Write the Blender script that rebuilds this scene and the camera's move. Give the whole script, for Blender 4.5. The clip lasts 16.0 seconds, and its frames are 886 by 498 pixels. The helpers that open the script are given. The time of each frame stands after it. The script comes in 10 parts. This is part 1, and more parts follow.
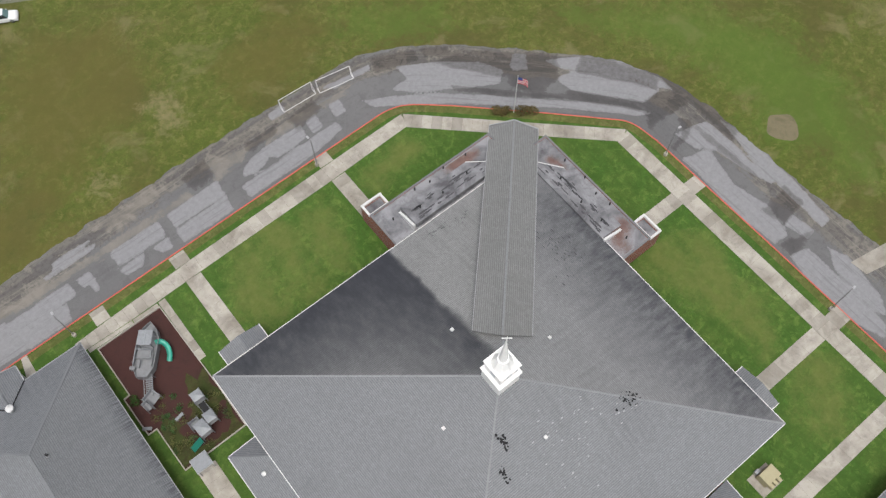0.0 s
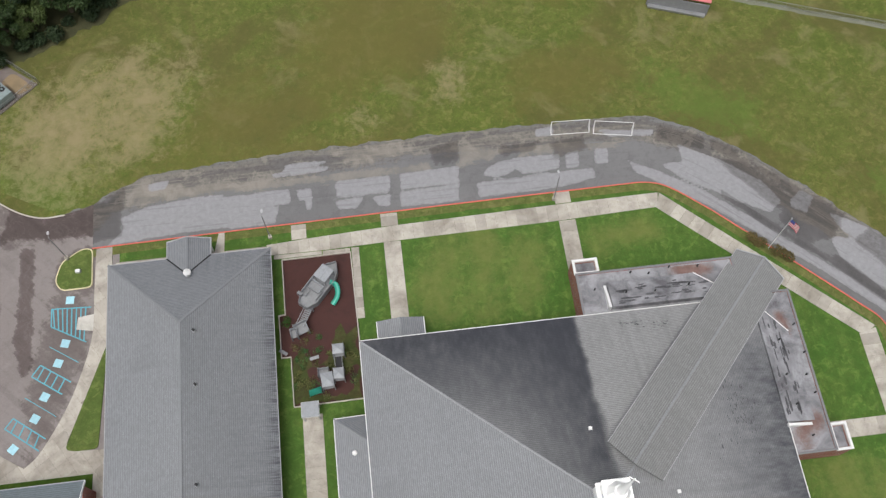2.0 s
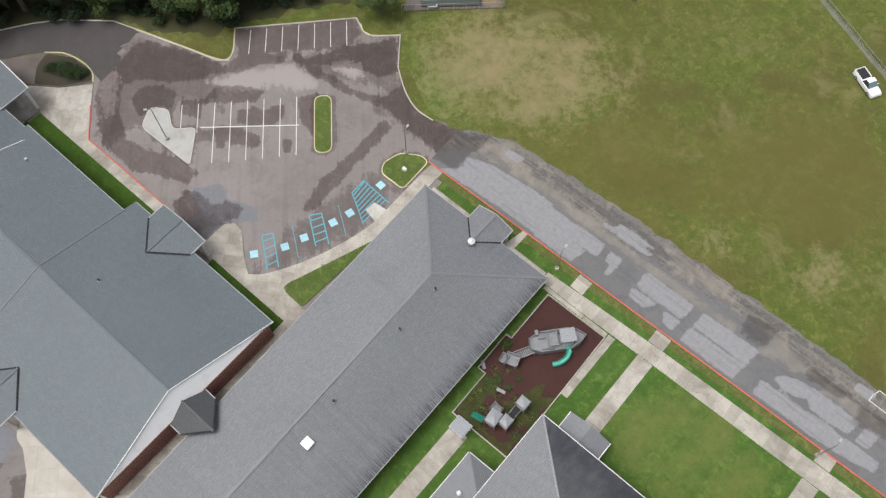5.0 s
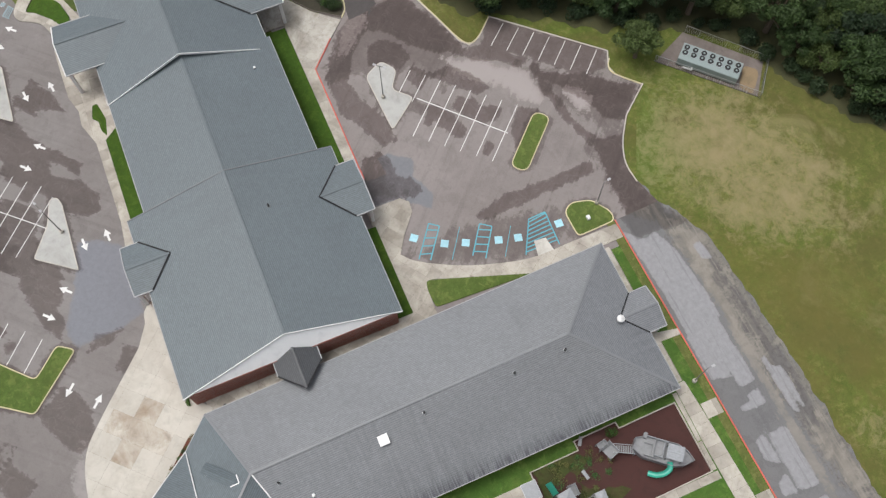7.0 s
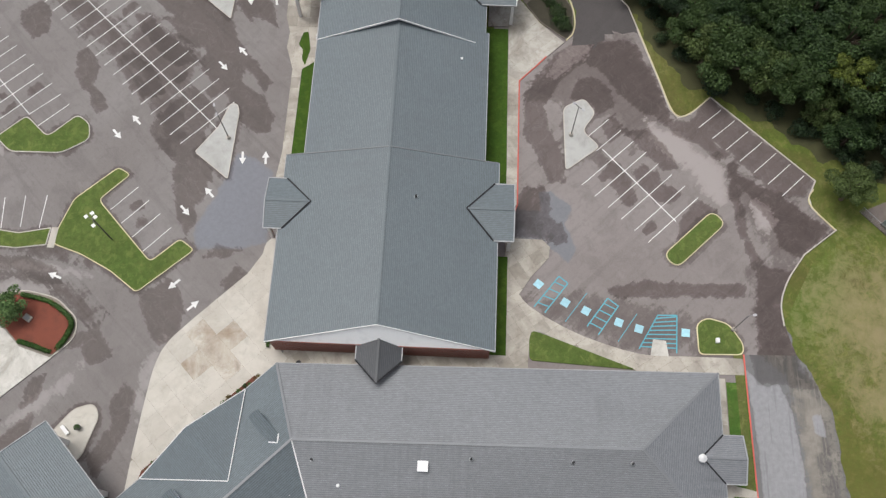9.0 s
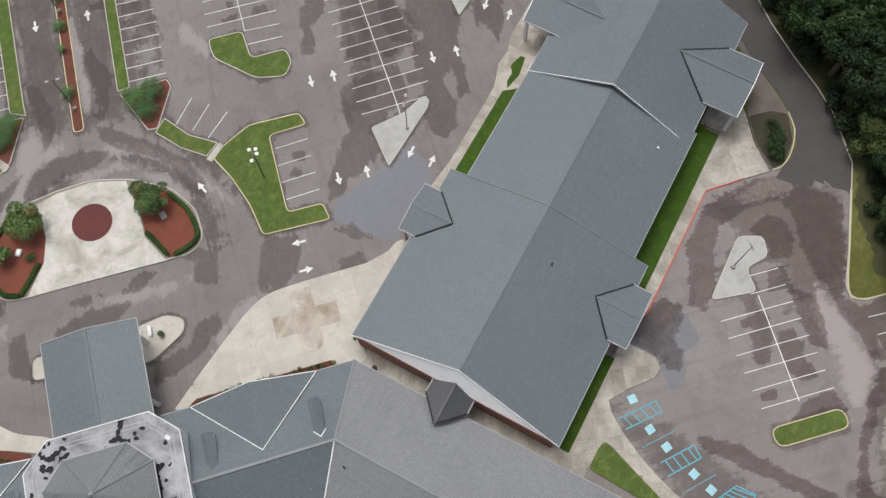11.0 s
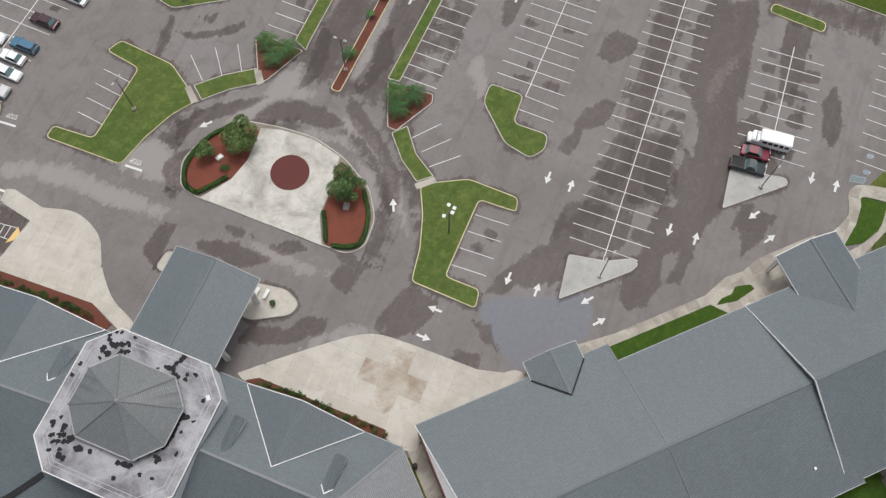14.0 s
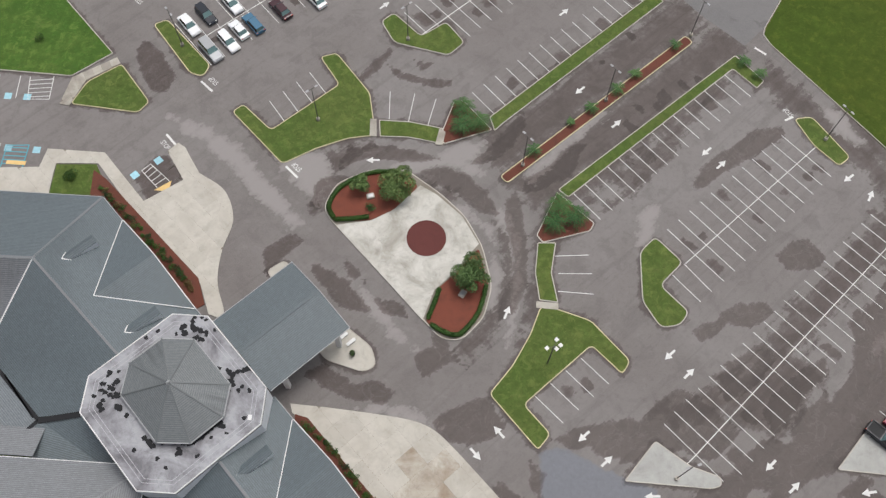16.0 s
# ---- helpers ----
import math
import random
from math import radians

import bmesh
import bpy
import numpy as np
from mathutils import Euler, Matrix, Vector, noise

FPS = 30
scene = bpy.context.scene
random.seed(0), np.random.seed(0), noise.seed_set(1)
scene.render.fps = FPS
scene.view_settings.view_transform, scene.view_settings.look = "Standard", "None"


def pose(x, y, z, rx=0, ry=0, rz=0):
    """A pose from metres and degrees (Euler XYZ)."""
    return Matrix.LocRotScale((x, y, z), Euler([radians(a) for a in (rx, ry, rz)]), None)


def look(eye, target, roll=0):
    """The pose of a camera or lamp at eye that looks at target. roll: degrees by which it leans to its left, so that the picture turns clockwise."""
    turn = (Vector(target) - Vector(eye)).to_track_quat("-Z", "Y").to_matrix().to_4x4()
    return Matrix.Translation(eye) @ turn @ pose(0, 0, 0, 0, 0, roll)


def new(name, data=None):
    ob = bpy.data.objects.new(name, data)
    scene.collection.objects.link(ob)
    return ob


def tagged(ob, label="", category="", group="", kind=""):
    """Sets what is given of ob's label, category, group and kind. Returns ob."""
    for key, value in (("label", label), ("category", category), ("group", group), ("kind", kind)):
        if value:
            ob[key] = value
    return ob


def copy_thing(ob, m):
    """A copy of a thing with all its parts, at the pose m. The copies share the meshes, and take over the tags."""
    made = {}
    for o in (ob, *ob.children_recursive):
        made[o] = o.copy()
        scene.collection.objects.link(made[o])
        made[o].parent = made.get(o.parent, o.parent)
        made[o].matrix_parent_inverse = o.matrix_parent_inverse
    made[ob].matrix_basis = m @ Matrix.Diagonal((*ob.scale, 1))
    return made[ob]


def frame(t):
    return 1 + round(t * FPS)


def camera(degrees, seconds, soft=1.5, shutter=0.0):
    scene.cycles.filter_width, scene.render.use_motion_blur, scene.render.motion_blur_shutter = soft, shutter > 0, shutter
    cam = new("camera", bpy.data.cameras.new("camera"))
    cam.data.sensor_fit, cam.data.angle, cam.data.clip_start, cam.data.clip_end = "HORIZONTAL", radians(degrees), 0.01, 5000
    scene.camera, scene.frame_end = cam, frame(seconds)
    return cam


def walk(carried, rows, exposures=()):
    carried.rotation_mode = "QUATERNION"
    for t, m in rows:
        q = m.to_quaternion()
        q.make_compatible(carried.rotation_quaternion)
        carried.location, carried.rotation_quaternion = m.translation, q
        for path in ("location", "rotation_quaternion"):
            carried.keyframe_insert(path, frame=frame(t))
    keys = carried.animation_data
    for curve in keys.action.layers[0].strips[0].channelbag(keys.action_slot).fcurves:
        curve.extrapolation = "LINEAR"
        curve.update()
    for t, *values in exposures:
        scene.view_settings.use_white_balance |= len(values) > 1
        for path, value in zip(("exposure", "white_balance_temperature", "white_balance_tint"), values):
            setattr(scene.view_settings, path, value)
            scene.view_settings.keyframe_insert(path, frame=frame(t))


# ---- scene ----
from mathutils import geometry

cam = camera(53.82, 16.0, soft=1.35)
# seconds, x, y, z, yaw, pitch, roll of the flight
PATH = [
    (0, 0.00, 0.00, 115.91, -38.21, -64.53, -0.66),
    (0.5, 0.76, 1.76, 116.07, -30.63, -64.71, -0.57),
    (1, 1.59, 3.53, 116.15, -22.55, -64.87, -0.17),
    (1.5, 2.56, 5.33, 116.13, -14.78, -65.00, 0.19),
    (2, 3.57, 7.14, 116.12, -7.33, -65.12, 0.43),
    (2.5, 4.51, 8.94, 116.18, 0.00, -65.21, 0.58),
    (3, 5.19, 10.71, 116.31, 7.91, -65.31, 0.79),
    (3.5, 5.61, 12.48, 116.44, 16.11, -65.41, 1.02),
    (4, 5.76, 14.16, 116.63, 24.36, -65.55, 1.10),
    (4.5, 5.39, 15.66, 116.89, 32.61, -65.68, 0.87),
    (5, 4.80, 17.13, 117.12, 40.42, -65.88, 0.44),
    (5.2, 4.55, 17.74, 117.20, 43.41, -65.96, 0.26),
    (7.3, -1.87, 23.50, 117.69, 71.22, -67.54, -0.83),
    (7.5, -2.63, 23.97, 117.75, 73.60, -67.73, -0.77),
    (8, -4.65, 24.95, 117.92, 79.89, -68.19, -0.55),
    (8.5, -6.79, 25.79, 118.08, 86.34, -68.62, -0.25),
    (9, -9.04, 26.48, 118.24, 92.60, -69.01, -0.06),
    (9.5, -11.35, 26.69, 118.39, 99.08, -69.33, -0.07),
    (9.7, -12.29, 26.70, 118.45, 101.78, -69.43, -0.07),
    (11.8, -23.35, 25.17, 119.37, 129.42, -70.42, -0.81),
    (12, -24.40, 24.91, 119.32, 131.86, -70.38, -0.68),
    (12.5, -27.00, 24.15, 119.17, 138.07, -70.20, -0.31),
    (13, -29.47, 23.16, 118.98, 144.22, -69.86, 0.04),
    (13.5, -31.61, 21.86, 118.78, 150.48, -69.39, 0.28),
    (14, -33.66, 20.43, 118.60, 156.61, -68.83, 0.50),
    (14.5, -35.53, 18.82, 118.46, 162.98, -68.11, 0.80),
    (15, -37.25, 17.12, 118.26, 168.95, -67.40, 0.93),
    (15.5, -38.88, 15.31, 118.04, 175.15, -66.51, 1.17),
    (16, -40.07, 13.37, 117.81, 182.17, -65.43, 1.47),
]
walk(cam, [(t, pose(x, y, z, 90 + pitch, 0, yaw) @ pose(0, 0, 0, 0, 0, roll)) for t, x, y, z, yaw, pitch, roll in PATH],
     exposures=[(0, 0.03), (1.5, 0.07), (2.5, 0.14), (5, 0.18), (9, 0.1), (12.5, -0.06), (16, -0.08)])

# ---- sky and sun: bright overcast after rain ----
SUN_EL, SUN_AZ = 70.0, 215.0
world = bpy.data.worlds.new("overcast_sky")
scene.world = world
world.use_nodes = True
wn = world.node_tree.nodes
sky = wn.new("ShaderNodeTexSky")
sky.sky_type, sky.sun_disc = "NISHITA", False
sky.sun_elevation, sky.sun_rotation = radians(SUN_EL), radians(SUN_AZ)
sky.air_density, sky.dust_density, sky.ozone_density = 1.0, 6.0, 1.0
hsv = wn.new("ShaderNodeHueSaturation")
hsv.inputs["Saturation"].default_value = 0.36
world.node_tree.links.new(sky.outputs[0], hsv.inputs["Color"])
world.node_tree.links.new(hsv.outputs[0], wn["Background"].inputs["Color"])
wn["Background"].inputs["Strength"].default_value = 0.15
sun = new("sun", bpy.data.lights.new("sun", "SUN"))
sun.data.energy, sun.data.angle, sun.data.color = 1.14, radians(25), (0.985, 0.975, 0.965)
az = radians(SUN_AZ)
sun.matrix_world = look((math.sin(az) * 50, math.cos(az) * 50, 50 * math.tan(radians(SUN_EL))), (0, 0, 0))


# ---- materials ----
def shader(name, rough=0.8, metal=0.0):
    m = bpy.data.materials.new(name)
    m.use_nodes = True
    b = m.node_tree.nodes["Principled BSDF"]
    b.inputs["Roughness"].default_value, b.inputs["Metallic"].default_value = rough, metal
    return m, m.node_tree.nodes, m.node_tree.links, b


def coords(n, kind="Object"):
    return n.new("ShaderNodeTexCoord").outputs[kind]


def noise_of(n, l, vec, scale, detail=4.0, rough=0.55, distort=0.0):
    t = n.new("ShaderNodeTexNoise")
    t.inputs["Scale"].default_value, t.inputs["Detail"].default_value = scale, detail
    t.inputs["Roughness"].default_value, t.inputs["Distortion"].default_value = rough, distort
    l.new(vec, t.inputs["Vector"])
    return t.outputs["Fac"]


def ramp(n, l, fac, *stops):
    r = n.new("ShaderNodeValToRGB")
    e = r.color_ramp.elements
    while len(e) < len(stops):
        e.new(0.5)
    for k, (p, c) in zip(e, stops):
        k.position = p
        k.color = (*c, 1) if isinstance(c, tuple) else (c, c, c, 1)
    l.new(fac, r.inputs[0])
    return r.outputs[0]


def mix(n, l, fac, a, b, how="MIX"):
    m = n.new("ShaderNodeMix")
    m.data_type, m.blend_type = "RGBA", how
    for s, v in ((m.inputs[0], fac), (m.inputs[6], a), (m.inputs[7], b)):
        if isinstance(v, (int, float)):
            s.default_value = v
        elif isinstance(v, tuple):
            s.default_value = (*v, 1)
        else:
            l.new(v, s)
    return m.outputs[2]


def stretched(n, l, vec, sx, sy, sz=1.0, turn=0.0):
    """Coordinates turned first, then scaled: with a small sx the pattern runs long in the direction turn."""
    if turn:
        r = n.new("ShaderNodeMapping")
        r.inputs["Rotation"].default_value = (0, 0, radians(-turn))
        l.new(vec, r.inputs["Vector"])
        vec = r.outputs[0]
    m = n.new("ShaderNodeMapping")
    m.inputs["Scale"].default_value = (sx, sy, sz)
    l.new(vec, m.inputs["Vector"])
    return m.outputs[0]


def bump(n, l, b, height, strength=0.3, dist=0.05):
    k = n.new("ShaderNodeBump")
    k.inputs["Strength"].default_value, k.inputs["Distance"].default_value = strength, dist
    l.new(height, k.inputs["Height"])
    l.new(k.outputs[0], b.inputs["Normal"])


def plain(name, color, rough=0.6, metal=0.0, vary=0.12, scale=3.0):
    """Paint, plastic or metal with slight dirt at two scales and a little change from piece to piece."""
    m, n, l, b = shader(name, rough, metal)
    v = coords(n)
    c = mix(n, l, noise_of(n, l, v, scale), tuple(x * (1 - vary) for x in color), tuple(min(1, x * (1 + vary)) for x in color))
    c = mix(n, l, ramp(n, l, noise_of(n, l, v, scale * 0.17, 6), (0.55, 0.0), (0.8, 0.45)), c, tuple(x * 0.6 for x in color))
    info = n.new("ShaderNodeObjectInfo")
    c = mix(n, l, ramp(n, l, info.outputs["Random"], (0.0, 0.0), (1.0, vary * 1.5)), c, tuple(x * 0.65 for x in color))
    l.new(c, b.inputs["Base Color"])
    return m


def stain_cover(n, l, v, lo, hi, strength, scale, ragged):
    """How far a stain covers its ground: the map's first coordinate rises from the rim to the middle of each stain; its outline is uneven."""
    sep = n.new("ShaderNodeSeparateXYZ")
    l.new(n.new("ShaderNodeUVMap").outputs[0], sep.inputs[0])
    level = sep.outputs[0]
    for k, amount in ((scale, ragged), (scale * 5, ragged * 0.55)):
        add = n.new("ShaderNodeMath")
        add.operation = "MULTIPLY_ADD"
        l.new(noise_of(n, l, v, k, 7, 0.65, 0.3), add.inputs[0])
        add.inputs[1].default_value = amount
        l.new(level, add.inputs[2])
        less = n.new("ShaderNodeMath")
        less.operation = "SUBTRACT"
        l.new(add.outputs[0], less.inputs[0])
        less.inputs[1].default_value = amount * 0.5
        level = less.outputs[0]
    cut = n.new("ShaderNodeMath")
    cut.operation = "MULTIPLY"
    l.new(ramp(n, l, level, (lo, 0.0), (hi, strength), (1.0, min(1.0, strength * 1.2))), cut.inputs[0])
    l.new(ramp(n, l, sep.outputs[0], (0.0, 0.0), (0.12, 1.0)), cut.inputs[1])
    return cut.outputs[0]


def stained(base, name, color, light, rough, lo, hi, strength, grain=0.4, scale=0.3, ragged=0.9):
    """The same ground as base, with a stain over it."""
    m = base.copy()
    m.name = name
    n, l = m.node_tree.nodes, m.node_tree.links
    b = n["Principled BSDF"]
    v = coords(n)
    cover = stain_cover(n, l, v, lo, hi, strength, scale, ragged)
    c = mix(n, l, ramp(n, l, noise_of(n, l, v, 0.9, 6, 0.7), (0.3, 0.0), (0.75, 1.0)), color, light)
    c = mix(n, l, ramp(n, l, noise_of(n, l, v, 4.0, 8, 0.8), (0.35, 0.0), (0.8, grain)), c, tuple(x * 0.7 for x in color))
    under = b.inputs["Base Color"].links[0].from_socket
    l.new(mix(n, l, cover, under, c), b.inputs["Base Color"])
    return m


def grass(name, lush, olive, dry, patch=0.03, dry_at=0.62, stripes=None, muddy=None):
    m, n, l, b = shader(name, 0.9)
    v = coords(n)
    big = noise_of(n, l, v, patch, 5, 0.6, 0.4)
    c = mix(n, l, ramp(n, l, big, (0.38, 0.0), (0.6, 1.0)), lush, olive)
    c = mix(n, l, ramp(n, l, noise_of(n, l, v, patch * 1.7, 6, 0.62, 0.8), (dry_at, 0.0), (dry_at + 0.13, 0.85)), c, dry)
    c = mix(n, l, ramp(n, l, noise_of(n, l, v, patch * 9, 5, 0.65), (0.3, 0.0), (0.75, 0.55)), c, tuple(x * 0.62 for x in olive))
    c = mix(n, l, ramp(n, l, noise_of(n, l, v, 1.6, 6, 0.7), (0.42, 0.0), (0.72, 0.6)), c, tuple(x * 1.45 for x in lush))
    c = mix(n, l, ramp(n, l, noise_of(n, l, v, 0.45, 7, 0.7, 0.4), (0.38, 0.0), (0.66, 0.7)), c, tuple(x * 0.64 for x in lush))
    c = mix(n, l, ramp(n, l, noise_of(n, l, v, 4.5, 8, 0.85), (0.38, 0.0), (0.7, 0.6)), c, tuple(x * 0.55 for x in lush))
    c = mix(n, l, ramp(n, l, noise_of(n, l, v, 0.75, 8, 0.72, 0.6), (0.52, 0.0), (0.62, 0.5)), c, tuple(x * 1.28 for x in olive))
    c = mix(n, l, ramp(n, l, noise_of(n, l, v, 1.3, 8, 0.75, 0.5), (0.34, 0.55), (0.45, 0.0)), c, tuple(x * 0.5 for x in lush))
    if muddy:
        c = mix(n, l, ramp(n, l, noise_of(n, l, v, patch * 2.3, 6, 0.6, 0.9), (0.5, 0.0), (0.62, 0.7)), c, muddy)
        c = mix(n, l, ramp(n, l, noise_of(n, l, v, patch * 5, 6, 0.62, 0.6), (0.56, 0.0), (0.68, 0.55)), c, tuple(x * 0.9 for x in dry))
    if stripes is not None:
        s = noise_of(n, l, stretched(n, l, v, 0.8, 0.05, 1, stripes), 1.0, 3)
        c = mix(n, l, ramp(n, l, s, (0.42, 0.0), (0.62, 0.45)), c, tuple(x * 0.7 for x in lush))
    l.new(c, b.inputs["Base Color"])
    b.inputs["Specular IOR Level"].default_value = 0.15
    bump(n, l, b, noise_of(n, l, v, 7, 8, 0.8), 0.6, 0.08)
    return m


def field_map(base, name, bare, muddy, lush):
    """The field's grass with dry, muddy and lush areas that run into one another, where its maps say."""
    m = base.copy()
    m.name = name
    n, l = m.node_tree.nodes, m.node_tree.links
    b = n["Principled BSDF"]
    v = coords(n)
    c = b.inputs["Base Color"].links[0].from_socket
    w = calc(n, l, "ADD", calc(n, l, "MULTIPLY_ADD", noise_of(n, l, v, 0.12, 8, 0.68, 0.6), 1.6, -0.8), calc(n, l, "MULTIPLY_ADD", noise_of(n, l, v, 0.6, 8, 0.78, 0.5), 1.7, -0.85))
    (f_bare, f_mud), (f_lush, _) = uv_pair(n, l, "stain"), uv_pair(n, l, "mark")
    for f, col, top in ((f_lush, lush, 0.65), (f_mud, muddy, 0.75), (f_bare, bare, 0.72)):
        level = calc(n, l, "MULTIPLY_ADD", w, 0.9, f)
        k = calc(n, l, "MULTIPLY", ramp(n, l, level, (0.3, 0.0), (0.55, top * 0.6), (0.95, top)), ramp(n, l, f, (0.02, 0.0), (0.3, 1.0)))
        c = mix(n, l, k, c, col)
    l.new(c, b.inputs["Base Color"])
    return m


def asphalt(name, dry, pale, wet, scale, cut, fine=1.0, turn=45):
    """Worn tar drying after rain: broad pale and darker areas, some damp patches with uneven edges, faint tyre streaks and fine grit."""
    m, n, l, b = shader(name, 0.8)
    v = coords(n)
    c = mix(n, l, ramp(n, l, noise_of(n, l, v, scale * 0.7, 5, 0.55, 0.4), (0.36, 0.0), (0.66, 1.0)), dry, pale)
    c = mix(n, l, ramp(n, l, noise_of(n, l, v, scale * 3.5, 8, 0.7, 0.3), (0.42, 0.0), (0.75, 0.4)), c, tuple(x * 0.72 for x in dry))
    streak = noise_of(n, l, stretched(n, l, v, 0.03, 0.5, 1, turn), 1.0, 6, 0.6, 0.3)
    c = mix(n, l, ramp(n, l, streak, (0.54, 0.0), (0.7, 0.4 * fine)), c, tuple(x * 1.5 for x in wet))
    c = mix(n, l, ramp(n, l, noise_of(n, l, stretched(n, l, v, 0.5, 0.04, 1, turn + 8), 1.0, 5, 0.6, 0.3), (0.58, 0.0), (0.72, 0.35)), c, tuple(x * 1.12 for x in pale))
    damp_n = noise_of(n, l, v, scale, 8, 0.6, 0.3)
    c = mix(n, l, ramp(n, l, damp_n, (cut, 0.0), (cut + 0.03, 0.7), (cut + 0.14, 1.0)), c, wet)
    c = mix(n, l, ramp(n, l, noise_of(n, l, v, 1.1, 8, 0.75), (0.4, 0.0), (0.8, 0.35)), c, tuple(x * 0.75 for x in dry))
    c = mix(n, l, ramp(n, l, noise_of(n, l, v, 4.0, 8, 0.85), (0.35, 0.0), (0.75, 0.7)), c, tuple(x * 1.2 for x in pale))
    b.inputs["Specular IOR Level"].default_value = 0.25
    l.new(c, b.inputs["Base Color"])
    l.new(ramp(n, l, damp_n, (cut, 0.85), (cut + 0.05, 0.55), (cut + 0.2, 0.35)), b.inputs["Roughness"])
    bump(n, l, b, noise_of(n, l, v, 18, 6, 0.8), 0.25, 0.02)
    return m


def calc(n, l, how, a, b, c=None):
    k = n.new("ShaderNodeMath")
    k.operation = how
    for i, x in enumerate((a, b, c)):
        if isinstance(x, (int, float)):
            k.inputs[i].default_value = x
        elif x is not None:
            l.new(x, k.inputs[i])
    return k.outputs[0]


def uv_pair(n, l, name):
    u, sep = n.new("ShaderNodeUVMap"), n.new("ShaderNodeSeparateXYZ")
    u.uv_map = name
    l.new(u.outputs[0], sep.inputs[0])
    return sep.outputs[0], sep.outputs[1]


def covered(n, l, field, wander, amount, sharp=0.06, top=1.0):
    """How far a stain covers the tar: 0.5 in its field is the outline, which wanders."""
    level = calc(n, l, "MULTIPLY_ADD", wander, amount, field)
    edge = ramp(n, l, level, (0.5 - sharp, 0.0), (0.5 + sharp * 0.3, top * 0.72), (min(0.98, 0.5 + sharp * 3), top))
    return calc(n, l, "MULTIPLY", edge, ramp(n, l, field, (0.02, 0.0), (0.14, 1.0)))


def tar_base(n, l, v, lane, dry, pale):
    """Worn tar: broad pale and dark areas, blotches, streaks along the lanes and fine grit."""
    c = mix(n, l, ramp(n, l, noise_of(n, l, v, 0.04, 5, 0.55, 0.4), (0.36, 0.0), (0.66, 1.0)), dry, pale)
    big = noise_of(n, l, v, 0.3, 8, 0.66, 0.5)
    fine = noise_of(n, l, v, 1.5, 8, 0.7, 0.4)
    run = noise_of(n, l, stretched(n, l, lane, 0.05, 0.75), 1.0, 7, 0.64, 0.4)
    thin = noise_of(n, l, stretched(n, l, lane, 0.09, 2.2), 1.0, 6, 0.64, 0.3)
    c = mix(n, l, ramp(n, l, big, (0.52, 0.0), (0.57, 0.34), (0.7, 0.6)), c, tuple(x * 0.74 for x in dry))
    c = mix(n, l, ramp(n, l, big, (0.33, 0.45), (0.43, 0.0)), c, tuple(x * 1.12 for x in pale))
    c = mix(n, l, ramp(n, l, run, (0.53, 0.0), (0.6, 0.3), (0.7, 0.5)), c, tuple(x * 0.7 for x in dry))
    c = mix(n, l, ramp(n, l, thin, (0.58, 0.0), (0.68, 0.24)), c, tuple(x * 1.16 for x in pale))
    c = mix(n, l, ramp(n, l, thin, (0.28, 0.35), (0.37, 0.0)), c, tuple(x * 0.66 for x in dry))
    c = mix(n, l, ramp(n, l, fine, (0.5, 0.0), (0.66, 0.4)), c, tuple(x * 0.74 for x in dry))
    c = mix(n, l, ramp(n, l, noise_of(n, l, v, 5.0, 8, 0.85), (0.35, 0.0), (0.75, 0.6)), c, tuple(x * 1.18 for x in pale))
    w = calc(n, l, "ADD", calc(n, l, "MULTIPLY_ADD", big, 1.5, -0.75), calc(n, l, "MULTIPLY_ADD", fine, 0.9, -0.45))
    w = calc(n, l, "ADD", w, calc(n, l, "MULTIPLY_ADD", run, 1.3, -0.65))
    return c, w, big, fine, run, thin


def lot_tar(name, dry, pale, damp, wet, patch, turn):
    """Car park tar with damp stains, lanes still wet, darker kerb rims, pale dried silt, wet sheen painted pale and
    smooth repairs, each where its map says.
    """
    m, n, l, b = shader(name, 0.8)
    v = coords(n)
    lane = stretched(n, l, v, 1, 1, 1, turn)
    c, wander, big, fine, run, thin = tar_base(n, l, v, lane, dry, pale)
    (f_damp, f_wet), (f_pale, f_patch) = uv_pair(n, l, "stain"), uv_pair(n, l, "mark")
    c = mix(n, l, covered(n, l, f_patch, wander, 0.35, 0.05, 0.92), c,
            mix(n, l, ramp(n, l, fine, (0.3, 0.0), (0.7, 1.0)), tuple(x * 0.88 for x in patch), tuple(x * 1.1 for x in patch)))
    c = mix(n, l, covered(n, l, f_wet, wander, 0.9, 0.12, 1.0), c, wet, "MULTIPLY")
    # dried silt and the sheen of wet tar, both as paler colour
    c = mix(n, l, covered(n, l, f_pale, wander, 0.9, 0.09, 0.95), c, tuple(x * 1.32 for x in pale))
    k_damp = covered(n, l, calc(n, l, "ADD", f_damp, 0.03), wander, 0.5, 0.04)
    vein = ramp(n, l, noise_of(n, l, v, 0.24, 4, 0.6, 1.2), (0.482, 0.0), (0.497, 0.2), (0.503, 0.2), (0.518, 0.0))
    k_damp = calc(n, l, "MULTIPLY", k_damp, calc(n, l, "SUBTRACT", 1.0, vein))
    k_damp = calc(n, l, "MULTIPLY", k_damp, ramp(n, l, fine, (0.35, 1.0), (0.65, 0.82)))
    c = mix(n, l, k_damp, c, damp, "MULTIPLY")
    l.new(c, b.inputs["Base Color"])
    b.inputs["Specular IOR Level"].default_value = 0.25
    l.new(ramp(n, l, k_damp, (0.0, 0.85), (0.8, 0.5)), b.inputs["Roughness"])
    bump(n, l, b, noise_of(n, l, v, 18, 6, 0.8), 0.25, 0.02)
    return m


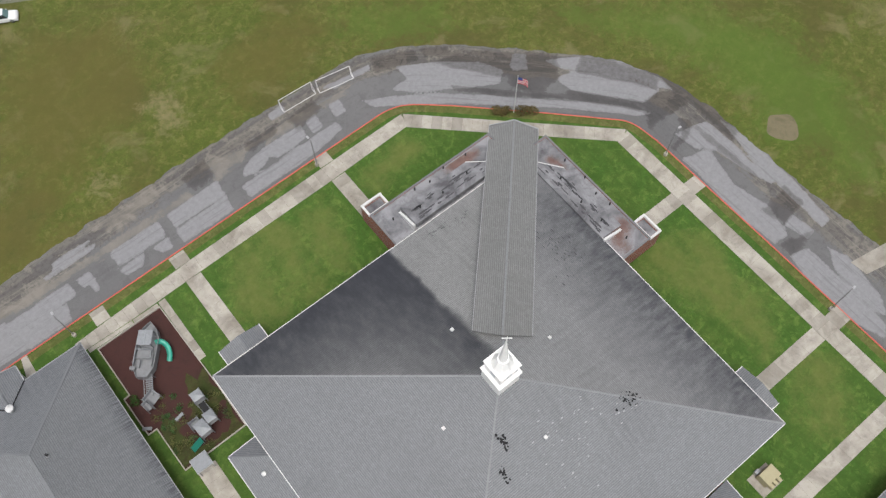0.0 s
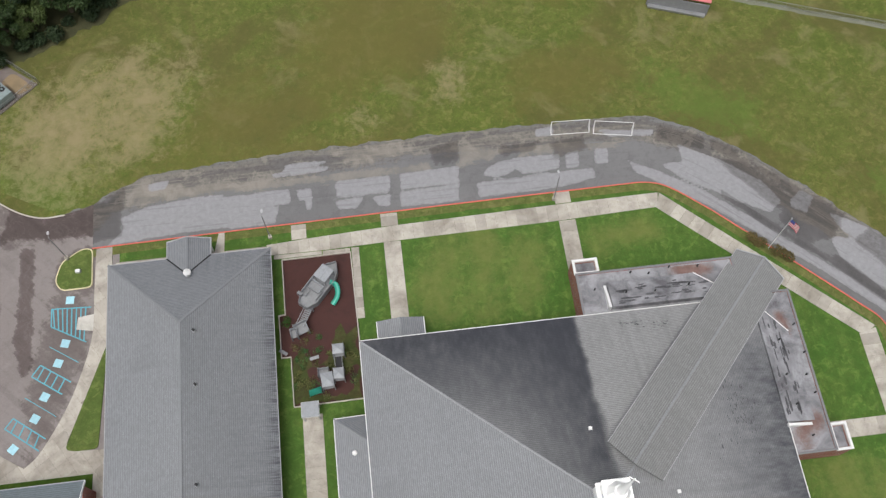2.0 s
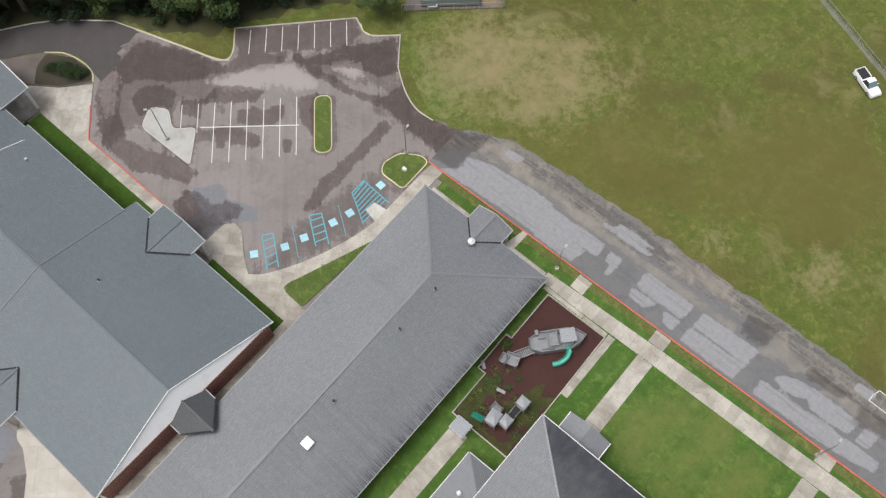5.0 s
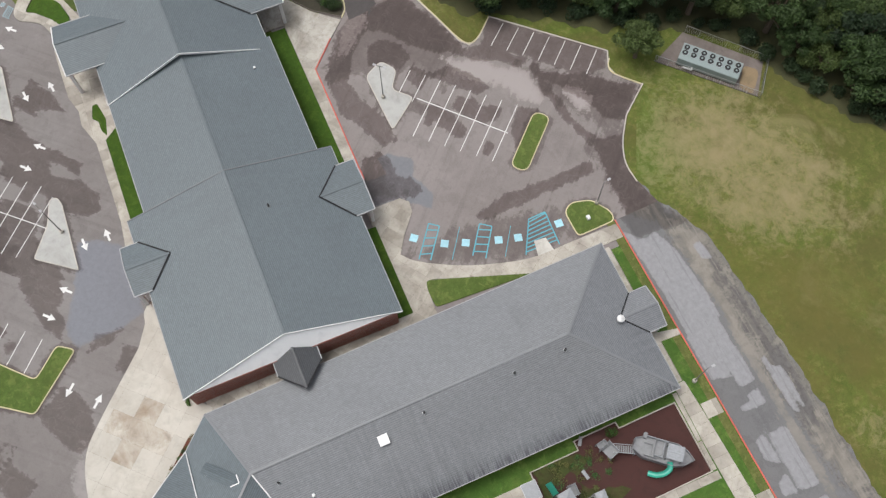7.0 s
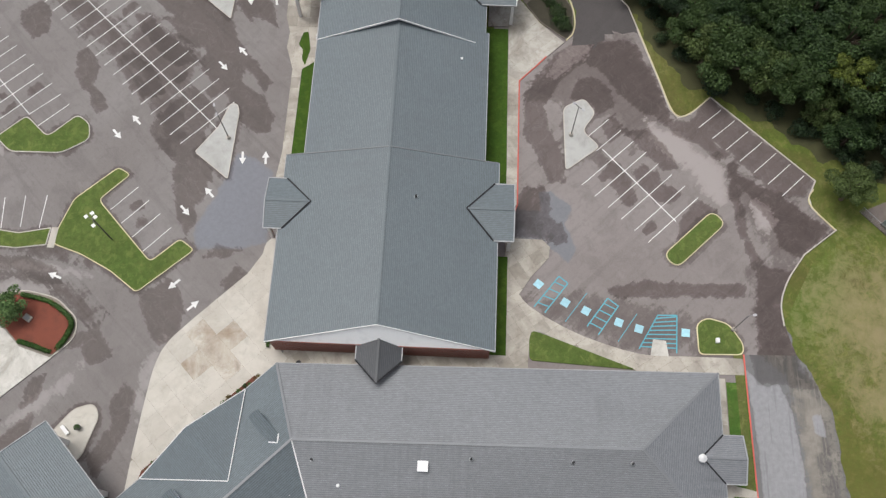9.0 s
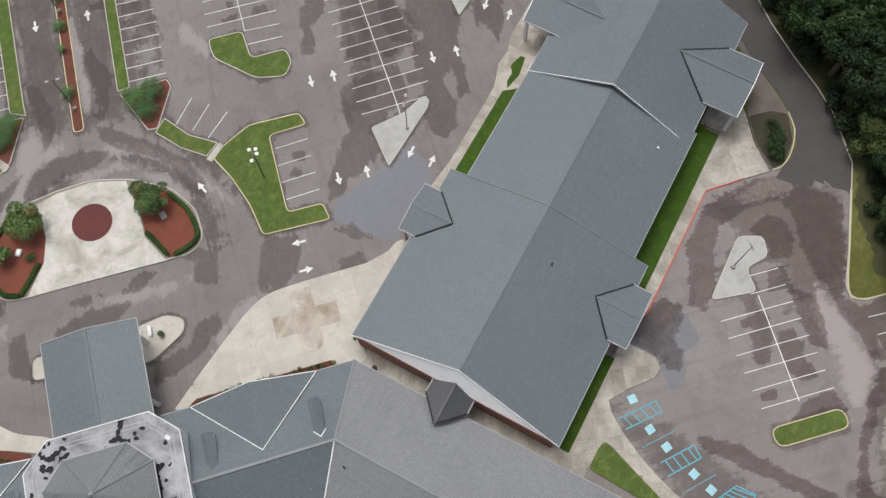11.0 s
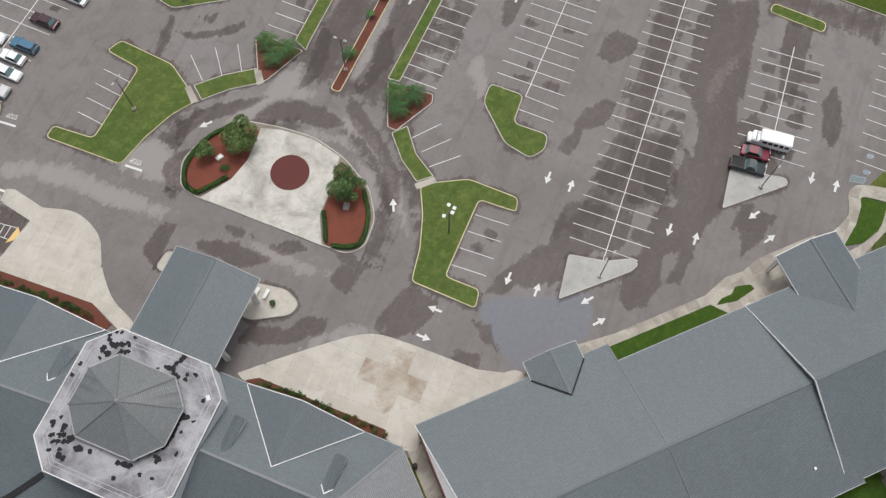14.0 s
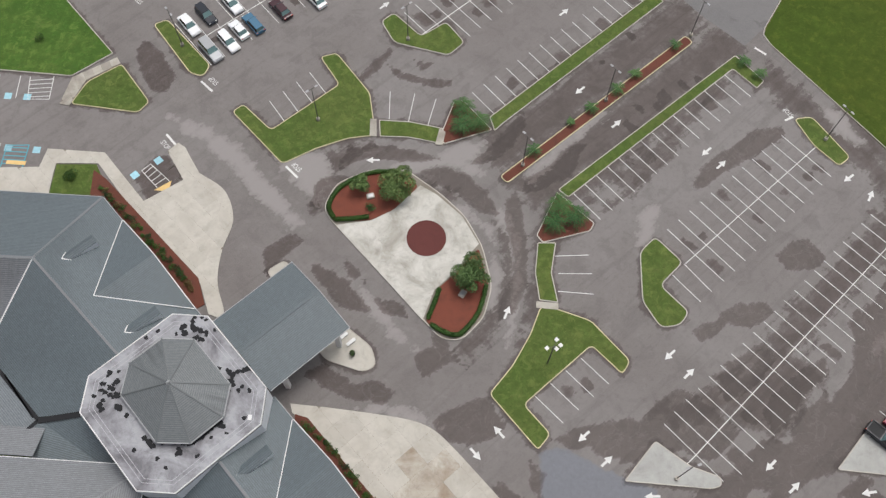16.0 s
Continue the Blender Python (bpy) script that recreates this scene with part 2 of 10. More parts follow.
def ring_tar(name, dry, pale, slab, mud, soil):
    """Ring road tar: pale dried slabs, a muddy shoulder, tan silt and wet hollows, each where its map says; streaks follow the road."""
    m, n, l, b = shader(name, 0.8)
    v = coords(n)
    flow = n.new("ShaderNodeUVMap")
    flow.uv_map = "flow"
    c, wander, big, fine, run, thin = tar_base(n, l, v, flow.outputs[0], dry, pale)
    (f_wet, f_mud), (f_slab, f_edge) = uv_pair(n, l, "stain"), uv_pair(n, l, "mark")
    k_edge = covered(n, l, f_edge, wander, 0.9, 0.12, 0.9)
    earth = mix(n, l, ramp(n, l, run, (0.42, 0.0), (0.5, 0.4), (0.6, 1.0)), soil, mud)
    earth = mix(n, l, ramp(n, l, big, (0.52, 0.0), (0.58, 0.8)), earth, tuple(x * 1.2 for x in mud))
    earth = mix(n, l, ramp(n, l, fine, (0.48, 0.0), (0.64, 0.6)), earth, tuple(x * 0.62 for x in soil))
    earth = mix(n, l, ramp(n, l, thin, (0.57, 0.0), (0.63, 0.6)), earth, tuple(x * 1.3 for x in mud))
    c = mix(n, l, k_edge, c, earth)
    silt = mix(n, l, ramp(n, l, big, (0.4, 0.0), (0.6, 1.0)), mud, tuple(x * 1.35 for x in mud))
    c = mix(n, l, covered(n, l, f_mud, wander, 1.0, 0.14, 0.75), c, silt)
    top = mix(n, l, ramp(n, l, fine, (0.35, 0.0), (0.65, 1.0)), tuple(x * 0.9 for x in slab), tuple(x * 1.08 for x in slab))
    top = mix(n, l, ramp(n, l, thin, (0.56, 0.0), (0.62, 0.45)), top, tuple(x * 0.62 for x in slab))
    k_slab = covered(n, l, f_slab, wander, 0.42, 0.05, 0.95)
    c = mix(n, l, k_slab, c, top)
    k_wet = calc(n, l, "MULTIPLY", covered(n, l, f_wet, wander, 0.7, 0.07, 1.0), ramp(n, l, fine, (0.3, 1.0), (0.65, 0.7)))
    c = mix(n, l, k_wet, c, (0.52, 0.5, 0.49), "MULTIPLY")
    l.new(c, b.inputs["Base Color"])
    b.inputs["Specular IOR Level"].default_value = 0.25
    l.new(ramp(n, l, k_wet, (0.0, 0.82), (0.8, 0.45)), b.inputs["Roughness"])
    bump(n, l, b, noise_of(n, l, v, 14, 6, 0.8), 0.3, 0.03)
    return m


def concrete(name, base, stain, spread=0.5, blocks=0.4):
    m, n, l, b = shader(name, 0.85)
    info, place = n.new("ShaderNodeObjectInfo"), n.new("ShaderNodeVectorMath")
    l.new(coords(n), place.inputs[0]), l.new(info.outputs["Location"], place.inputs[1])
    v = place.outputs[0]
    c = mix(n, l, ramp(n, l, noise_of(n, l, v, 0.22, 7, 0.65, 0.5), (0.42, 0.0), (0.66, spread)), base, stain)
    c = mix(n, l, ramp(n, l, noise_of(n, l, v, 0.6, 8, 0.75, 0.4), (0.5, 0.0), (0.7, spread * 0.6)), c, tuple(0.62 * x for x in stain))
    c = mix(n, l, ramp(n, l, info.outputs["Random"], (0.0, 0.0), (0.7, 0.08), (1.0, blocks)), c, tuple(0.7 * x for x in stain))
    c = mix(n, l, ramp(n, l, noise_of(n, l, v, 1.3, 8, 0.75), (0.4, 0.0), (0.8, 0.45)), c, tuple(0.75 * x for x in base))
    l.new(c, b.inputs["Base Color"])
    bump(n, l, b, noise_of(n, l, v, 9, 8, 0.8), 0.2, 0.02)
    return m


def metal_roof(name, base, streak, amount=0.6, warm=None):
    """Weathered shingle courses, the shade at their steps painted in as dark bands: u runs along the eave, v up the
    slope, both in metres. Dirt runs down the slope.
    """
    m, n, l, b = shader(name, 0.55, 0.0)
    uv = n.new("ShaderNodeUVMap").outputs[0]
    w = n.new("ShaderNodeTexWave")
    w.wave_type, w.bands_direction, w.wave_profile = "BANDS", "Y", "SAW"
    w.inputs["Scale"].default_value, w.inputs["Distortion"].default_value = 0.314 / 0.27, 0.0
    l.new(uv, w.inputs["Vector"])
    v = coords(n)
    c = mix(n, l, noise_of(n, l, v, 0.12, 6, 0.6), tuple(x * 0.86 for x in base), tuple(x * 1.1 for x in base))
    # saw bands put the shade of each course step into the colour
    c = mix(n, l, ramp(n, l, w.outputs["Fac"], (0.4, 0.0), (0.9, 0.66)), c, tuple(x * 0.4 for x in base))
    tile = n.new("ShaderNodeTexBrick")
    tile.inputs["Scale"].default_value, tile.inputs["Mortar Size"].default_value = 1.0, 0.012
    tile.inputs["Brick Width"].default_value, tile.inputs["Row Height"].default_value = 0.42, 0.2
    tile.inputs["Color1"].default_value, tile.inputs["Color2"].default_value, tile.inputs["Mortar"].default_value = (0.83, 0.83, 0.83, 1), (1.09, 1.09, 1.09, 1), (0.74, 0.74, 0.74, 1)
    l.new(uv, tile.inputs["Vector"])
    c = mix(n, l, 0.8, c, tile.outputs[0], "MULTIPLY")
    run = noise_of(n, l, stretched(n, l, uv, 1.4, 0.06), 1.0, 7, 0.65, 0.2)
    zone = noise_of(n, l, stretched(n, l, uv, 0.06, 0.09), 1.0, 3, 0.5)
    both = n.new("ShaderNodeMath")
    both.operation = "MULTIPLY"
    l.new(ramp(n, l, run, (0.4, 0.0), (0.7, 1.0)), both.inputs[0])
    l.new(ramp(n, l, zone, (0.45, 0.0), (0.68, amount)), both.inputs[1])
    c = mix(n, l, both.outputs[0], c, streak)
    c = mix(n, l, ramp(n, l, noise_of(n, l, v, 1.1, 8, 0.75), (0.5, 0.0), (0.9, 0.4)), c, tuple(x * 1.25 for x in base))
    c = mix(n, l, ramp(n, l, noise_of(n, l, stretched(n, l, uv, 2.2, 4.0), 1.0, 5, 0.8), (0.35, 0.0), (0.7, 0.5)), c, tuple(x * 0.62 for x in base))
    l.new(c, b.inputs["Base Color"])
    return m


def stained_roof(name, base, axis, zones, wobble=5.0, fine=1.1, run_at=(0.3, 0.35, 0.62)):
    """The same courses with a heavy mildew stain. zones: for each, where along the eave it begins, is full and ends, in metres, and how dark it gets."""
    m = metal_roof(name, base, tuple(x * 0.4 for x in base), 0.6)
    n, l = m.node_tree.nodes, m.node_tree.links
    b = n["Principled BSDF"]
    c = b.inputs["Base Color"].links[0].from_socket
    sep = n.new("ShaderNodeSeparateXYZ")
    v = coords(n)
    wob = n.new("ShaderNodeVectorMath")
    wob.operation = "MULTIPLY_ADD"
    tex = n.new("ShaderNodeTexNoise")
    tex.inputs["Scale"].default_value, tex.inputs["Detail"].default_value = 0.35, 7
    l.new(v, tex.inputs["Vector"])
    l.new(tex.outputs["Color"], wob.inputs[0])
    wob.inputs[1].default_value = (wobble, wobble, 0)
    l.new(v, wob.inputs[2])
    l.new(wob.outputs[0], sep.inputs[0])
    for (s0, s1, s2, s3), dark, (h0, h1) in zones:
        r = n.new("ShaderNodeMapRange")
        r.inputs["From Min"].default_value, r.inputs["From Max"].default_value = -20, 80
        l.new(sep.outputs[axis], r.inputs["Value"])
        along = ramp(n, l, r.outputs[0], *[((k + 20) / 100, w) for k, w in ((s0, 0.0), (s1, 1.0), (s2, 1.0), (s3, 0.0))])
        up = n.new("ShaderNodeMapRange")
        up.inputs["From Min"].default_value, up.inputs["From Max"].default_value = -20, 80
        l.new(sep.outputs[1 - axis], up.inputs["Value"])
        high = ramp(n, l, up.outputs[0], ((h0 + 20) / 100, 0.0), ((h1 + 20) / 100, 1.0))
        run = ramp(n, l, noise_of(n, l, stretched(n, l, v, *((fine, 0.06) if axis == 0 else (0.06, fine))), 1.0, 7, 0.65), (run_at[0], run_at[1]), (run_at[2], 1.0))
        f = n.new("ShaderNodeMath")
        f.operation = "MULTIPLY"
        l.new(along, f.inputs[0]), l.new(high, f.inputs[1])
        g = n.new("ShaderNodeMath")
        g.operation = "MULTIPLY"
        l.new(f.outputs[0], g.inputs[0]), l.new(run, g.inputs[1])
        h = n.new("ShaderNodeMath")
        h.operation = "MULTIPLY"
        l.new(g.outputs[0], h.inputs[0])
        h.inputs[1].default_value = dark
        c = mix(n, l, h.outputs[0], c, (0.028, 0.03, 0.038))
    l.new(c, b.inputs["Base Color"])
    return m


def bricks(name):
    m, n, l, b = shader(name, 0.85)
    v = coords(n)
    t = n.new("ShaderNodeTexBrick")
    t.inputs["Scale"].default_value = 1.0
    t.inputs["Brick Width"].default_value, t.inputs["Row Height"].default_value = 0.22, 0.075
    t.inputs["Mortar Size"].default_value = 0.01
    t.inputs["Color1"].default_value, t.inputs["Color2"].default_value = (0.23, 0.06, 0.04, 1), (0.3, 0.09, 0.055, 1)
    t.inputs["Mortar"].default_value = (0.3, 0.25, 0.22, 1)
    sep, com, add = n.new("ShaderNodeSeparateXYZ"), n.new("ShaderNodeCombineXYZ"), n.new("ShaderNodeMath")
    l.new(v, sep.inputs[0])
    l.new(sep.outputs[0], add.inputs[0]), l.new(sep.outputs[1], add.inputs[1])
    l.new(add.outputs[0], com.inputs[0]), l.new(sep.outputs[2], com.inputs[1])
    l.new(com.outputs[0], t.inputs["Vector"])
    c = mix(n, l, ramp(n, l, noise_of(n, l, v, 0.5, 5), (0.4, 0.0), (0.8, 0.5)), t.outputs[0], (0.13, 0.05, 0.04))
    l.new(c, b.inputs["Base Color"])
    return m


def leaves(name, dark, light):
    m, n, l, b = shader(name, 0.6)
    info, geo = n.new("ShaderNodeObjectInfo"), n.new("ShaderNodeNewGeometry")
    c = mix(n, l, geo.outputs["Random Per Island"], dark, light)
    c = mix(n, l, ramp(n, l, noise_of(n, l, coords(n), 0.5, 4), (0.4, 0.0), (0.7, 0.6)), c, tuple(x * 0.6 for x in dark))
    c = mix(n, l, ramp(n, l, info.outputs["Random"], (0.0, 0.0), (1.0, 0.45)), c, (light[0] * 1.3, light[1] * 1.1, light[2]))
    l.new(c, b.inputs["Base Color"])
    b.inputs["Specular IOR Level"].default_value = 0.25
    return m


def mulch(name, a, c2, dark):
    m, n, l, b = shader(name, 0.95)
    v = coords(n)
    c = mix(n, l, noise_of(n, l, v, 2.2, 8, 0.75), a, c2)
    c = mix(n, l, ramp(n, l, noise_of(n, l, v, 0.5, 6, 0.7, 0.5), (0.5, 0.0), (0.75, 0.7)), c, dark)
    l.new(c, b.inputs["Base Color"])
    bump(n, l, b, noise_of(n, l, v, 12, 8, 0.9), 0.8, 0.06)
    return m


M_FIELD = grass("field_grass", (0.099, 0.137, 0.026), (0.145, 0.132, 0.045), (0.22, 0.19, 0.095), 0.026, 0.57, muddy=(0.086, 0.08, 0.026))
M_LAWN = grass("lawn_grass", (0.062, 0.138, 0.024), (0.115, 0.168, 0.038), (0.19, 0.2, 0.08), 0.16, 0.6, 0.0)
M_VERGE = grass("verge_grass", (0.105, 0.135, 0.035), (0.15, 0.145, 0.052), (0.24, 0.2, 0.1), 0.15, 0.52)
M_TURF = grass("island_grass", (0.085, 0.136, 0.031), (0.12, 0.146, 0.042), (0.2, 0.185, 0.075), 0.1, 0.6)
# grass with shade put into its colour as a darker green
M_SHADE = grass("shaded_strip_grass", (0.045, 0.1, 0.013), (0.06, 0.1, 0.014), (0.11, 0.11, 0.03), 0.1, 0.72)
M_WEEDY = grass("weedy_mulch", (0.052, 0.075, 0.02), (0.075, 0.062, 0.028), (0.05, 0.03, 0.022), 0.25, 0.5)
M_LOT = lot_tar("lot_asphalt", (0.15, 0.135, 0.128), (0.2, 0.186, 0.18), (0.39, 0.33, 0.312), (0.55, 0.505, 0.49), (0.175, 0.182, 0.203), 46)
M_LOTW = lot_tar("lot_asphalt_brown", (0.168, 0.148, 0.14), (0.222, 0.2, 0.192), (0.46, 0.405, 0.395), (0.64, 0.61, 0.6), (0.165, 0.17, 0.185), -45)
M_ROAD = ring_tar("road_asphalt", (0.118, 0.117, 0.119), (0.152, 0.15, 0.151), (0.245, 0.245, 0.253), (0.18, 0.165, 0.143), (0.1, 0.094, 0.088))
M_PATCH = asphalt("entrance_asphalt", (0.142, 0.138, 0.138), (0.185, 0.178, 0.176), (0.085, 0.08, 0.078), 0.09, 0.56)
M_DARKROAD = asphalt("damp_asphalt", (0.052, 0.047, 0.046), (0.08, 0.073, 0.071), (0.035, 0.032, 0.032), 0.1, 0.58)
M_CONC = concrete("pavement_concrete", (0.45, 0.42, 0.365), (0.24, 0.215, 0.18), 0.95, 0.55)
M_PLAZA = concrete("plaza_concrete", (0.51, 0.485, 0.43), (0.36, 0.325, 0.275), 0.6, 0.2)
M_ISLAND = concrete("grey_island_concrete", (0.4, 0.4, 0.38), (0.25, 0.245, 0.225), 0.6)
M_APRON = concrete("worn_apron", (0.44, 0.42, 0.375), (0.2, 0.175, 0.14), 0.95, 0.2)
M_DIRTPAD = concrete("dirty_pad", (0.17, 0.145, 0.135), (0.1, 0.08, 0.065), 0.8)
M_JOINT = concrete("joint_dirt", (0.26, 0.23, 0.19), (0.16, 0.14, 0.11))
M_CIRCLE = concrete("pale_concrete", (0.56, 0.545, 0.5), (0.27, 0.25, 0.21), 0.85, 0.1)
M_KERB = concrete("kerb_concrete", (0.5, 0.47, 0.42), (0.32, 0.28, 0.23))
M_SLOPE = grass("slope_grass", (0.07, 0.105, 0.026), (0.095, 0.112, 0.034), (0.19, 0.15, 0.07), 0.06, 0.6)
M_PLAYFIELD = grass("playing_field_grass", (0.06, 0.1, 0.014), (0.082, 0.104, 0.017), (0.12, 0.12, 0.03), 0.05, 0.7, stripes=46)
M_FIELDMAP = field_map(M_FIELD, "field_grass_patches", (0.265, 0.217, 0.122), (0.108, 0.097, 0.028), (0.085, 0.142, 0.026))
M_RUST = concrete("rust_stained_concrete", (0.51, 0.48, 0.42), (0.25, 0.185, 0.125), 0.9, 0.1)
M_LAWNDRY = stained(M_LAWN, "dry_lawn_patch", (0.115, 0.142, 0.034), (0.175, 0.18, 0.062), 0.95, 0.1, 0.8, 0.6, 0.5, 0.5, 1.4)
M_YELLOW = plain("kerb_yellow", (0.58, 0.52, 0.32), 0.7, vary=0.35, scale=0.6)
M_RED = plain("kerb_red", (0.56, 0.115, 0.085), 0.7, vary=0.25, scale=1.2)
M_LINE = plain("road_paint_white", (0.66, 0.66, 0.64), 0.7, vary=0.25, scale=1.0)
M_BLUE = plain("road_paint_blue", (0.33, 0.58, 0.66), 0.7, vary=0.3, scale=1.5)
M_WORNBLUE = plain("worn_blue_paint", (0.24, 0.31, 0.33), 0.8, vary=0.4)
M_TEAL = plain("road_paint_teal", (0.09, 0.34, 0.41), 0.7, vary=0.2, scale=1.5)
M_GRAVEL = concrete("grey_green_gravel", (0.17, 0.175, 0.135), (0.12, 0.125, 0.08), 0.8)
M_FADED = plain("faded_line", (0.27, 0.29, 0.17), 0.9, vary=0.3)
M_ORANGE = plain("ramp_orange", (0.72, 0.5, 0.2), 0.7)
M_ROOF = metal_roof("roof_grey", (0.226, 0.236, 0.247), (0.07, 0.07, 0.076), 0.45)
M_ROOFC = metal_roof("roof_blue_grey", (0.128, 0.156, 0.17), (0.07, 0.075, 0.083), 0.35)
M_ROOFD = metal_roof("roof_stained", (0.2, 0.21, 0.223), (0.04, 0.041, 0.047), 0.9)
M_ROOFSTRIP = metal_roof("roof_pale_strip", (0.256, 0.258, 0.254), (0.15, 0.148, 0.14), 0.5)
M_HIPCAP = plain("hip_cap_shingles", (0.255, 0.262, 0.27), 0.7, vary=0.35, scale=4.0)
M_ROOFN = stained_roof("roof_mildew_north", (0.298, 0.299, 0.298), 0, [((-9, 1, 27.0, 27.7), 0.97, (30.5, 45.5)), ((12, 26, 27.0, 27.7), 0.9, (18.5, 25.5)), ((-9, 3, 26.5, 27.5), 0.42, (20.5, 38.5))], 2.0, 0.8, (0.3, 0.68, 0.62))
M_ROOFE = stained_roof("roof_mildew_east", (0.275, 0.278, 0.282), 1, [((-8, 2, 38, 46), 0.95, (40, 54))])
M_ROOFB = stained_roof("roof_dripping_eave", (0.222, 0.232, 0.242), 1, [((-20, 9, 62, 64), 0.8, (-15.5, -13.8)), ((-20, 9, 62, 64), 0.28, (-20, -14))], 0.9, 4.2, (0.4, 0.15, 0.6))
M_ROOFLINK = metal_roof("roof_charcoal", (0.07, 0.074, 0.08), (0.03, 0.03, 0.034), 0.6)
M_FLAT = concrete("flat_roof_membrane", (0.29, 0.292, 0.305), (0.085, 0.082, 0.09), 1.0)
M_LINKROOF = metal_roof("roof_pale_blue", (0.2, 0.224, 0.24), (0.1, 0.105, 0.112), 0.5)
M_OCTFLAT = concrete("white_roof_membrane", (0.37, 0.372, 0.392), (0.125, 0.118, 0.13), 1.0)
M_CUPOLA = metal_roof("roof_cupola_grey", (0.185, 0.2, 0.205), (0.05, 0.055, 0.06), 0.9)
M_TRIM = plain("white_trim", (0.66, 0.66, 0.65), 0.5, vary=0.06)
M_GUTTER = plain("weathered_gutter", (0.33, 0.335, 0.34), 0.5, vary=0.2)
M_COPING = plain("dark_coping", (0.17, 0.17, 0.175), 0.6, vary=0.25)
M_MOUND = mulch("dry_dirt_ring", (0.2, 0.17, 0.105), (0.14, 0.122, 0.07), (0.085, 0.085, 0.04))
M_SEAM = plain("membrane_seam", (0.4, 0.4, 0.42), 0.6, vary=0.2)
M_CAP = plain("grey_coping", (0.36, 0.36, 0.37), 0.5, vary=0.2)
M_SIDING = plain("white_siding", (0.66, 0.69, 0.72), 0.55, vary=0.05)
M_STEEPLE = plain("steeple_white", (0.92, 0.92, 0.9), 0.35, vary=0.03)
M_BRICK = bricks("red_brick")
M_BLACK = plain("black_rubber", (0.02, 0.02, 0.021), 0.8, vary=0.2)
M_TAR = plain("tar_stain", (0.016, 0.016, 0.018), 0.9, vary=0.3)
M_MILDEW = plain("roof_mildew", (0.075, 0.075, 0.08), 0.85, vary=0.3)
M_CHILLER = plain("grey_green_steel", (0.25, 0.3, 0.295), 0.5, 0.2, vary=0.15)
M_GALV = plain("galvanised_steel", (0.42, 0.43, 0.44), 0.4, 0.7, vary=0.1)
M_POLE = plain("dark_bronze_pole", (0.09, 0.085, 0.08), 0.5, 0.3)
M_FLATRUST = stained(M_FLAT, "rusty_roof_stain", (0.12, 0.06, 0.045), (0.2, 0.11, 0.085), 0.9, 0.1, 0.7, 0.75, 0.5, 1.2, 1.2)
M_LIGHTPOLE = plain("grey_pole", (0.2, 0.2, 0.2), 0.5, 0.3)
M_HEDGE = leaves("hedge_leaves", (0.02, 0.055, 0.01), (0.05, 0.11, 0.02))
M_LEAF = leaves("tree_leaves", (0.05, 0.1, 0.032), (0.15, 0.235, 0.08))
M_LEAF2 = leaves("wood_leaves", (0.012, 0.027, 0.009), (0.037, 0.07, 0.019))
M_LEAF3 = leaves("wood_leaves_olive", (0.02, 0.038, 0.011), (0.064, 0.1, 0.028))
M_LEAF4 = leaves("wood_leaves_dark", (0.008, 0.018, 0.008), (0.023, 0.044, 0.016))
M_LEAF5 = leaves("wood_leaves_yellow", (0.035, 0.055, 0.008), (0.105, 0.135, 0.022))
M_PALM = leaves("palm_fronds", (0.022, 0.07, 0.02), (0.075, 0.165, 0.05))
M_SHRUBDARK = leaves("dark_leaves", (0.016, 0.034, 0.012), (0.04, 0.065, 0.022))
M_SHRUBRED = leaves("bronze_leaves", (0.06, 0.05, 0.02), (0.13, 0.11, 0.04))
M_WEED = leaves("weeds", (0.05, 0.075, 0.018), (0.13, 0.14, 0.05))
M_BARK = plain("bark", (0.11, 0.085, 0.06), 0.95, vary=0.3)
M_MULCH = mulch("red_mulch", (0.2, 0.055, 0.032), (0.145, 0.045, 0.028), (0.08, 0.032, 0.022))
M_PLAYMULCH = mulch("dark_red_mulch", (0.062, 0.022, 0.018), (0.046, 0.018, 0.015), (0.028, 0.013, 0.011))
M_BEDSOIL = mulch("bed_mulch", (0.15, 0.045, 0.028), (0.1, 0.036, 0.023), (0.05, 0.025, 0.018))
M_DARKBED = mulch("dark_bed_soil", (0.05, 0.042, 0.028), (0.038, 0.036, 0.022), (0.02, 0.018, 0.012))
M_DISC = mulch("round_bed_mulch", (0.12, 0.035, 0.03), (0.1, 0.03, 0.026), (0.08, 0.026, 0.022))
M_LITTERSHADE = mulch("leaf_litter_in_shade", (0.05, 0.06, 0.018), (0.052, 0.042, 0.02), (0.02, 0.028, 0.01))
M_DIRT = mulch("bare_dirt", (0.26, 0.19, 0.11), (0.2, 0.15, 0.09), (0.12, 0.1, 0.06))
M_GREENSLIDE = plain("green_plastic", (0.03, 0.3, 0.22), 0.35)
M_PLAYGREY = plain("grey_play_panel", (0.22, 0.225, 0.232), 0.6, vary=0.3, scale=2)
M_PLAYLIGHT = plain("pale_play_roof", (0.29, 0.305, 0.32), 0.5, vary=0.35)
M_SALMON = plain("salmon_canopy", (0.52, 0.155, 0.16), 0.7, vary=0.12)
M_GENSET = plain("tan_enclosure", (0.4, 0.36, 0.22), 0.5)
M_GLASS = plain("dark_glass", (0.03, 0.035, 0.04), 0.08, 0.0, vary=0.1)
M_WINDSHIELD = plain("tinted_windscreen", (0.12, 0.2, 0.2), 0.1, 0.0, vary=0.1)


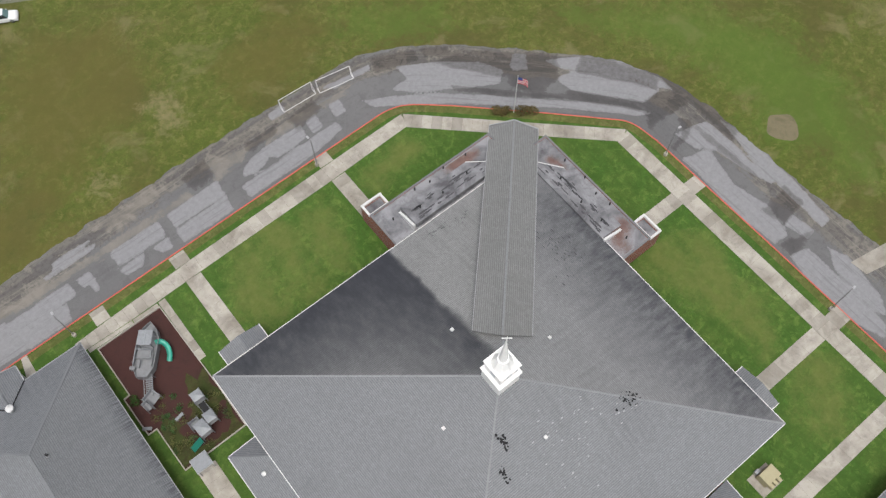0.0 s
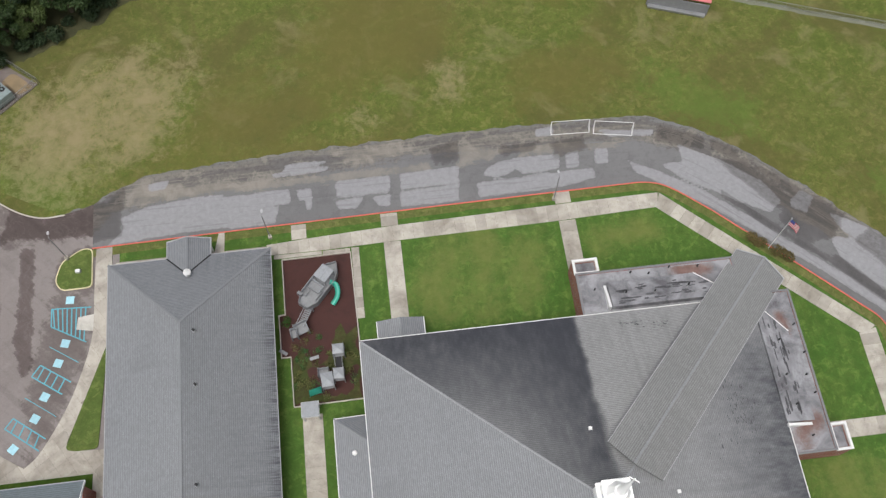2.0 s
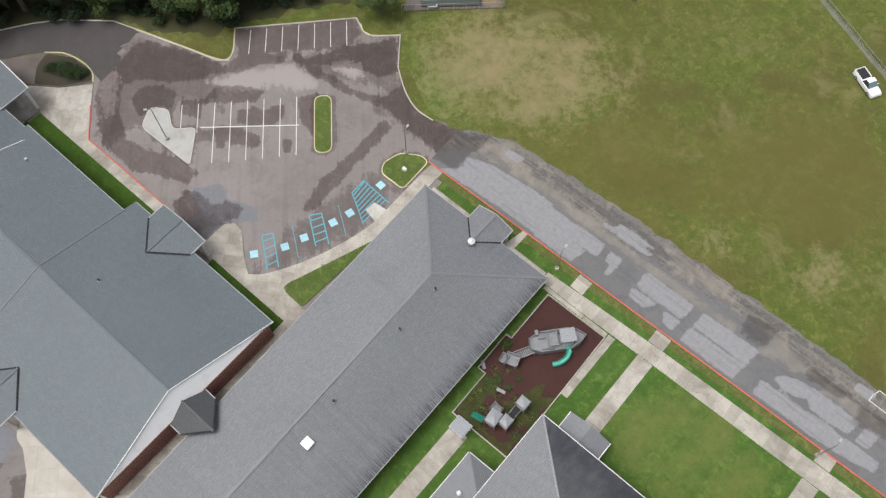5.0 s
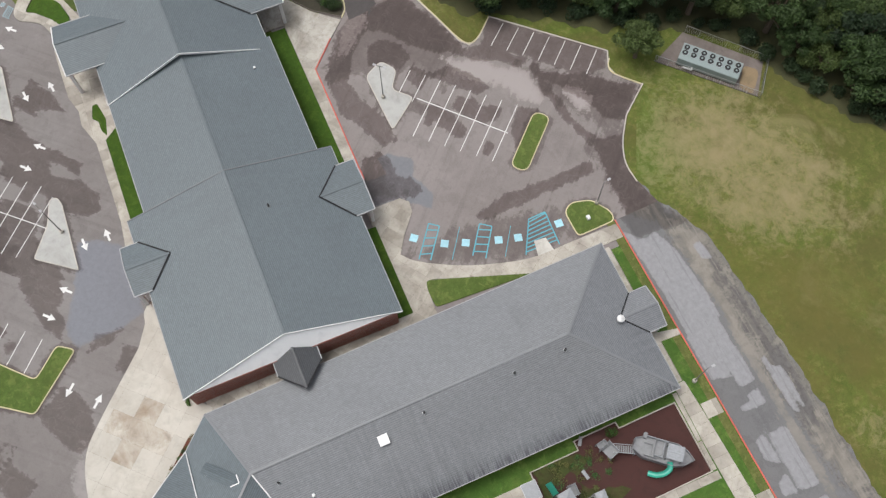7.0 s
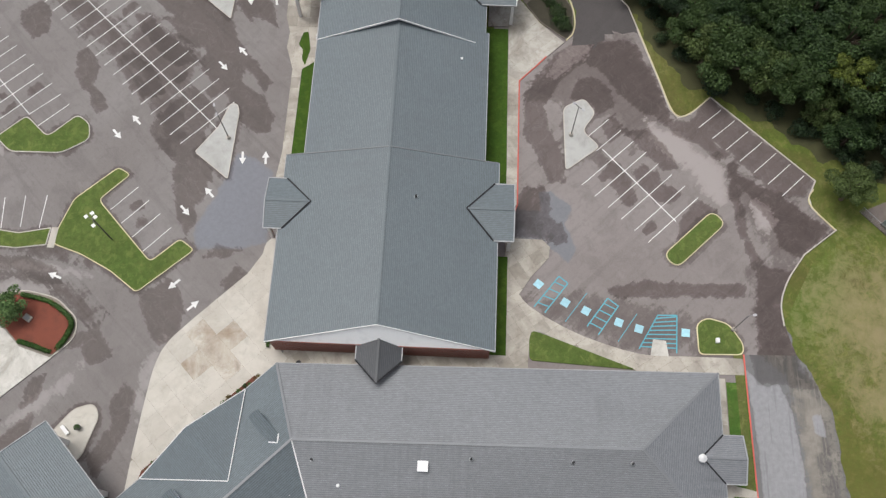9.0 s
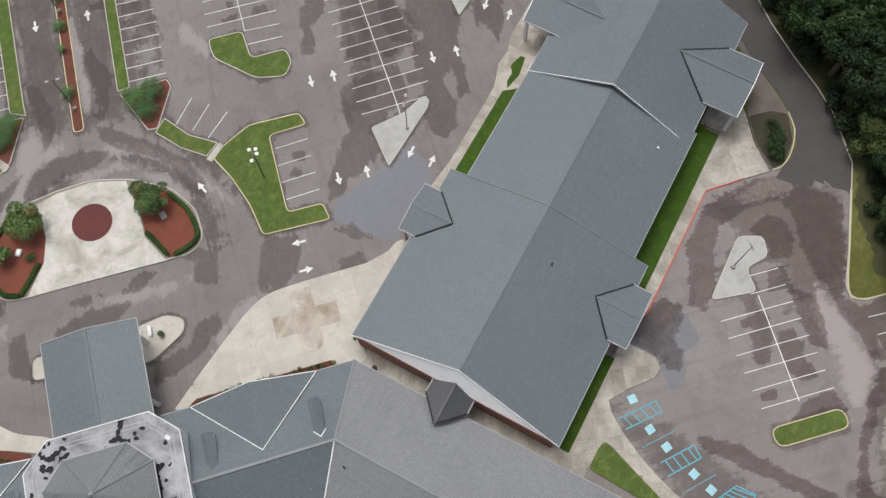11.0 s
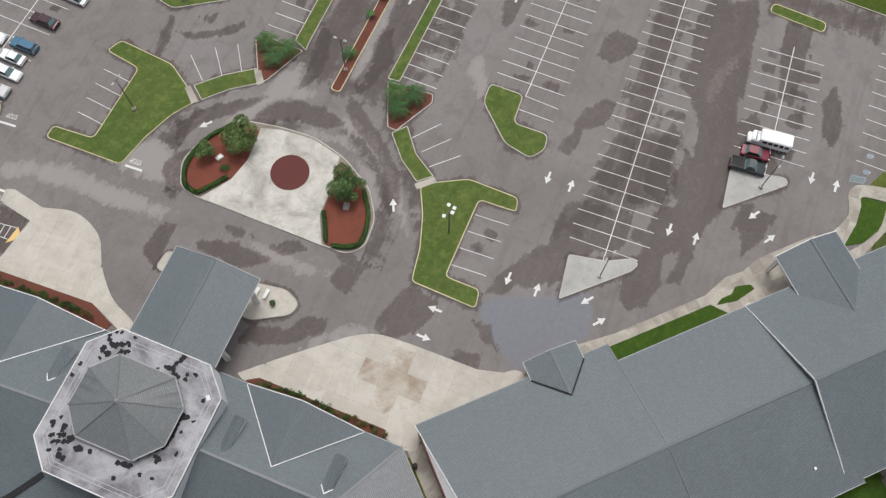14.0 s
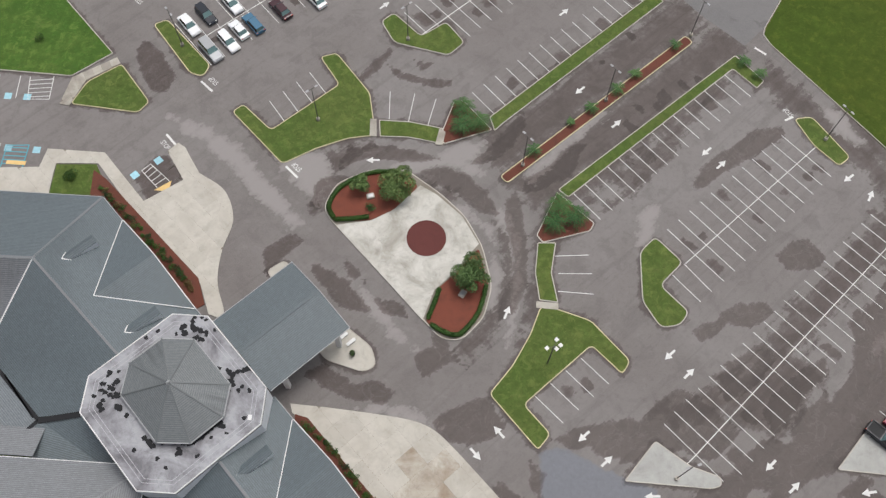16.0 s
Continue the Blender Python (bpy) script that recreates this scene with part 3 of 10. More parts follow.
# ---- building helpers ----
def mesh_ob(name, verts, faces, material, parent=None, label="", uvs=None, smooth=False):
    me = bpy.data.meshes.new(name)
    me.from_pydata([tuple(v) for v in verts], [], faces)
    if uvs is not None:
        layer = me.uv_layers.new(name="UVMap")
        for i, loop in enumerate(me.loops):
            layer.data[i].uv = uvs[loop.vertex_index]
    if material:
        me.materials.append(material)
    if smooth:
        me.polygons.foreach_set("use_smooth", [True] * len(me.polygons))
    me.update()
    ob = new(name, me)
    ob.parent = parent
    return tagged(ob, label)


def part(name, bm, material, parent, label="", smooth=False):
    me = bpy.data.meshes.new(name)
    bm.to_mesh(me)
    bm.free()
    me.materials.append(material)
    if smooth:
        me.polygons.foreach_set("use_smooth", [True] * len(me.polygons))
    ob = new(name, me)
    ob.parent = parent
    return tagged(ob, label)


def thing(name, m, label, category, group="", kind=""):
    e = new(name)
    e.matrix_world = m if isinstance(m, Matrix) else pose(*m)
    return tagged(e, label, category, group, kind)


def area2(p):
    return sum(p[i - 1][0] * p[i][1] - p[i][0] * p[i - 1][1] for i in range(len(p)))


def ccw(p):
    return list(p) if area2(p) > 0 else list(p)[::-1]


def rounded(p, r, n=5):
    """A polygon with its corners rounded by about r metres."""
    out = []
    for i in range(len(p)):
        a, b, c = Vector(p[i - 1]), Vector(p[i]), Vector(p[(i + 1) % len(p)])
        ra, rc = min(r, (a - b).length * 0.48), min(r, (c - b).length * 0.48)
        s, e = b + (a - b).normalized() * ra, b + (c - b).normalized() * rc
        for k in range(n + 1):
            t = k / n
            out.append(tuple((1 - t) ** 2 * s + 2 * t * (1 - t) * b + t * t * e))
    return out


def curve(p, n=6):
    """A smooth line through the given points."""
    q = [Vector(p[0]) * 2 - Vector(p[1])] + [Vector(a) for a in p] + [Vector(p[-1]) * 2 - Vector(p[-2])]
    out = []
    for i in range(1, len(q) - 2):
        for k in range(n):
            t = k / n
            out.append(tuple(0.5 * (2 * q[i] + (q[i + 1] - q[i - 1]) * t + (2 * q[i - 1] - 5 * q[i] + 4 * q[i + 1] - q[i + 2]) * t * t
                                    + (3 * q[i] - q[i - 1] - 3 * q[i + 1] + q[i + 2]) * t ** 3)))
    return out + [tuple(p[-1])]


def ragged(p, amount, step=0.8):
    """A line with a broken, uneven edge."""
    out = []
    for a, b in zip(p, p[1:]):
        a, b = Vector(a), Vector(b)
        k = max(1, int((b - a).length / step))
        side = (b - a).normalized().orthogonal()
        for i in range(k):
            q = a.lerp(b, i / k)
            out.append(tuple(q + side * amount * (noise.noise((q.x * 0.35, q.y * 0.35, 1)) + 0.6 * noise.noise((q.x * 1.3, q.y * 1.3, 4)))))
    return out + [tuple(p[-1])]


def offset(p, d, closed=True):
    out, n = [], len(p)
    for i in range(n):
        b = Vector(p[i])
        a = Vector(p[i - 1]) if closed or i else None
        c = Vector(p[(i + 1) % n]) if closed or i < n - 1 else None
        d1 = (b - a).normalized() if a is not None and (b - a).length > 1e-6 else None
        d2 = (c - b).normalized() if c is not None and (c - b).length > 1e-6 else None
        d1, d2 = d1 or d2, d2 or d1
        nn = Vector((-d1.y - d2.y, d1.x + d2.x))
        nn = nn.normalized() if nn.length > 1e-6 else Vector((-d1.y, d1.x))
        out.append(tuple(b + nn * d / max(0.5, nn.dot(Vector((-d1.y, d1.x))))))
    return out


def prism(name, p, z0, z1, material, parent=None, label=""):
    """A slab with the outline p, from z0 to z1."""
    p, n = ccw(p), len(p)
    v = [(x, y, z0) for x, y in p] + [(x, y, z1) for x, y in p]
    tris = geometry.tessellate_polygon([[Vector((x, y, 0)) for x, y in p]])
    f = [[n + a, n + b, n + c] if area2([p[a], p[b], p[c]]) > 0 else [n + a, n + c, n + b] for a, b, c in tris]
    f += [list(range(n))[::-1]] + [[i, (i + 1) % n, n + (i + 1) % n, n + i] for i in range(n)]
    return mesh_ob(name, v, f, material, parent, label)


def ring(name, p, w, z0, z1, material, parent=None, label="", closed=True, soft=0.03):
    """A kerb or wall of width w inside the outline p, its top edges eased."""
    if closed:
        p = ccw(p)
    q = offset(p, w, closed)
    n = len(p)
    a, b = offset(p, soft, closed), offset(p, w - soft, closed)
    v = []
    for i in range(n):
        v += [(*p[i], z0), (*p[i], z1 - soft), (*a[i], z1), (*b[i], z1), (*q[i], z1 - soft), (*q[i], z0)]
    f = []
    for i in range(n if closed else n - 1):
        j = (i + 1) % n
        f += [[i * 6 + k, j * 6 + k, j * 6 + k + 1, i * 6 + k + 1] for k in range(5)]
    if not closed:
        f += [list(range(6))[::-1], [(n - 1) * 6 + k for k in range(6)]]
    return mesh_ob(name, v, f, material, parent, label)


def box_bm(sx, sy, sz, at=(0, 0, 0), bevel=0.0, bm=None, turn=None):
    bm = bm or bmesh.new()
    m = Matrix.Translation(at) @ (turn or Matrix()) @ Matrix.Diagonal((sx, sy, sz, 1))
    r = bmesh.ops.create_cube(bm, size=1, matrix=m)
    if bevel:
        edges = {e for w in r["verts"] for e in w.link_edges}
        bmesh.ops.bevel(bm, geom=list(edges), offset=bevel, segments=2, affect="EDGES")
    return bm


def tube_bm(r1, r2, depth, at=(0, 0, 0), turn=None, seg=10, bm=None):
    bm = bm or bmesh.new()
    m = Matrix.Translation(at) @ (turn or Matrix())
    bmesh.ops.create_cone(bm, cap_ends=True, segments=seg, radius1=r1, radius2=r2, depth=depth, matrix=m)
    return bm


def bar_bm(p, q, w, h, bm=None, up=Vector((0, 0, 1))):
    """A bar from p to q, w wide and h high."""
    p, q = Vector(p), Vector(q)
    d = (q - p).normalized()
    s = d.cross(up)
    s = s.normalized() if s.length > 1e-4 else Vector((1, 0, 0))
    t = s.cross(d)
    m = Matrix.Identity(4)
    for i, a in enumerate((s, d, t)):
        m.col[i][:3] = a
    m.translation = (p + q) / 2
    return box_bm(w, (q - p).length, h, bm=bm, turn=m)


def clip_cell(p, lo, hi):
    """The piece of outline p inside an upright box."""
    for axis, edge, sign in ((0, lo[0], 1), (0, hi[0], -1), (1, lo[1], 1), (1, hi[1], -1)):
        out = []
        for i in range(len(p)):
            a, b = p[i - 1], p[i]
            da, db = sign * (a[axis] - edge), sign * (b[axis] - edge)
            if (da >= 0) != (db >= 0):
                t = da / (da - db)
                out.append((a[0] + (b[0] - a[0]) * t, a[1] + (b[1] - a[1]) * t))
            if db >= 0:
                out.append(b)
        p = out
        if len(p) < 3:
            return []
    return p


def paving(name, p, cell, turn, material, label, z=0.14, joint=0.03, limit=300, worn=None):
    """A concrete pavement: a dirty bed with separate cast panels on it."""
    base = tagged(prism(name, p, -0.2, z - 0.03, M_JOINT), label, "pavement", kind="structure")
    c, s = math.cos(radians(turn)), math.sin(radians(turn))
    q = [(x * c + y * s, -x * s + y * c) for x, y in ccw(p)]
    xs, ys = [a[0] for a in q], [a[1] for a in q]
    cx, cy = cell if isinstance(cell, tuple) else (cell, cell)
    rnd, count = random.Random(len(p) + int(xs[0] * 10)), 0
    for i in range(int((max(xs) - min(xs)) / cx) + 1):
        for j in range(int((max(ys) - min(ys)) / cy) + 1):
            x0, y0 = min(xs) + i * cx, min(ys) + j * cy
            k = clip_cell(q, (x0 + joint / 2, y0 + joint / 2), (x0 + cx - joint / 2, y0 + cy - joint / 2))
            if len(k) < 3 or abs(area2(k)) < 0.3 or count >= limit:
                continue
            count += 1
            cx0, cy0 = x0 + cx / 2, y0 + cy / 2
            prism("panel", [(a * c - b * s, a * s + b * c) for a, b in k], -0.1, z + rnd.uniform(-0.006, 0.006), M_RUST if worn and math.hypot(cx0 * c - cy0 * s - worn[0], cx0 * s + cy0 * c - worn[1]) < worn[2] else material, base)
    return base


# outlines 0.4 m outside each island kerb, where the tar is darkened
KERB_RIMS = []


def island(name, p, r, top, kerb_mat, label, z=0.15, category="traffic island"):
    p = rounded(ccw(p), r) if r else ccw(p)
    e = tagged(prism(name, offset(p, 0.14), -0.2, z - 0.03, top), label, category, kind="structure")
    ring("kerb", p, 0.16, -0.2, z, kerb_mat, e)
    KERB_RIMS.append(offset(p, -0.4))
    return e


# roofs -------------------------------------------------------------
def roof_plane(pts, material, parent, thick=0.14, name="roof_slope", label="", ribs=0.27):
    """One slope of a roof. Its first edge lies along the eave or ridge; the stepped courses run parallel to it."""
    P = [Vector(a) for a in pts]
    u = (P[1] - P[0]).normalized()
    nrm = Vector((0, 0, 0))
    for i in range(1, len(P) - 1):
        nrm += (P[i] - P[0]).cross(P[i + 1] - P[0])
    nrm.normalize()
    if nrm.z < 0:
        nrm = -nrm
    w = nrm.cross(u)
    if w.z < 0:
        w = -w
    uv = [((a - P[0]).dot(u), (a - P[0]).dot(w)) for a in P]
    n = len(P)
    v = [tuple(a) for a in P] + [tuple(a - nrm * thick) for a in P]
    f = [list(range(n)), list(range(n, 2 * n))[::-1]] + [[i, n + i, n + (i + 1) % n, (i + 1) % n] for i in range(n)]
    seed = random.Random(int(P[0].x * 7 + P[0].y * 13)).uniform(0, 60)
    ob = mesh_ob(name, v, f, material, parent, label, [(a + seed, b + seed) for a, b in uv] * 2)
    if ribs:
        lo, hi = min(b for _, b in uv), max(b for _, b in uv)
        rv, rf = [], []
        for k in range(1, int((hi - lo) / ribs)):
            y = lo + k * ribs
            cuts = []
            for i in range(n):
                (a, b), (c, d) = uv[i - 1], uv[i]
                if (b < y) != (d < y):
                    cuts.append(a + (c - a) * (y - b) / (d - b))
            if len(cuts) < 2 or max(cuts) - min(cuts) < 0.3:
                continue
            s, e = P[0] + w * y + u * min(cuts), P[0] + w * y + u * max(cuts)
            o = len(rv)
            rv += [s - w * 0.03, s - w * 0.02 + nrm * 0.014, s + w * 0.12, e - w * 0.03, e - w * 0.02 + nrm * 0.014, e + w * 0.12]
            rf += [[o, o + 3, o + 4, o + 1], [o + 1, o + 4, o + 5, o + 2]]
        if rv:
            uvr = [((a - P[0]).dot(u) + seed, (a - P[0]).dot(w) + seed) for a in rv]
            r = mesh_ob("roof_course", rv, rf, material, parent, "", uvr)
            r["kind"] = "stuff"
    return ob


def trim_line(a, b, parent, w=0.1, h=0.16, material=None, name="gutter", drop=0.02):
    return part(name, bar_bm(Vector(a) - Vector((0, 0, drop)), Vector(b) - Vector((0, 0, drop)), w, h), material or (M_TRIM if parent.name.startswith("church") else M_GUTTER), parent)


def cap_line(a, b, parent, material, w=0.34, name="ridge_cap"):
    return part(name, bar_bm(Vector(a) + Vector((0, 0, 0.04)), Vector(b) + Vector((0, 0, 0.04)), w, 0.09), material, parent)


def walls(p, z1, parent, material=None, t=0.3, name="wall"):
    return ring(name, p, t, -0.2, z1, material or M_BRICK, parent, soft=0.01)


def roof_vent(parent, x, y, z, size=0.6, white=True, name="roof_vent"):
    b = part(name, box_bm(size, size, 0.5, (x, y, z + 0.15), 0.04), M_GALV if white else M_BLACK, parent)
    part("vent_cap", box_bm(size * 1.35, size * 1.35, 0.12, (x, y, z + 0.45), 0.03), M_TRIM if white else M_BLACK, b)
    return b


def pipe_vent(parent, x, y, z):
    b = part("pipe_vent", tube_bm(0.16, 0.16, 0.8, (x, y, z + 0.2)), M_BLACK, parent)
    part("pipe_collar", tube_bm(0.3, 0.2, 0.16, (x, y, z + 0.05)), M_GALV, b)


def stains(name, material, z, items, label, category, cell=0.5, least=0.0, within=None):
    """Uneven stains on the ground, each along a short line: width first, then its points. The map's first coordinate rises from rim to middle."""
    segs = [(w, a, b) for w, *p in items for a, b in zip(p, p[1:])]
    w = np.array([k[0] for k in segs])
    a, b = np.array([k[1] for k in segs], float), np.array([k[2] for k in segs], float)
    lo = np.floor((np.minimum(a, b) - w[:, None]).min(0) / cell).astype(int)
    hi = np.ceil((np.maximum(a, b) + w[:, None]).max(0) / cell).astype(int)
    nx, ny = hi - lo + 1
    gx, gy = np.meshgrid((lo[0] + np.arange(nx)) * cell, (lo[1] + np.arange(ny)) * cell, indexing="ij")
    field = np.zeros((nx, ny))
    wander = np.array([noise.noise_vector((x * 0.13, y * 0.13, 3.0)) * 1.9 + noise.noise_vector((x * 0.5, y * 0.5, 9.0)) * 0.8 for x, y in zip(gx.ravel().tolist(), gy.ravel().tolist())])
    wander = wander.reshape(nx, ny, 3)
    wx, wy, uneven = gx + wander[..., 0], gy + wander[..., 1], np.clip(1 + 0.28 * wander[..., 2], 0.25, 1.5)
    for wi, p, q in zip(w, a, b):
        d = q - p
        t = np.clip(((wx - p[0]) * d[0] + (wy - p[1]) * d[1]) / max(1e-6, d @ d), 0, 1)
        ex, ey = wx - p[0] - t * d[0], wy - p[1] - t * d[1]
        field = np.maximum(field, np.clip(1 - np.hypot(ex, ey) / (wi * 0.8), 0, 1) * uneven)
    used = np.maximum(np.maximum(field[:-1, :-1], field[1:, :-1]), np.maximum(field[:-1, 1:], field[1:, 1:])) > least
    if within:
        cx, cy, inside = gx[:-1, :-1] + cell / 2, gy[:-1, :-1] + cell / 2, np.zeros(used.shape, bool)
        for (x0, y0), (x1, y1) in zip(within, within[1:] + within[:1]):
            if y0 != y1:
                inside ^= ((y0 > cy) != (y1 > cy)) & (cx < (x1 - x0) * (cy - y0) / (y1 - y0) + x0)
        used &= inside
    index, v, f, uvs = {}, [], [], []
    for i, j in np.argwhere(used).tolist():
        face = []
        for c in ((i, j), (i + 1, j), (i + 1, j + 1), (i, j + 1)):
            if c not in index:
                index[c] = len(v)
                v.append((gx[c], gy[c], z))
                uvs.append((min(1.0, float(field[c])), 0.0))
            face.append(index[c])
        f.append(face)
    return tagged(mesh_ob(name, v, f, material, None, "", uvs), label, category, kind="stuff")


def depth_in(x, y, p):
    """How deep points lie inside an outline, in metres; less than nothing outside."""
    d, inside = np.full(x.shape, 1e9), np.zeros(x.shape, bool)
    for (x0, y0), (x1, y1) in zip(p, p[1:] + p[:1]):
        dx, dy = x1 - x0, y1 - y0
        t = np.clip(((x - x0) * dx + (y - y0) * dy) / max(1e-9, dx * dx + dy * dy), 0, 1)
        d = np.minimum(d, np.hypot(x - x0 - t * dx, y - y0 - t * dy))
        if y0 != y1:
            inside ^= ((y0 > y) != (y1 > y)) & (x < (x1 - x0) * (y - y0) / (y1 - y0) + x0)
    return np.where(inside, d, -d)


def cover_of(x, y, shapes, soft):
    """A map of stains: 0.5 on each outline, rising inwards and falling outwards over soft metres."""
    out = np.zeros(x.shape)
    for p in shapes:
        a = np.array(p)
        near = (x > a[:, 0].min() - soft) & (x < a[:, 0].max() + soft) & (y > a[:, 1].min() - soft) & (y < a[:, 1].max() + soft)
        if near.any():
            out[near] = np.maximum(out[near], np.clip(0.5 + depth_in(x[near], y[near], p) / (2 * soft), 0, 1))
    return out


def tar_sheet(name, outline, z, material, label, category, maps, cell=0.6):
    """The top of a road or car park as one fine sheet; maps gives, for each named map, two functions of the place."""
    p = ccw(outline)
    a = np.array(p)
    lo, hi = np.floor(a.min(0) / cell).astype(int), np.ceil(a.max(0) / cell).astype(int)
    cx, cy = np.meshgrid((np.arange(lo[0], hi[0]) + 0.5) * cell, (np.arange(lo[1], hi[1]) + 0.5) * cell, indexing="ij")
    deep = depth_in(cx, cy, p)
    v, f, index = [], [], {}

    def vert(q):
        k = (round(q[0], 3), round(q[1], 3))
        if k not in index:
            index[k] = len(v)
            v.append((k[0], k[1], z))
        return index[k]

    for i, j in np.argwhere(deep > -cell * 0.71).tolist():
        x0, y0 = (lo[0] + i) * cell, (lo[1] + j) * cell
        box = [(x0, y0), (x0 + cell, y0), (x0 + cell, y0 + cell), (x0, y0 + cell)]
        if deep[i, j] < cell * 0.71:
            box = clip_cell(p, box[0], box[2])
        face = list(dict.fromkeys(vert(q) for q in box))
        if len(face) > 2:
            f.append(face)
    me = bpy.data.meshes.new(name)
    me.from_pydata(v, [], f)
    me.materials.append(material)
    x, y = np.array([q[0] for q in v]), np.array([q[1] for q in v])
    which = np.zeros(len(me.loops), np.int32)
    me.loops.foreach_get("vertex_index", which)
    for key, make in maps.items():
        uv = np.stack([np.broadcast_to(k, x.shape) for k in make(x, y)], 1)[which]
        me.uv_layers.new(name=key).data.foreach_set("uv", uv.astype(np.float32).ravel())
    me.update()
    return tagged(new(name, me), label, category, kind="structure")


# ---- ground, roads and car parks ----
tagged(prism("ground", [(-1500, -1500), (1500, -1500), (1500, 1500), (-1500, 1500)], -1.0, -0.05, M_FIELD),
       "rough olive-green grass field with bare dry patches", "ground", kind="structure")

INNER = [(-40.5, 66.8), (-20, 67.2), (14, 67.8), (38, 68.1)] + curve([(38, 68.1), (42.5, 68.0), (46, 66.6), (51.2, 62.2)])[1:] + [(61, 52.6)] \
    + curve([(61, 52.6), (67.9, 45.6), (71, 42), (71.9, 37)])[1:] + [(72.1, 15), (72.3, -60)]
OUTER = [(-44.9, 72.9), (-40.9, 74.1), (-36.1, 77.0), (-31.5, 78.4), (-24.0, 79.0), (-11, 79.6), (14, 80.3), (32, 80.2), (45, 80.0), (51.3, 77), (58.6, 72), (65.6, 65.3), (72.1, 58.4), (78.2, 51.7),
         (81.5, 44.2), (83.0, 36), (83.3, 20), (84.3, 3), (84.6, -60)]
RING = INNER + ragged(OUTER, 0.45, 0.6)[::-1]
tagged(prism("road_bed", RING, -0.6, -0.02, M_DARKROAD), "dark bed under the ring road", "road", kind="structure")

LOT_W = [(-36, 66.8), (-40.5, 66.9), (-40.7, 74.1)] + curve([(-40.7, 74.1), (-44.9, 72.9), (-48.2, 72.8), (-51.7, 74.1), (-55.7, 76.8)])[1:] + [(-59.8, 81.9), (-63.2, 78.7), (-64.9, 78.4), (-67.7, 79.7), (-81.6, 64.8),
         (-78.4, 61.5), (-77.7, 59.6), (-79, 58.5), (-84.6, 56.9), (-93.5, 54.0), (-93, 31), (-60, 28), (-36, 28)]
KERB_W = curve([(-44.9, 72.9), (-48.2, 72.8), (-51.7, 74.1), (-55.7, 76.8)]) + [(-59.8, 81.9), (-63.2, 78.7), (-64.9, 78.4), (-67.7, 79.7), (-81.6, 64.8), (-78.4, 61.5), (-77.7, 59.6), (-79, 58.5), (-84.6, 56.9), (-93.5, 54.0)]
ROAD_IN = [(-160, -24), (-140, -2.8), (-126, 11.8), (-115.8, 22.5), (-110.6, 28.6), (-106.6, 34.0), (-103.4, 38.8), (-101.0, 41.6), (-96.6, 44.2), (-91.6, 43.6)]
ROAD_OUT = [(-163, -20), (-144.5, 0.9), (-130.0, 16.4), (-118.5, 29.0), (-114.8, 33.0), (-110.6, 38.6), (-107.4, 43.4), (-104.4, 47.0), (-97.7, 52.5), (-92.5, 54.2)]
ROAD_END = ragged([(-91.6, 43.6), (-89.0, 47.0), (-93.6, 50.0), (-92.5, 54.2)], 2.2)[1:-1]
tagged(prism("road", ROAD_IN + ROAD_END + ROAD_OUT[::-1], -0.5, 0.012, M_DARKROAD), "damp black asphalt service road", "road", kind="structure")
tagged(ring("kerb", ROAD_OUT, 0.18, -0.2, 0.15, M_KERB, closed=False), "weathered concrete kerb along the service road", "kerb", kind="structure")
tagged(ring("kerb", ROAD_IN[:5], 0.18, -0.2, 0.15, M_KERB, closed=False), "weathered concrete kerb along the service road", "kerb", kind="structure")
LOT_F = [(-36, 4), (-112, 4), (-112.5, -5.5), (-120, -8), (-133.5, -22.5), (-138, -27), (-121.2, -45.6), (-106.6, -62.6), (-90.5, -81.6), (-89.4, -83.3), (-89.6, -85), (-98, -101),
         (-98, -140), (70, -140), (70, -30), (0, -20)]
tagged(prism("road", [(-89.6, -85), (-98, -101), (-98, -140), (-60, -140), (-70, -97), (-79, -87), (-86, -81)], -0.5, 0.006, M_PATCH), "smooth grey asphalt entrance road", "road", kind="structure")
tagged(prism("dirt_strip", ragged([(-113.2, 25.4), (-110.6, 28.5), (-106.6, 33.9), (-103.4, 38.6), (-101.0, 41.2), (-97.6, 35.8)], 0.3) + [(-104.2, 33.0), (-108.2, 30.4), (-109.6, 25.0)], -0.2, 0.104, M_DIRTPAD), "worn brown earth between the hall and the service road", "dirt strip", kind="structure")

# lawns inside the ring
tagged(prism("lawn", offset(INNER[:-1] + [(72.2, -44.0)], -0.2, False) + [(20, -44), (6, -24), (-34, 3), (-36.5, 20), (-36.5, 66)], -0.3, 0.09, M_LAWN), "mown green lawn round the church", "lawn", kind="structure")
tagged(ring("verge", offset(INNER, -1.5, False), 1.2, -0.2, 0.1, M_VERGE, closed=False), "strip of dry olive grass between kerb and walk", "verge", kind="structure")
red_kerb = ring("kerb", offset(INNER, -0.18, False), 0.2, -0.3, 0.15, M_RED, None, closed=False)
tagged(red_kerb, "faded red painted concrete kerb", "kerb", kind="structure")
tagged(prism("lawn", rounded([(-42.7, 37.4), (-41.4, 37.0), (-38.4, 37.1), (-37.7, 51.8), (-39.6, 46.4), (-41.7, 40.5)], 0.6), -0.2, 0.16, M_TURF), "triangle of green lawn beside the walk", "lawn", kind="structure")
# strips at the hall walls, coloured dark for the shade there
tagged(prism("lawn", [(-68.3, 29.5), (-92.5, 29.5), (-92.5, 33.2), (-68.3, 33.4)], -0.2, 0.15, M_SHADE), "strip of lawn along the hall, wall shade in its dark green", "lawn", kind="structure")
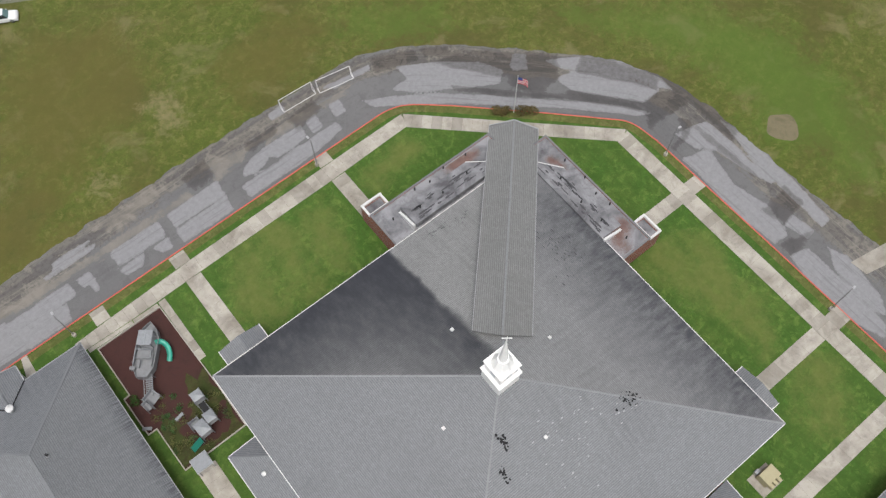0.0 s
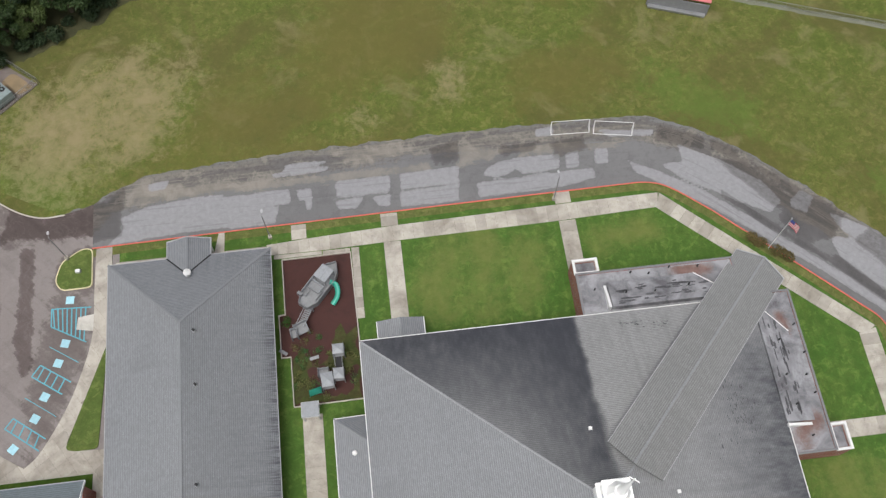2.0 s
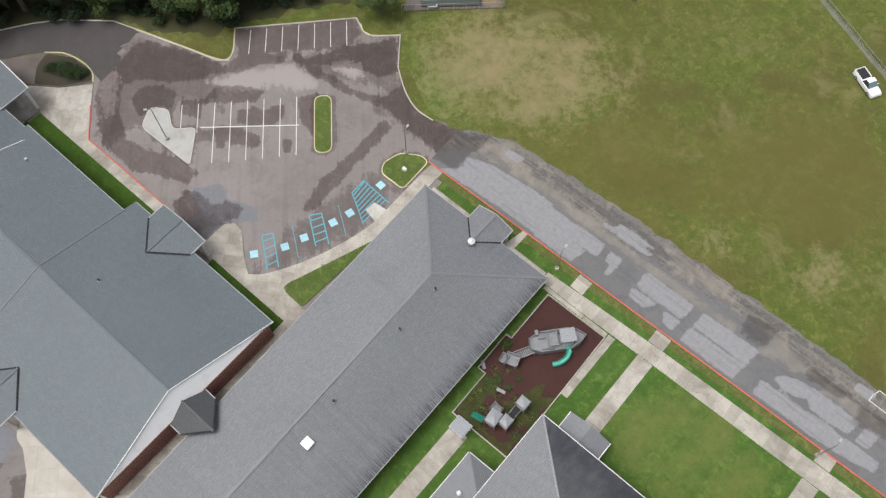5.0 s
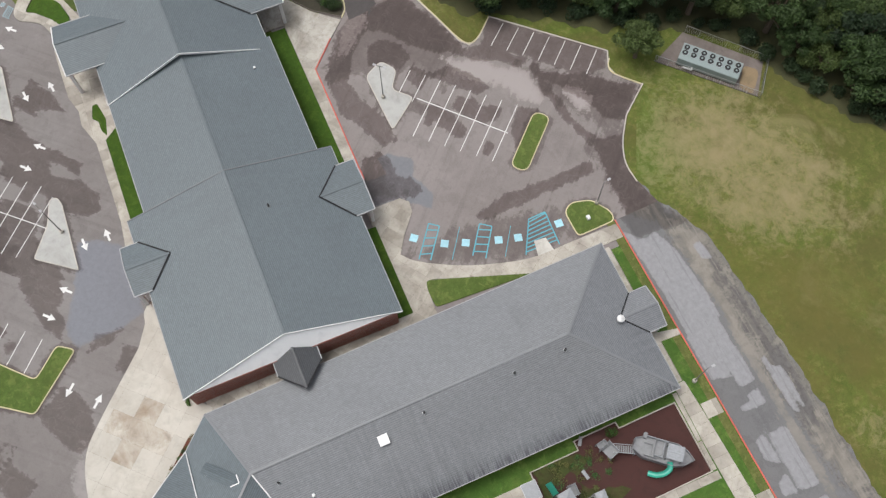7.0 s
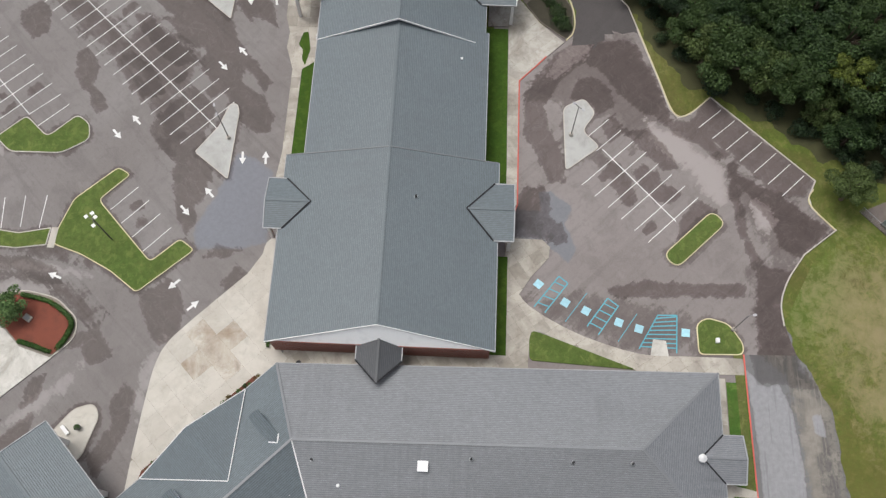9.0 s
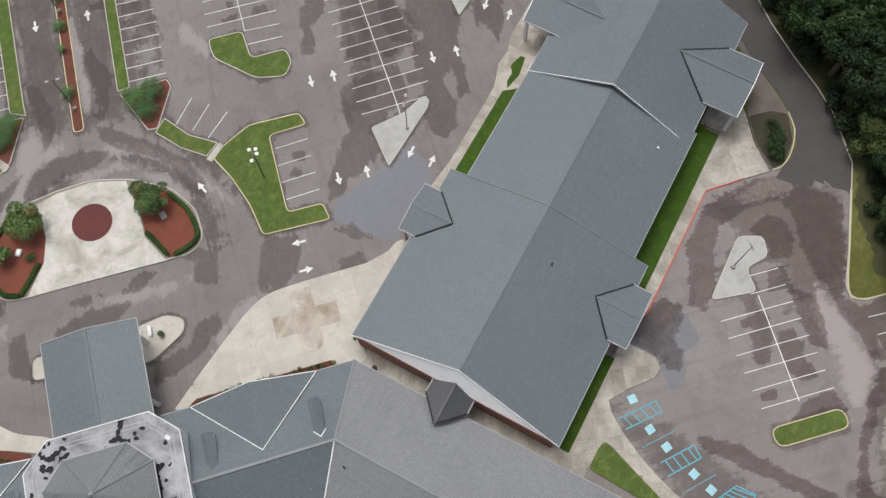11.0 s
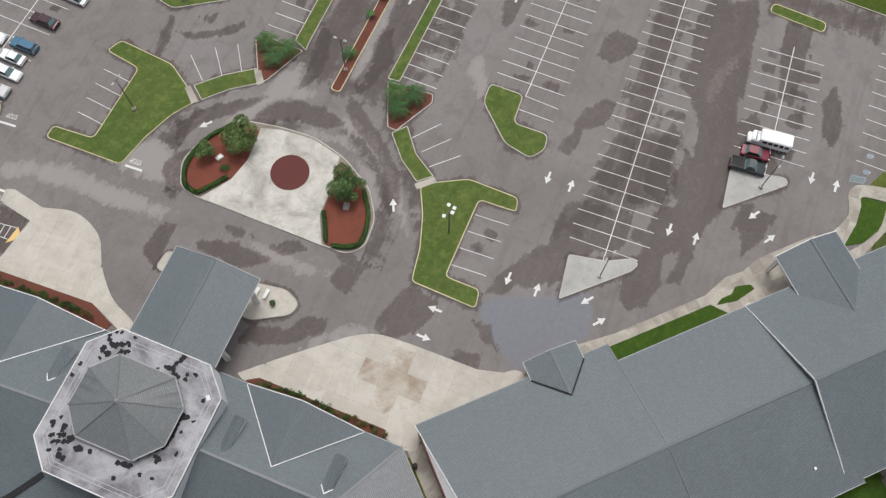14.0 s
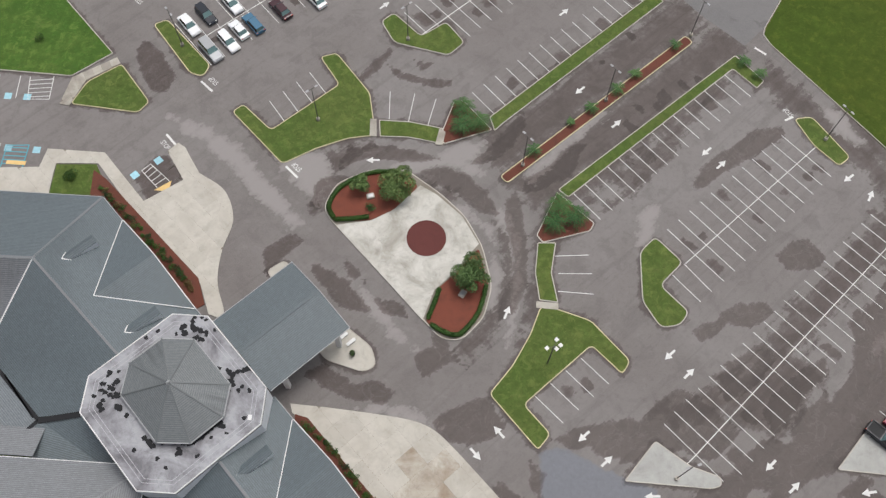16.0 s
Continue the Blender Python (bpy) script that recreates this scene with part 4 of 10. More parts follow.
tagged(prism("lawn", [(-64.8, 31.5), (-68.3, 31.5), (-68.3, 33.4), (-64.8, 33.4)], -0.2, 0.152, M_SHADE), "strip of lawn along the hall, wall shade in its dark green", "lawn", kind="structure")
tagged(prism("lawn", [(-38.9, 31.5), (-53.5, 31.5), (-53.5, 33.8), (-38.9, 33.8)], -0.2, 0.15, M_SHADE), "strip of lawn along the hall, wall shade in its dark green", "lawn", kind="structure")
tagged(prism("lawn", [(-66.8, 0.8), (-67.2, 4.5), (-86.5, 4.5), (-83.6, 0.9)], -0.2, 0.15, M_SHADE), "strip of lawn along the hall, wall shade in its dark green", "lawn", kind="structure")
tagged(prism("lawn", [(-108, 4), (-119.9, -7.2), (-133.5, -22.5), (-156, -22.5), (-140, -3.0), (-126.1, 11.7), (-115.9, 22.4), (-110.7, 28.5), (-108.6, 31.5), (-100, 31.5), (-100, 4)], -0.2, 0.1, M_SLOPE), "sloping olive-green lawn behind the hall", "lawn", kind="structure")
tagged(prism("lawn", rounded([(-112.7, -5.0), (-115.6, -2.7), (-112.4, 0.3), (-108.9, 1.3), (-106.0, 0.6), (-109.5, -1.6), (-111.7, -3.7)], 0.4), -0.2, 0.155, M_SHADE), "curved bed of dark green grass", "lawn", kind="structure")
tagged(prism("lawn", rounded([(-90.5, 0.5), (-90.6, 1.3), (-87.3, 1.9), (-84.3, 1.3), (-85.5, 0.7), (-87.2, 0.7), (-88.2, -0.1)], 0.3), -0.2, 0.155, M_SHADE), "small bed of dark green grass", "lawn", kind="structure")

# traffic islands
island("traffic_island", [(-44.7, 60.4), (-45.7, 62), (-44.9, 65), (-42, 66.9), (-40.4, 66.7), (-40.2, 60.5)], 0.9, M_TURF, M_YELLOW, "grass island with a yellow kerb at the road mouth")
island("traffic_island", [(-54.8, 56.2), (-52.8, 58.2), (-60.2, 65.8), (-62.2, 63.8)], 1.4, M_TURF, M_YELLOW, "long grass island with a yellow kerb")
island("traffic_island", [(-67.6, 42.2), (-78.6, 41.9), (-80.4, 45.2), (-77.8, 47), (-74.6, 44.9), (-72.0, 47.6)], 1.0, M_ISLAND, M_KERB, "concrete island with a pale kerb")
island("traffic_island", [(-64.0, -8.2), (-68.4, -13.9), (-73, -10.8), (-77.0, -9.6), (-77.0, -8.4), (-75.6, -7.9)], 0.5, M_ISLAND, M_KERB, "concrete triangle island at the end of a parking row")
island("traffic_island", [(-92.5, -11.5), (-97.0, -16.9), (-104.0, -12.2), (-103.6, -11.0)], 0.6, M_ISLAND, M_KERB, "concrete triangle island at the end of a parking row")
island("traffic_island", [(-52.6, -32.3), (-54.6, -32.2), (-59.9, -30.6), (-65.4, -24.9), (-64.2, -22.8), (-59.9, -26.8), (-50.6, -17.7), (-54.3, -13.9), (-52.6, -11.5),
                          (-45.7, -18.9), (-48.8, -23.2), (-51.2, -28)], 0.8, M_TURF, M_YELLOW, "angular grass island with a pale kerb")
island("traffic_island", [(-12.3, -53.2), (-3.0, -62.2), (-4.6, -63.8), (-9.7, -59.3), (-19.4, -68.6), (-15.7, -73.8), (-18.4, -74.8), (-24.6, -67.3), (-25.6, -62.6), (-26.2, -59.3),
                          (-22, -58.5), (-17.2, -56.3)], 0.8, M_TURF, M_YELLOW, "angular grass island with a pale kerb")
island("traffic_island", [(-52.0, -42.4), (-51.7, -37.5), (-52.4, -33.2), (-55.2, -33.0), (-54.2, -37.6), (-54.8, -42.6)], 0.25, M_TURF, M_KERB, "curved grass verge of the turning circle")
island("traffic_island", [(-26.9, -59.2), (-31.5, -59.3), (-36.0, -58.6), (-36.8, -61.4), (-31.5, -62.3), (-26.5, -62.3)], 0.25, M_TURF, M_KERB, "curved grass verge of the turning circle")
island("traffic_island", [(-67.2, -41.9), (-69.6, -44.6), (-73.6, -40.6), (-70.1, -36.7), (-74.1, -32.8), (-72.6, -30.6), (-69.8, -30.1), (-67.3, -34)], 1.0, M_TURF, M_KERB, "hook-shaped grass island at the end of a parking row")
island("traffic_island", [(-25.0, -81.8), (-27.1, -83.8), (-32.0, -79.2), (-36.0, -82.5), (-39.4, -78.4), (-36.8, -75.5), (-27.6, -77.5)], 1.0, M_TURF, M_KERB, "hook-shaped grass island at the end of a parking row")
island("traffic_island", [(-92.6, -67), (-95.6, -67.6), (-100.8, -60.4), (-98.8, -58.6), (-95.2, -62.2)], 0.9, M_TURF, M_YELLOW, "long oval grass island")
island("traffic_island", [(-105.0, -52.6), (-106.6, -53.9), (-112.6, -47.1), (-111.0, -45.6)], 0.9, M_TURF, M_YELLOW, "long oval grass island")
island("traffic_island", [(-117.0, -39.2), (-118.6, -40.5), (-124.6, -33.7), (-123.0, -32.2)], 0.9, M_TURF, M_YELLOW, "long oval grass island")
island("traffic_island", [(12.9, -78.5), (10.7, -79.7), (1.9, -70.9), (2.7, -68.6), (4.9, -69.0)], 0.9, M_TURF, M_YELLOW, "long oval grass island")
island("traffic_island", [(24.0, -67.2), (36, -67.6), (60, -68), (60, -110), (46, -100), (28.4, -82.6), (18.2, -72.2)], 0.4, M_LAWN, M_KERB, "wide grass island beside the car park")
island("traffic_island", [(21.2, -66.4), (22.9, -61.9), (11.8, -61.0), (10.4, -63.2), (16.4, -70.2)], 0.8, M_TURF, M_YELLOW, "grass island with a yellow kerb beside a path")
strip_r = [(-55.0, -51.6), (-84.2, -78.9), (-88.6, -74.0), (-87.2, -72.4), (-83.6, -76.0), (-56.6, -50.3)]
island("traffic_island", strip_r, 0.4, M_TURF, M_KERB, "narrow grass strip beside the avenue")
island("traffic_island", [(-44.9, -61.4), (-46.2, -62.9), (-72.9, -89.4), (-71.0, -91.0), (-44.0, -64.0)], 0.3, M_TURF, M_KERB, "narrow grass strip beside the avenue")
island("median_bed", [(-46.0, -53.3), (-47.2, -52.1), (-77.4, -81.0), (-76.2, -82.4)], 0.7, M_BEDSOIL, M_YELLOW, "long narrow mulch bed along the middle of the avenue", category="planting bed")
island("planting_bed", [(-51.8, -43.6), (-52.8, -42.4), (-59.9, -44.8), (-60.6, -46.2), (-54.9, -51.2)], 0.4, M_BEDSOIL, M_KERB, "triangular mulch bed with palms", category="planting bed")
island("planting_bed", [(-37.1, -58.5), (-36.2, -59.4), (-38.2, -66.6), (-39.7, -66.9), (-44.6, -61.6)], 0.4, M_BEDSOIL, M_KERB, "triangular mulch bed with palms", category="planting bed")
island("planting_bed", [(-90.8, 42.6), (-93, 43.7), (-97, 43.6), (-101, 41.2), (-100.2, 38.5), (-97.6, 35.8), (-94, 38.4)], 0.8, M_DARKBED, M_DIRTPAD, "shrub bed with a yellow kerb beside the side entrance", category="planting bed")
island("traffic_island", [(-12.4, -35.2), (-15.0, -37.2), (-20.5, -30.8), (-29.0, -24.6), (-29.9, -21.9), (-28.2, -20.8), (-22.5, -22.3), (-17, -30)], 1.0, M_PLAZA, M_KERB, "concrete island under the entrance canopy")
tagged(prism("field_edge", [(-89.3, -83.5), (-90.6, -81.3), (-106.6, -62.3), (-121.2, -45.3), (-138, -26.7), (-160, -20), (-260, -90), (-140, -200), (-98.2, -101)], -0.3, 0.06, M_PLAYFIELD), "green playing field beyond the car park", "lawn", kind="structure")
tagged(ring("kerb", [(-98.2, -101), (-89.6, -85), (-89.2, -83.5), (-90.3, -81.4), (-106.6, -62.4), (-121.2, -45.4), (-138, -26.8)], 0.18, -0.2, 0.14, M_KERB, closed=False), "weathered concrete kerb along the field", "kerb", kind="structure")
tagged(ring("kerb", offset(KERB_W, 0.05, False), 0.18, -0.2, 0.15, M_KERB, closed=False), "weathered concrete kerb round the car park", "kerb", kind="structure")
tagged(ring("kerb", curve([(-81.4, 64.6), (-78.6, 61.6), (-77.9, 59.8), (-79.4, 58.6), (-84.6, 56.95), (-93.5, 54.1)]), 0.2, -0.2, 0.155, M_YELLOW, closed=False), "yellow painted kerb round the car park corner", "kerb", kind="structure")
tagged(ring("kerb", curve([(-60, 81.6), (-63.3, 78.7), (-64.9, 78.4), (-66.2, 79.2)]), 0.2, -0.2, 0.155, M_YELLOW, closed=False), "yellow painted kerb round the car park corner", "kerb", kind="structure")
tagged(ring("kerb", [(-59.5, 34.4), (-61.8, 35.2), (-83, 35.2), (-86, 38), (-87.6, 39.4)], 0.2, -0.2, 0.16, M_RED, closed=False), "red painted kerb in front of the hall", "kerb", kind="structure")

# turning circle
CIRCLE = rounded([(-20.6, -44.3), (-38.6, -26.3), (-41.5, -26.3), (-44.6, -30), (-45.6, -35), (-43.9, -41.3), (-41.0, -46.2), (-37, -49.8), (-31.5, -53.6), (-26, -53.2), (-21, -50.4), (-19.5, -46.3)], 1.4)
circle = tagged(prism("turning_circle", offset(ccw(CIRCLE), 0.15), -0.2, 0.12, M_JOINT), "raised turning circle with pale concrete and planted ends", "turning circle", kind="structure")
ring("kerb", CIRCLE, 0.18, -0.2, 0.16, M_KERB, circle)
BED_A = [(-21.3, -43.7), (-26.9, -44.2), (-30.2, -46.2), (-33.8, -50.6), (-32, -53.0), (-26, -52.8), (-21.3, -50.1), (-19.9, -46.4)]
BED_B = [(-36.0, -28.9), (-37.4, -34.0), (-39.6, -36.4), (-43.4, -41.2), (-45.2, -35.0), (-44.2, -30.2), (-41.4, -26.7), (-38.8, -26.8)]
for bed in (BED_A, BED_B):
    tagged(prism("planting_bed", rounded(offset(ccw(bed), 0.2), 0.5), -0.1, 0.2, M_MULCH), "red mulch bed at the end of the turning circle", "planting bed", kind="structure")
disc = [(-35.45 + 2.95 * math.cos(a * math.pi / 24), -42.0 + 2.95 * math.sin(a * math.pi / 24)) for a in range(48)]
tagged(prism("round_bed", disc, -0.1, 0.19, M_DISC), "round dark red mulch bed in pale concrete", "planting bed", kind="structure")
tagged(ring("round_bed_edge", offset(disc, -0.14), 0.14, -0.1, 0.205, M_CIRCLE), "pale concrete edging of the round bed", "edging", kind="structure")

# playground floor
PLAY = [(-13.0, 61.4), (-3.1, 61.5), (-2.85, 46.5), (-2.9, 39.6), (-12.3, 39.5), (-12.4, 46.6), (-13.7, 46.6), (-13.8, 52.8), (-12.9, 52.9)]
tagged(prism("play_surface", PLAY, -0.1, 0.12, M_PLAYMULCH), "dark red mulch play surface", "play surface", kind="structure")
tagged(prism("lawn", ragged([(-12.2, 39.7), (-12.3, 46.4), (-10.6, 47.6), (-9.5, 44.8), (-7.8, 45.0), (-6.8, 47.2), (-5.6, 50.6), (-4.4, 48.8), (-3.0, 50.5), (-3.0, 39.7), (-12.2, 39.7)], 0.9), -0.1, 0.135, M_WEEDY),
       "weedy grass growing over the mulch", "lawn", kind="structure")
tagged(prism("mulch_patch", ragged(rounded([(-9.4, 41), (-10.4, 44.4), (-8.4, 45.0), (-5.2, 42.8), (-3.4, 44.4), (-3.6, 41.2), (-6, 40.2)], 0.8), 0.8), -0.1, 0.15, M_PLAYMULCH),
       "worn patch of dark mulch in the weeds", "mulch", kind="structure")
tagged(prism("mound", [(89.0 + (2.6 + 0.25 * math.sin(3 * a)) * math.cos(a), 26.3 + (2.5 + 0.3 * math.cos(4 * a)) * math.sin(a)) for a in [k * math.pi / 16 for k in range(32)]], -0.1, -0.03, M_MOUND),
       "ring of bare trampled dirt in the grass", "dirt patch", kind="structure")

# ---- damp and dry stains on the tar, bare and lush patches in the grass ----
DAMP_EAST_A = [
    [(-75.8, -53.4), (-77.6, -57.8), (-81.7, -60.7), (-86.0, -64.2), (-90.4, -65.1), (-91.5, -63.9), (-88.3, -61.7), (-83.6, -58.3), (-79.9, -55.3), (-77.3, -53.4)],
    [(-87.2, -42.4), (-89.5, -44.8), (-92.7, -45.6), (-94.9, -42.8), (-93.1, -41.0), (-89.4, -40.3)],
    [(-78.1, -32.6), (-81.5, -34.9), (-85.3, -34.8), (-86.0, -33.2), (-82.5, -31.0), (-79.2, -31.5)],
    [(-74.1, -29.6), (-76.7, -31.5), (-79.5, -32.4), (-78.6, -30.3), (-75.3, -28.3)],
    [(-54.2, -13.0), (-59.2, -15.2), (-65.4, -16.8), (-67.4, -15.3), (-64.5, -13.1), (-60.8, -12.5), (-56.9, -12.4)],
    [(-66.3, -16.0), (-68.9, -19.3), (-72.5, -21.4), (-75.1, -19.9), (-76.5, -17.5), (-77.7, -14.2), (-74.5, -12.0), (-70.4, -13.5), (-67.9, -13.5)],
]
DAMP_EAST_B = [
    [(-72.1, -4.6), (-74.5, -8.3), (-78.4, -10.4), (-80.6, -13.0), (-82.6, -14.9), (-85.9, -14.9), (-85.8, -11.9), (-83.2, -9.5), (-80.4, -7.7), (-78.2, -4.5), (-74.8, -2.7), (-72.1, -2.9)],
    [(-79.7, -4.4), (-83.6, -8.1), (-87.5, -11.8), (-90.6, -15.0), (-92.4, -14.3), (-89.0, -10.7), (-84.5, -6.3), (-81.1, -3.5)],
    [(-93.7, -22.0), (-96.4, -25.6), (-100.0, -27.0), (-101.5, -25.1), (-98.7, -22.5), (-94.8, -18.3), (-92.9, -18.5)],
    [(-86.8, -15.9), (-88.9, -19.1), (-92.4, -22.2), (-93.0, -19.6), (-90.1, -15.7), (-88.2, -14.0)],
]
DAMP_EAST_C = [
    [(-96.7, -32.6), (-100.7, -36.0), (-105.6, -42.4), (-109.9, -45.1), (-112.3, -44.9), (-111.1, -40.6), (-106.5, -35.6), (-102.0, -31.3), (-98.0, -28.9)],
    [(-102.3, -29.5), (-106.0, -33.8), (-110.6, -38.7), (-108.7, -31.8), (-105.0, -26.6)],
]
DAMP_EAST_D = [
    [(-77.1, -23.0), (-80.8, -26.4), (-84.6, -29.0), (-85.8, -26.1), (-81.7, -21.9), (-78.3, -19.6)],
    [(-83.3, -19.1), (-86.6, -22.6), (-90.6, -26.0), (-92.8, -27.4), (-93.0, -24.8), (-89.4, -21.4), (-86.5, -17.4), (-84.4, -15.7)],
    [(-92.2, -8.3), (-96.1, -11.2), (-97.5, -10.4), (-94.2, -6.7)],
    [(-99.9, -15.0), (-103.1, -18.2), (-105.4, -19.7), (-104.1, -14.8), (-101.3, -12.9)],
]
DAMP_EAST_E = [
    [(-87.2, -15.2), (-93.3, -19.4), (-101.0, -22.9), (-105.6, -24.2), (-104.6, -20.3), (-97.7, -16.3), (-92.3, -11.5), (-84.9, -8.2), (-80.9, -8.3), (-81.7, -11.9)],
    [(-58.7, -13.4), (-62.1, -15.5), (-66.5, -15.7), (-69.9, -15.2), (-72.0, -13.0), (-69.5, -11.5), (-65.2, -10.7), (-60.7, -11.3)],
    [(-92.8, -6.9), (-97.5, -9.2), (-99.1, -7.3), (-95.7, -4.9), (-91.4, -3.8)],
]
DAMP_FRONT_A = [
    [(-38.0, -14.3), (-41.3, -17.0), (-45.4, -18.5), (-48.2, -14.5), (-45.7, -12.3), (-42.0, -11.6), (-39.6, -12.0)],
    [(-20.0, -20.2), (-22.7, -21.5), (-26.9, -19.1), (-30.4, -19.7), (-32.6, -18.3), (-31.4, -16.8), (-26.3, -17.0), (-21.2, -19.2)],
    [(-51.6, -10.2), (-53.6, -8.4), (-52.9, -5.0), (-51.4, -7.3)],
    [(-47.7, -7.1), (-50.7, -5.3), (-48.8, -3.1), (-45.3, -3.6)],
    [(-28.7, -31.9), (-32.3, -31.4), (-33.7, -29.3), (-30.3, -29.8)],
    [(-36.5, -28.1), (-39.3, -26.1), (-42.5, -22.5), (-38.7, -24.4)],
    [(-23.8, -37.5), (-26.0, -36.1), (-27.1, -34.1), (-24.1, -35.6)],
]
DAMP_FRONT_B = [
    [(-17.7, -46.6), (-18.3, -50.6), (-21.2, -52.4), (-22.9, -51.1), (-20.4, -48.8), (-20.1, -45.7)],
    [(-21.0, -69.4), (-24.9, -73.3), (-27.0, -76.4), (-27.7, -75.3), (-25.6, -72.2), (-22.4, -69.0)],
    [(-26.0, -73.7), (-29.4, -71.7), (-34.0, -70.7), (-37.7, -70.5), (-37.2, -69.3), (-33.4, -69.3), (-28.7, -70.6)],
    [(-30.1, -75.7), (-32.0, -73.8), (-34.9, -73.9), (-32.6, -72.4)],
    [(-13.7, -39.4), (-16.0, -41.0), (-15.7, -38.7), (-13.9, -37.5)],
    [(-31.1, -52.6), (-35.0, -52.2), (-36.4, -50.7), (-32.7, -50.5)],
]
WET_A = [
    [(-44.0, -56.0), (-51.3, -62.3), (-57.2, -68.4), (-60.0, -67.3), (-53.5, -60.9), (-45.9, -54.2)],
    [(-47.6, -51.4), (-56.0, -59.4), (-62.8, -66.3), (-65.4, -65.3), (-57.5, -57.7), (-49.6, -49.6)],
    [(-40.2, -25.0), (-43.9, -28.4), (-46.4, -34.2), (-46.8, -40.1), (-45.7, -45.7), (-48.1, -46.1), (-49.4, -40.2), (-48.5, -33.5), (-46.0, -27.6), (-42.7, -23.6)],
    [(-48.5, -25.7), (-50.4, -29.8), (-51.5, -37.4), (-51.4, -44.7), (-53.5, -48.1), (-53.9, -42.7), (-53.2, -33.7), (-50.1, -26.1)],
]
WET_B = [
    [(-23.3, -48.7), (-28.4, -51.0), (-34.8, -51.6), (-40.0, -50.4), (-39.3, -48.3), (-34.1, -48.9), (-28.4, -47.9), (-24.4, -46.1)],
    [(-18.1, -45.6), (-16.9, -51.1), (-19.9, -56.2), (-25.8, -58.3), (-26.7, -56.4), (-21.6, -54.0), (-19.3, -50.2)],
    [(-63.8, -54.3), (-67.9, -57.4), (-72.9, -60.2), (-73.7, -58.7), (-68.5, -54.9), (-64.4, -51.8)],
    [(-67.7, -17.7), (-74.6, -20.9), (-80.9, -24.6), (-84.9, -25.1), (-85.3, -22.0), (-77.8, -17.8), (-71.6, -16.3)],
]
WET_C = [
    [(-101.5, -71.2), (-105.8, -65.3), (-114.6, -53.4), (-113.8, -50.4), (-108.7, -54.3), (-101.9, -64.4), (-98.2, -69.1)],
    [(-84.7, -29.7), (-89.0, -34.0), (-99.4, -45.7), (-106.1, -51.4), (-108.0, -48.2), (-99.5, -38.9), (-89.3, -27.6)],
    [(-78.0, -20.6), (-84.4, -27.9), (-87.9, -28.6), (-92.7, -23.9), (-85.0, -15.2), (-80.5, -16.3)],
    [(-61.1, -48.1), (-64.2, -51.9), (-72.4, -62.9), (-76.4, -67.6), (-77.6, -66.7), (-71.8, -58.6), (-64.9, -50.3)],
]
PALE_A = [
    [(-66.5, -42.9), (-67.9, -47.7), (-69.8, -49.0), (-70.1, -46.5), (-68.3, -43.2)],
    [(-26.9, -53.4), (-31.8, -55.4), (-40.2, -56.6), (-44.0, -53.6), (-43.1, -52.7), (-38.8, -55.0), (-31.7, -53.4)],
    [(-49.8, -53.8), (-55.3, -60.7), (-61.4, -66.8), (-62.7, -65.9), (-56.5, -59.1), (-51.2, -52.5)],
    [(-45.3, -47.1), (-47.6, -43.1), (-48.4, -36.5), (-47.7, -25.0), (-48.5, -25.0), (-49.8, -36.4), (-49.3, -43.0), (-46.7, -48.5)],
    [(-97.5, -70.3), (-100.4, -68.4), (-103.5, -63.2), (-101.0, -62.8), (-97.9, -67.4)],
]
PALE_B = [
    [(-24.2, -45.6), (-27.1, -43.3), (-34.7, -33.6), (-38.6, -29.4), (-36.8, -29.1), (-31.8, -35.2), (-25.4, -43.4)],
    [(-29.4, -16.2), (-34.4, -16.3), (-40.1, -13.5), (-38.4, -13.3), (-34.1, -15.4)],
    [(-67.0, -47.6), (-69.8, -49.8), (-70.7, -48.4), (-68.5, -45.3)],
    [(-100.3, -31.0), (-105.5, -33.4), (-107.7, -33.7), (-105.6, -31.7), (-99.7, -28.0)],
    [(-12.7, -51.6), (-18.8, -48.2), (-23.1, -44.8), (-18.6, -47.2)],
]
PATCH_E = [
    [(-52.9, -11.2), (-55.3, -12.3), (-63.8, -8.8), (-68.7, -7.4), (-67.6, -4.5), (-65.6, -1.6), (-54.1, -1.3), (-52.9, -6.3)],
]
DAMP_WEST_A = [
    [(-89.9, 45.9), (-91.4, 51.2), (-90.4, 54.0), (-85.1, 56.0), (-79.7, 58.0), (-77.4, 58.6), (-76.8, 61.1), (-78.3, 63.1), (-76.0, 63.7), (-72.9, 65.4), (-71.4, 67.8), (-70.4, 65.2), (-73.1, 62.2), (-74.8, 58.9), (-77.6, 56.2), (-79.0, 53.2), (-81.2, 50.8), (-84.5, 49.0), (-86.6, 46.1)],
    [(-81.3, 64.3), (-68.1, 79.4), (-65.2, 77.5), (-65.0, 73.0), (-68.6, 70.2), (-71.8, 67.2), (-74.0, 64.1), (-76.7, 61.6)],
    [(-80.0, 42.9), (-84.0, 44.0), (-84.3, 46.7), (-81.9, 49.3), (-79.0, 49.9), (-77.7, 46.9), (-79.8, 45.8)],
]
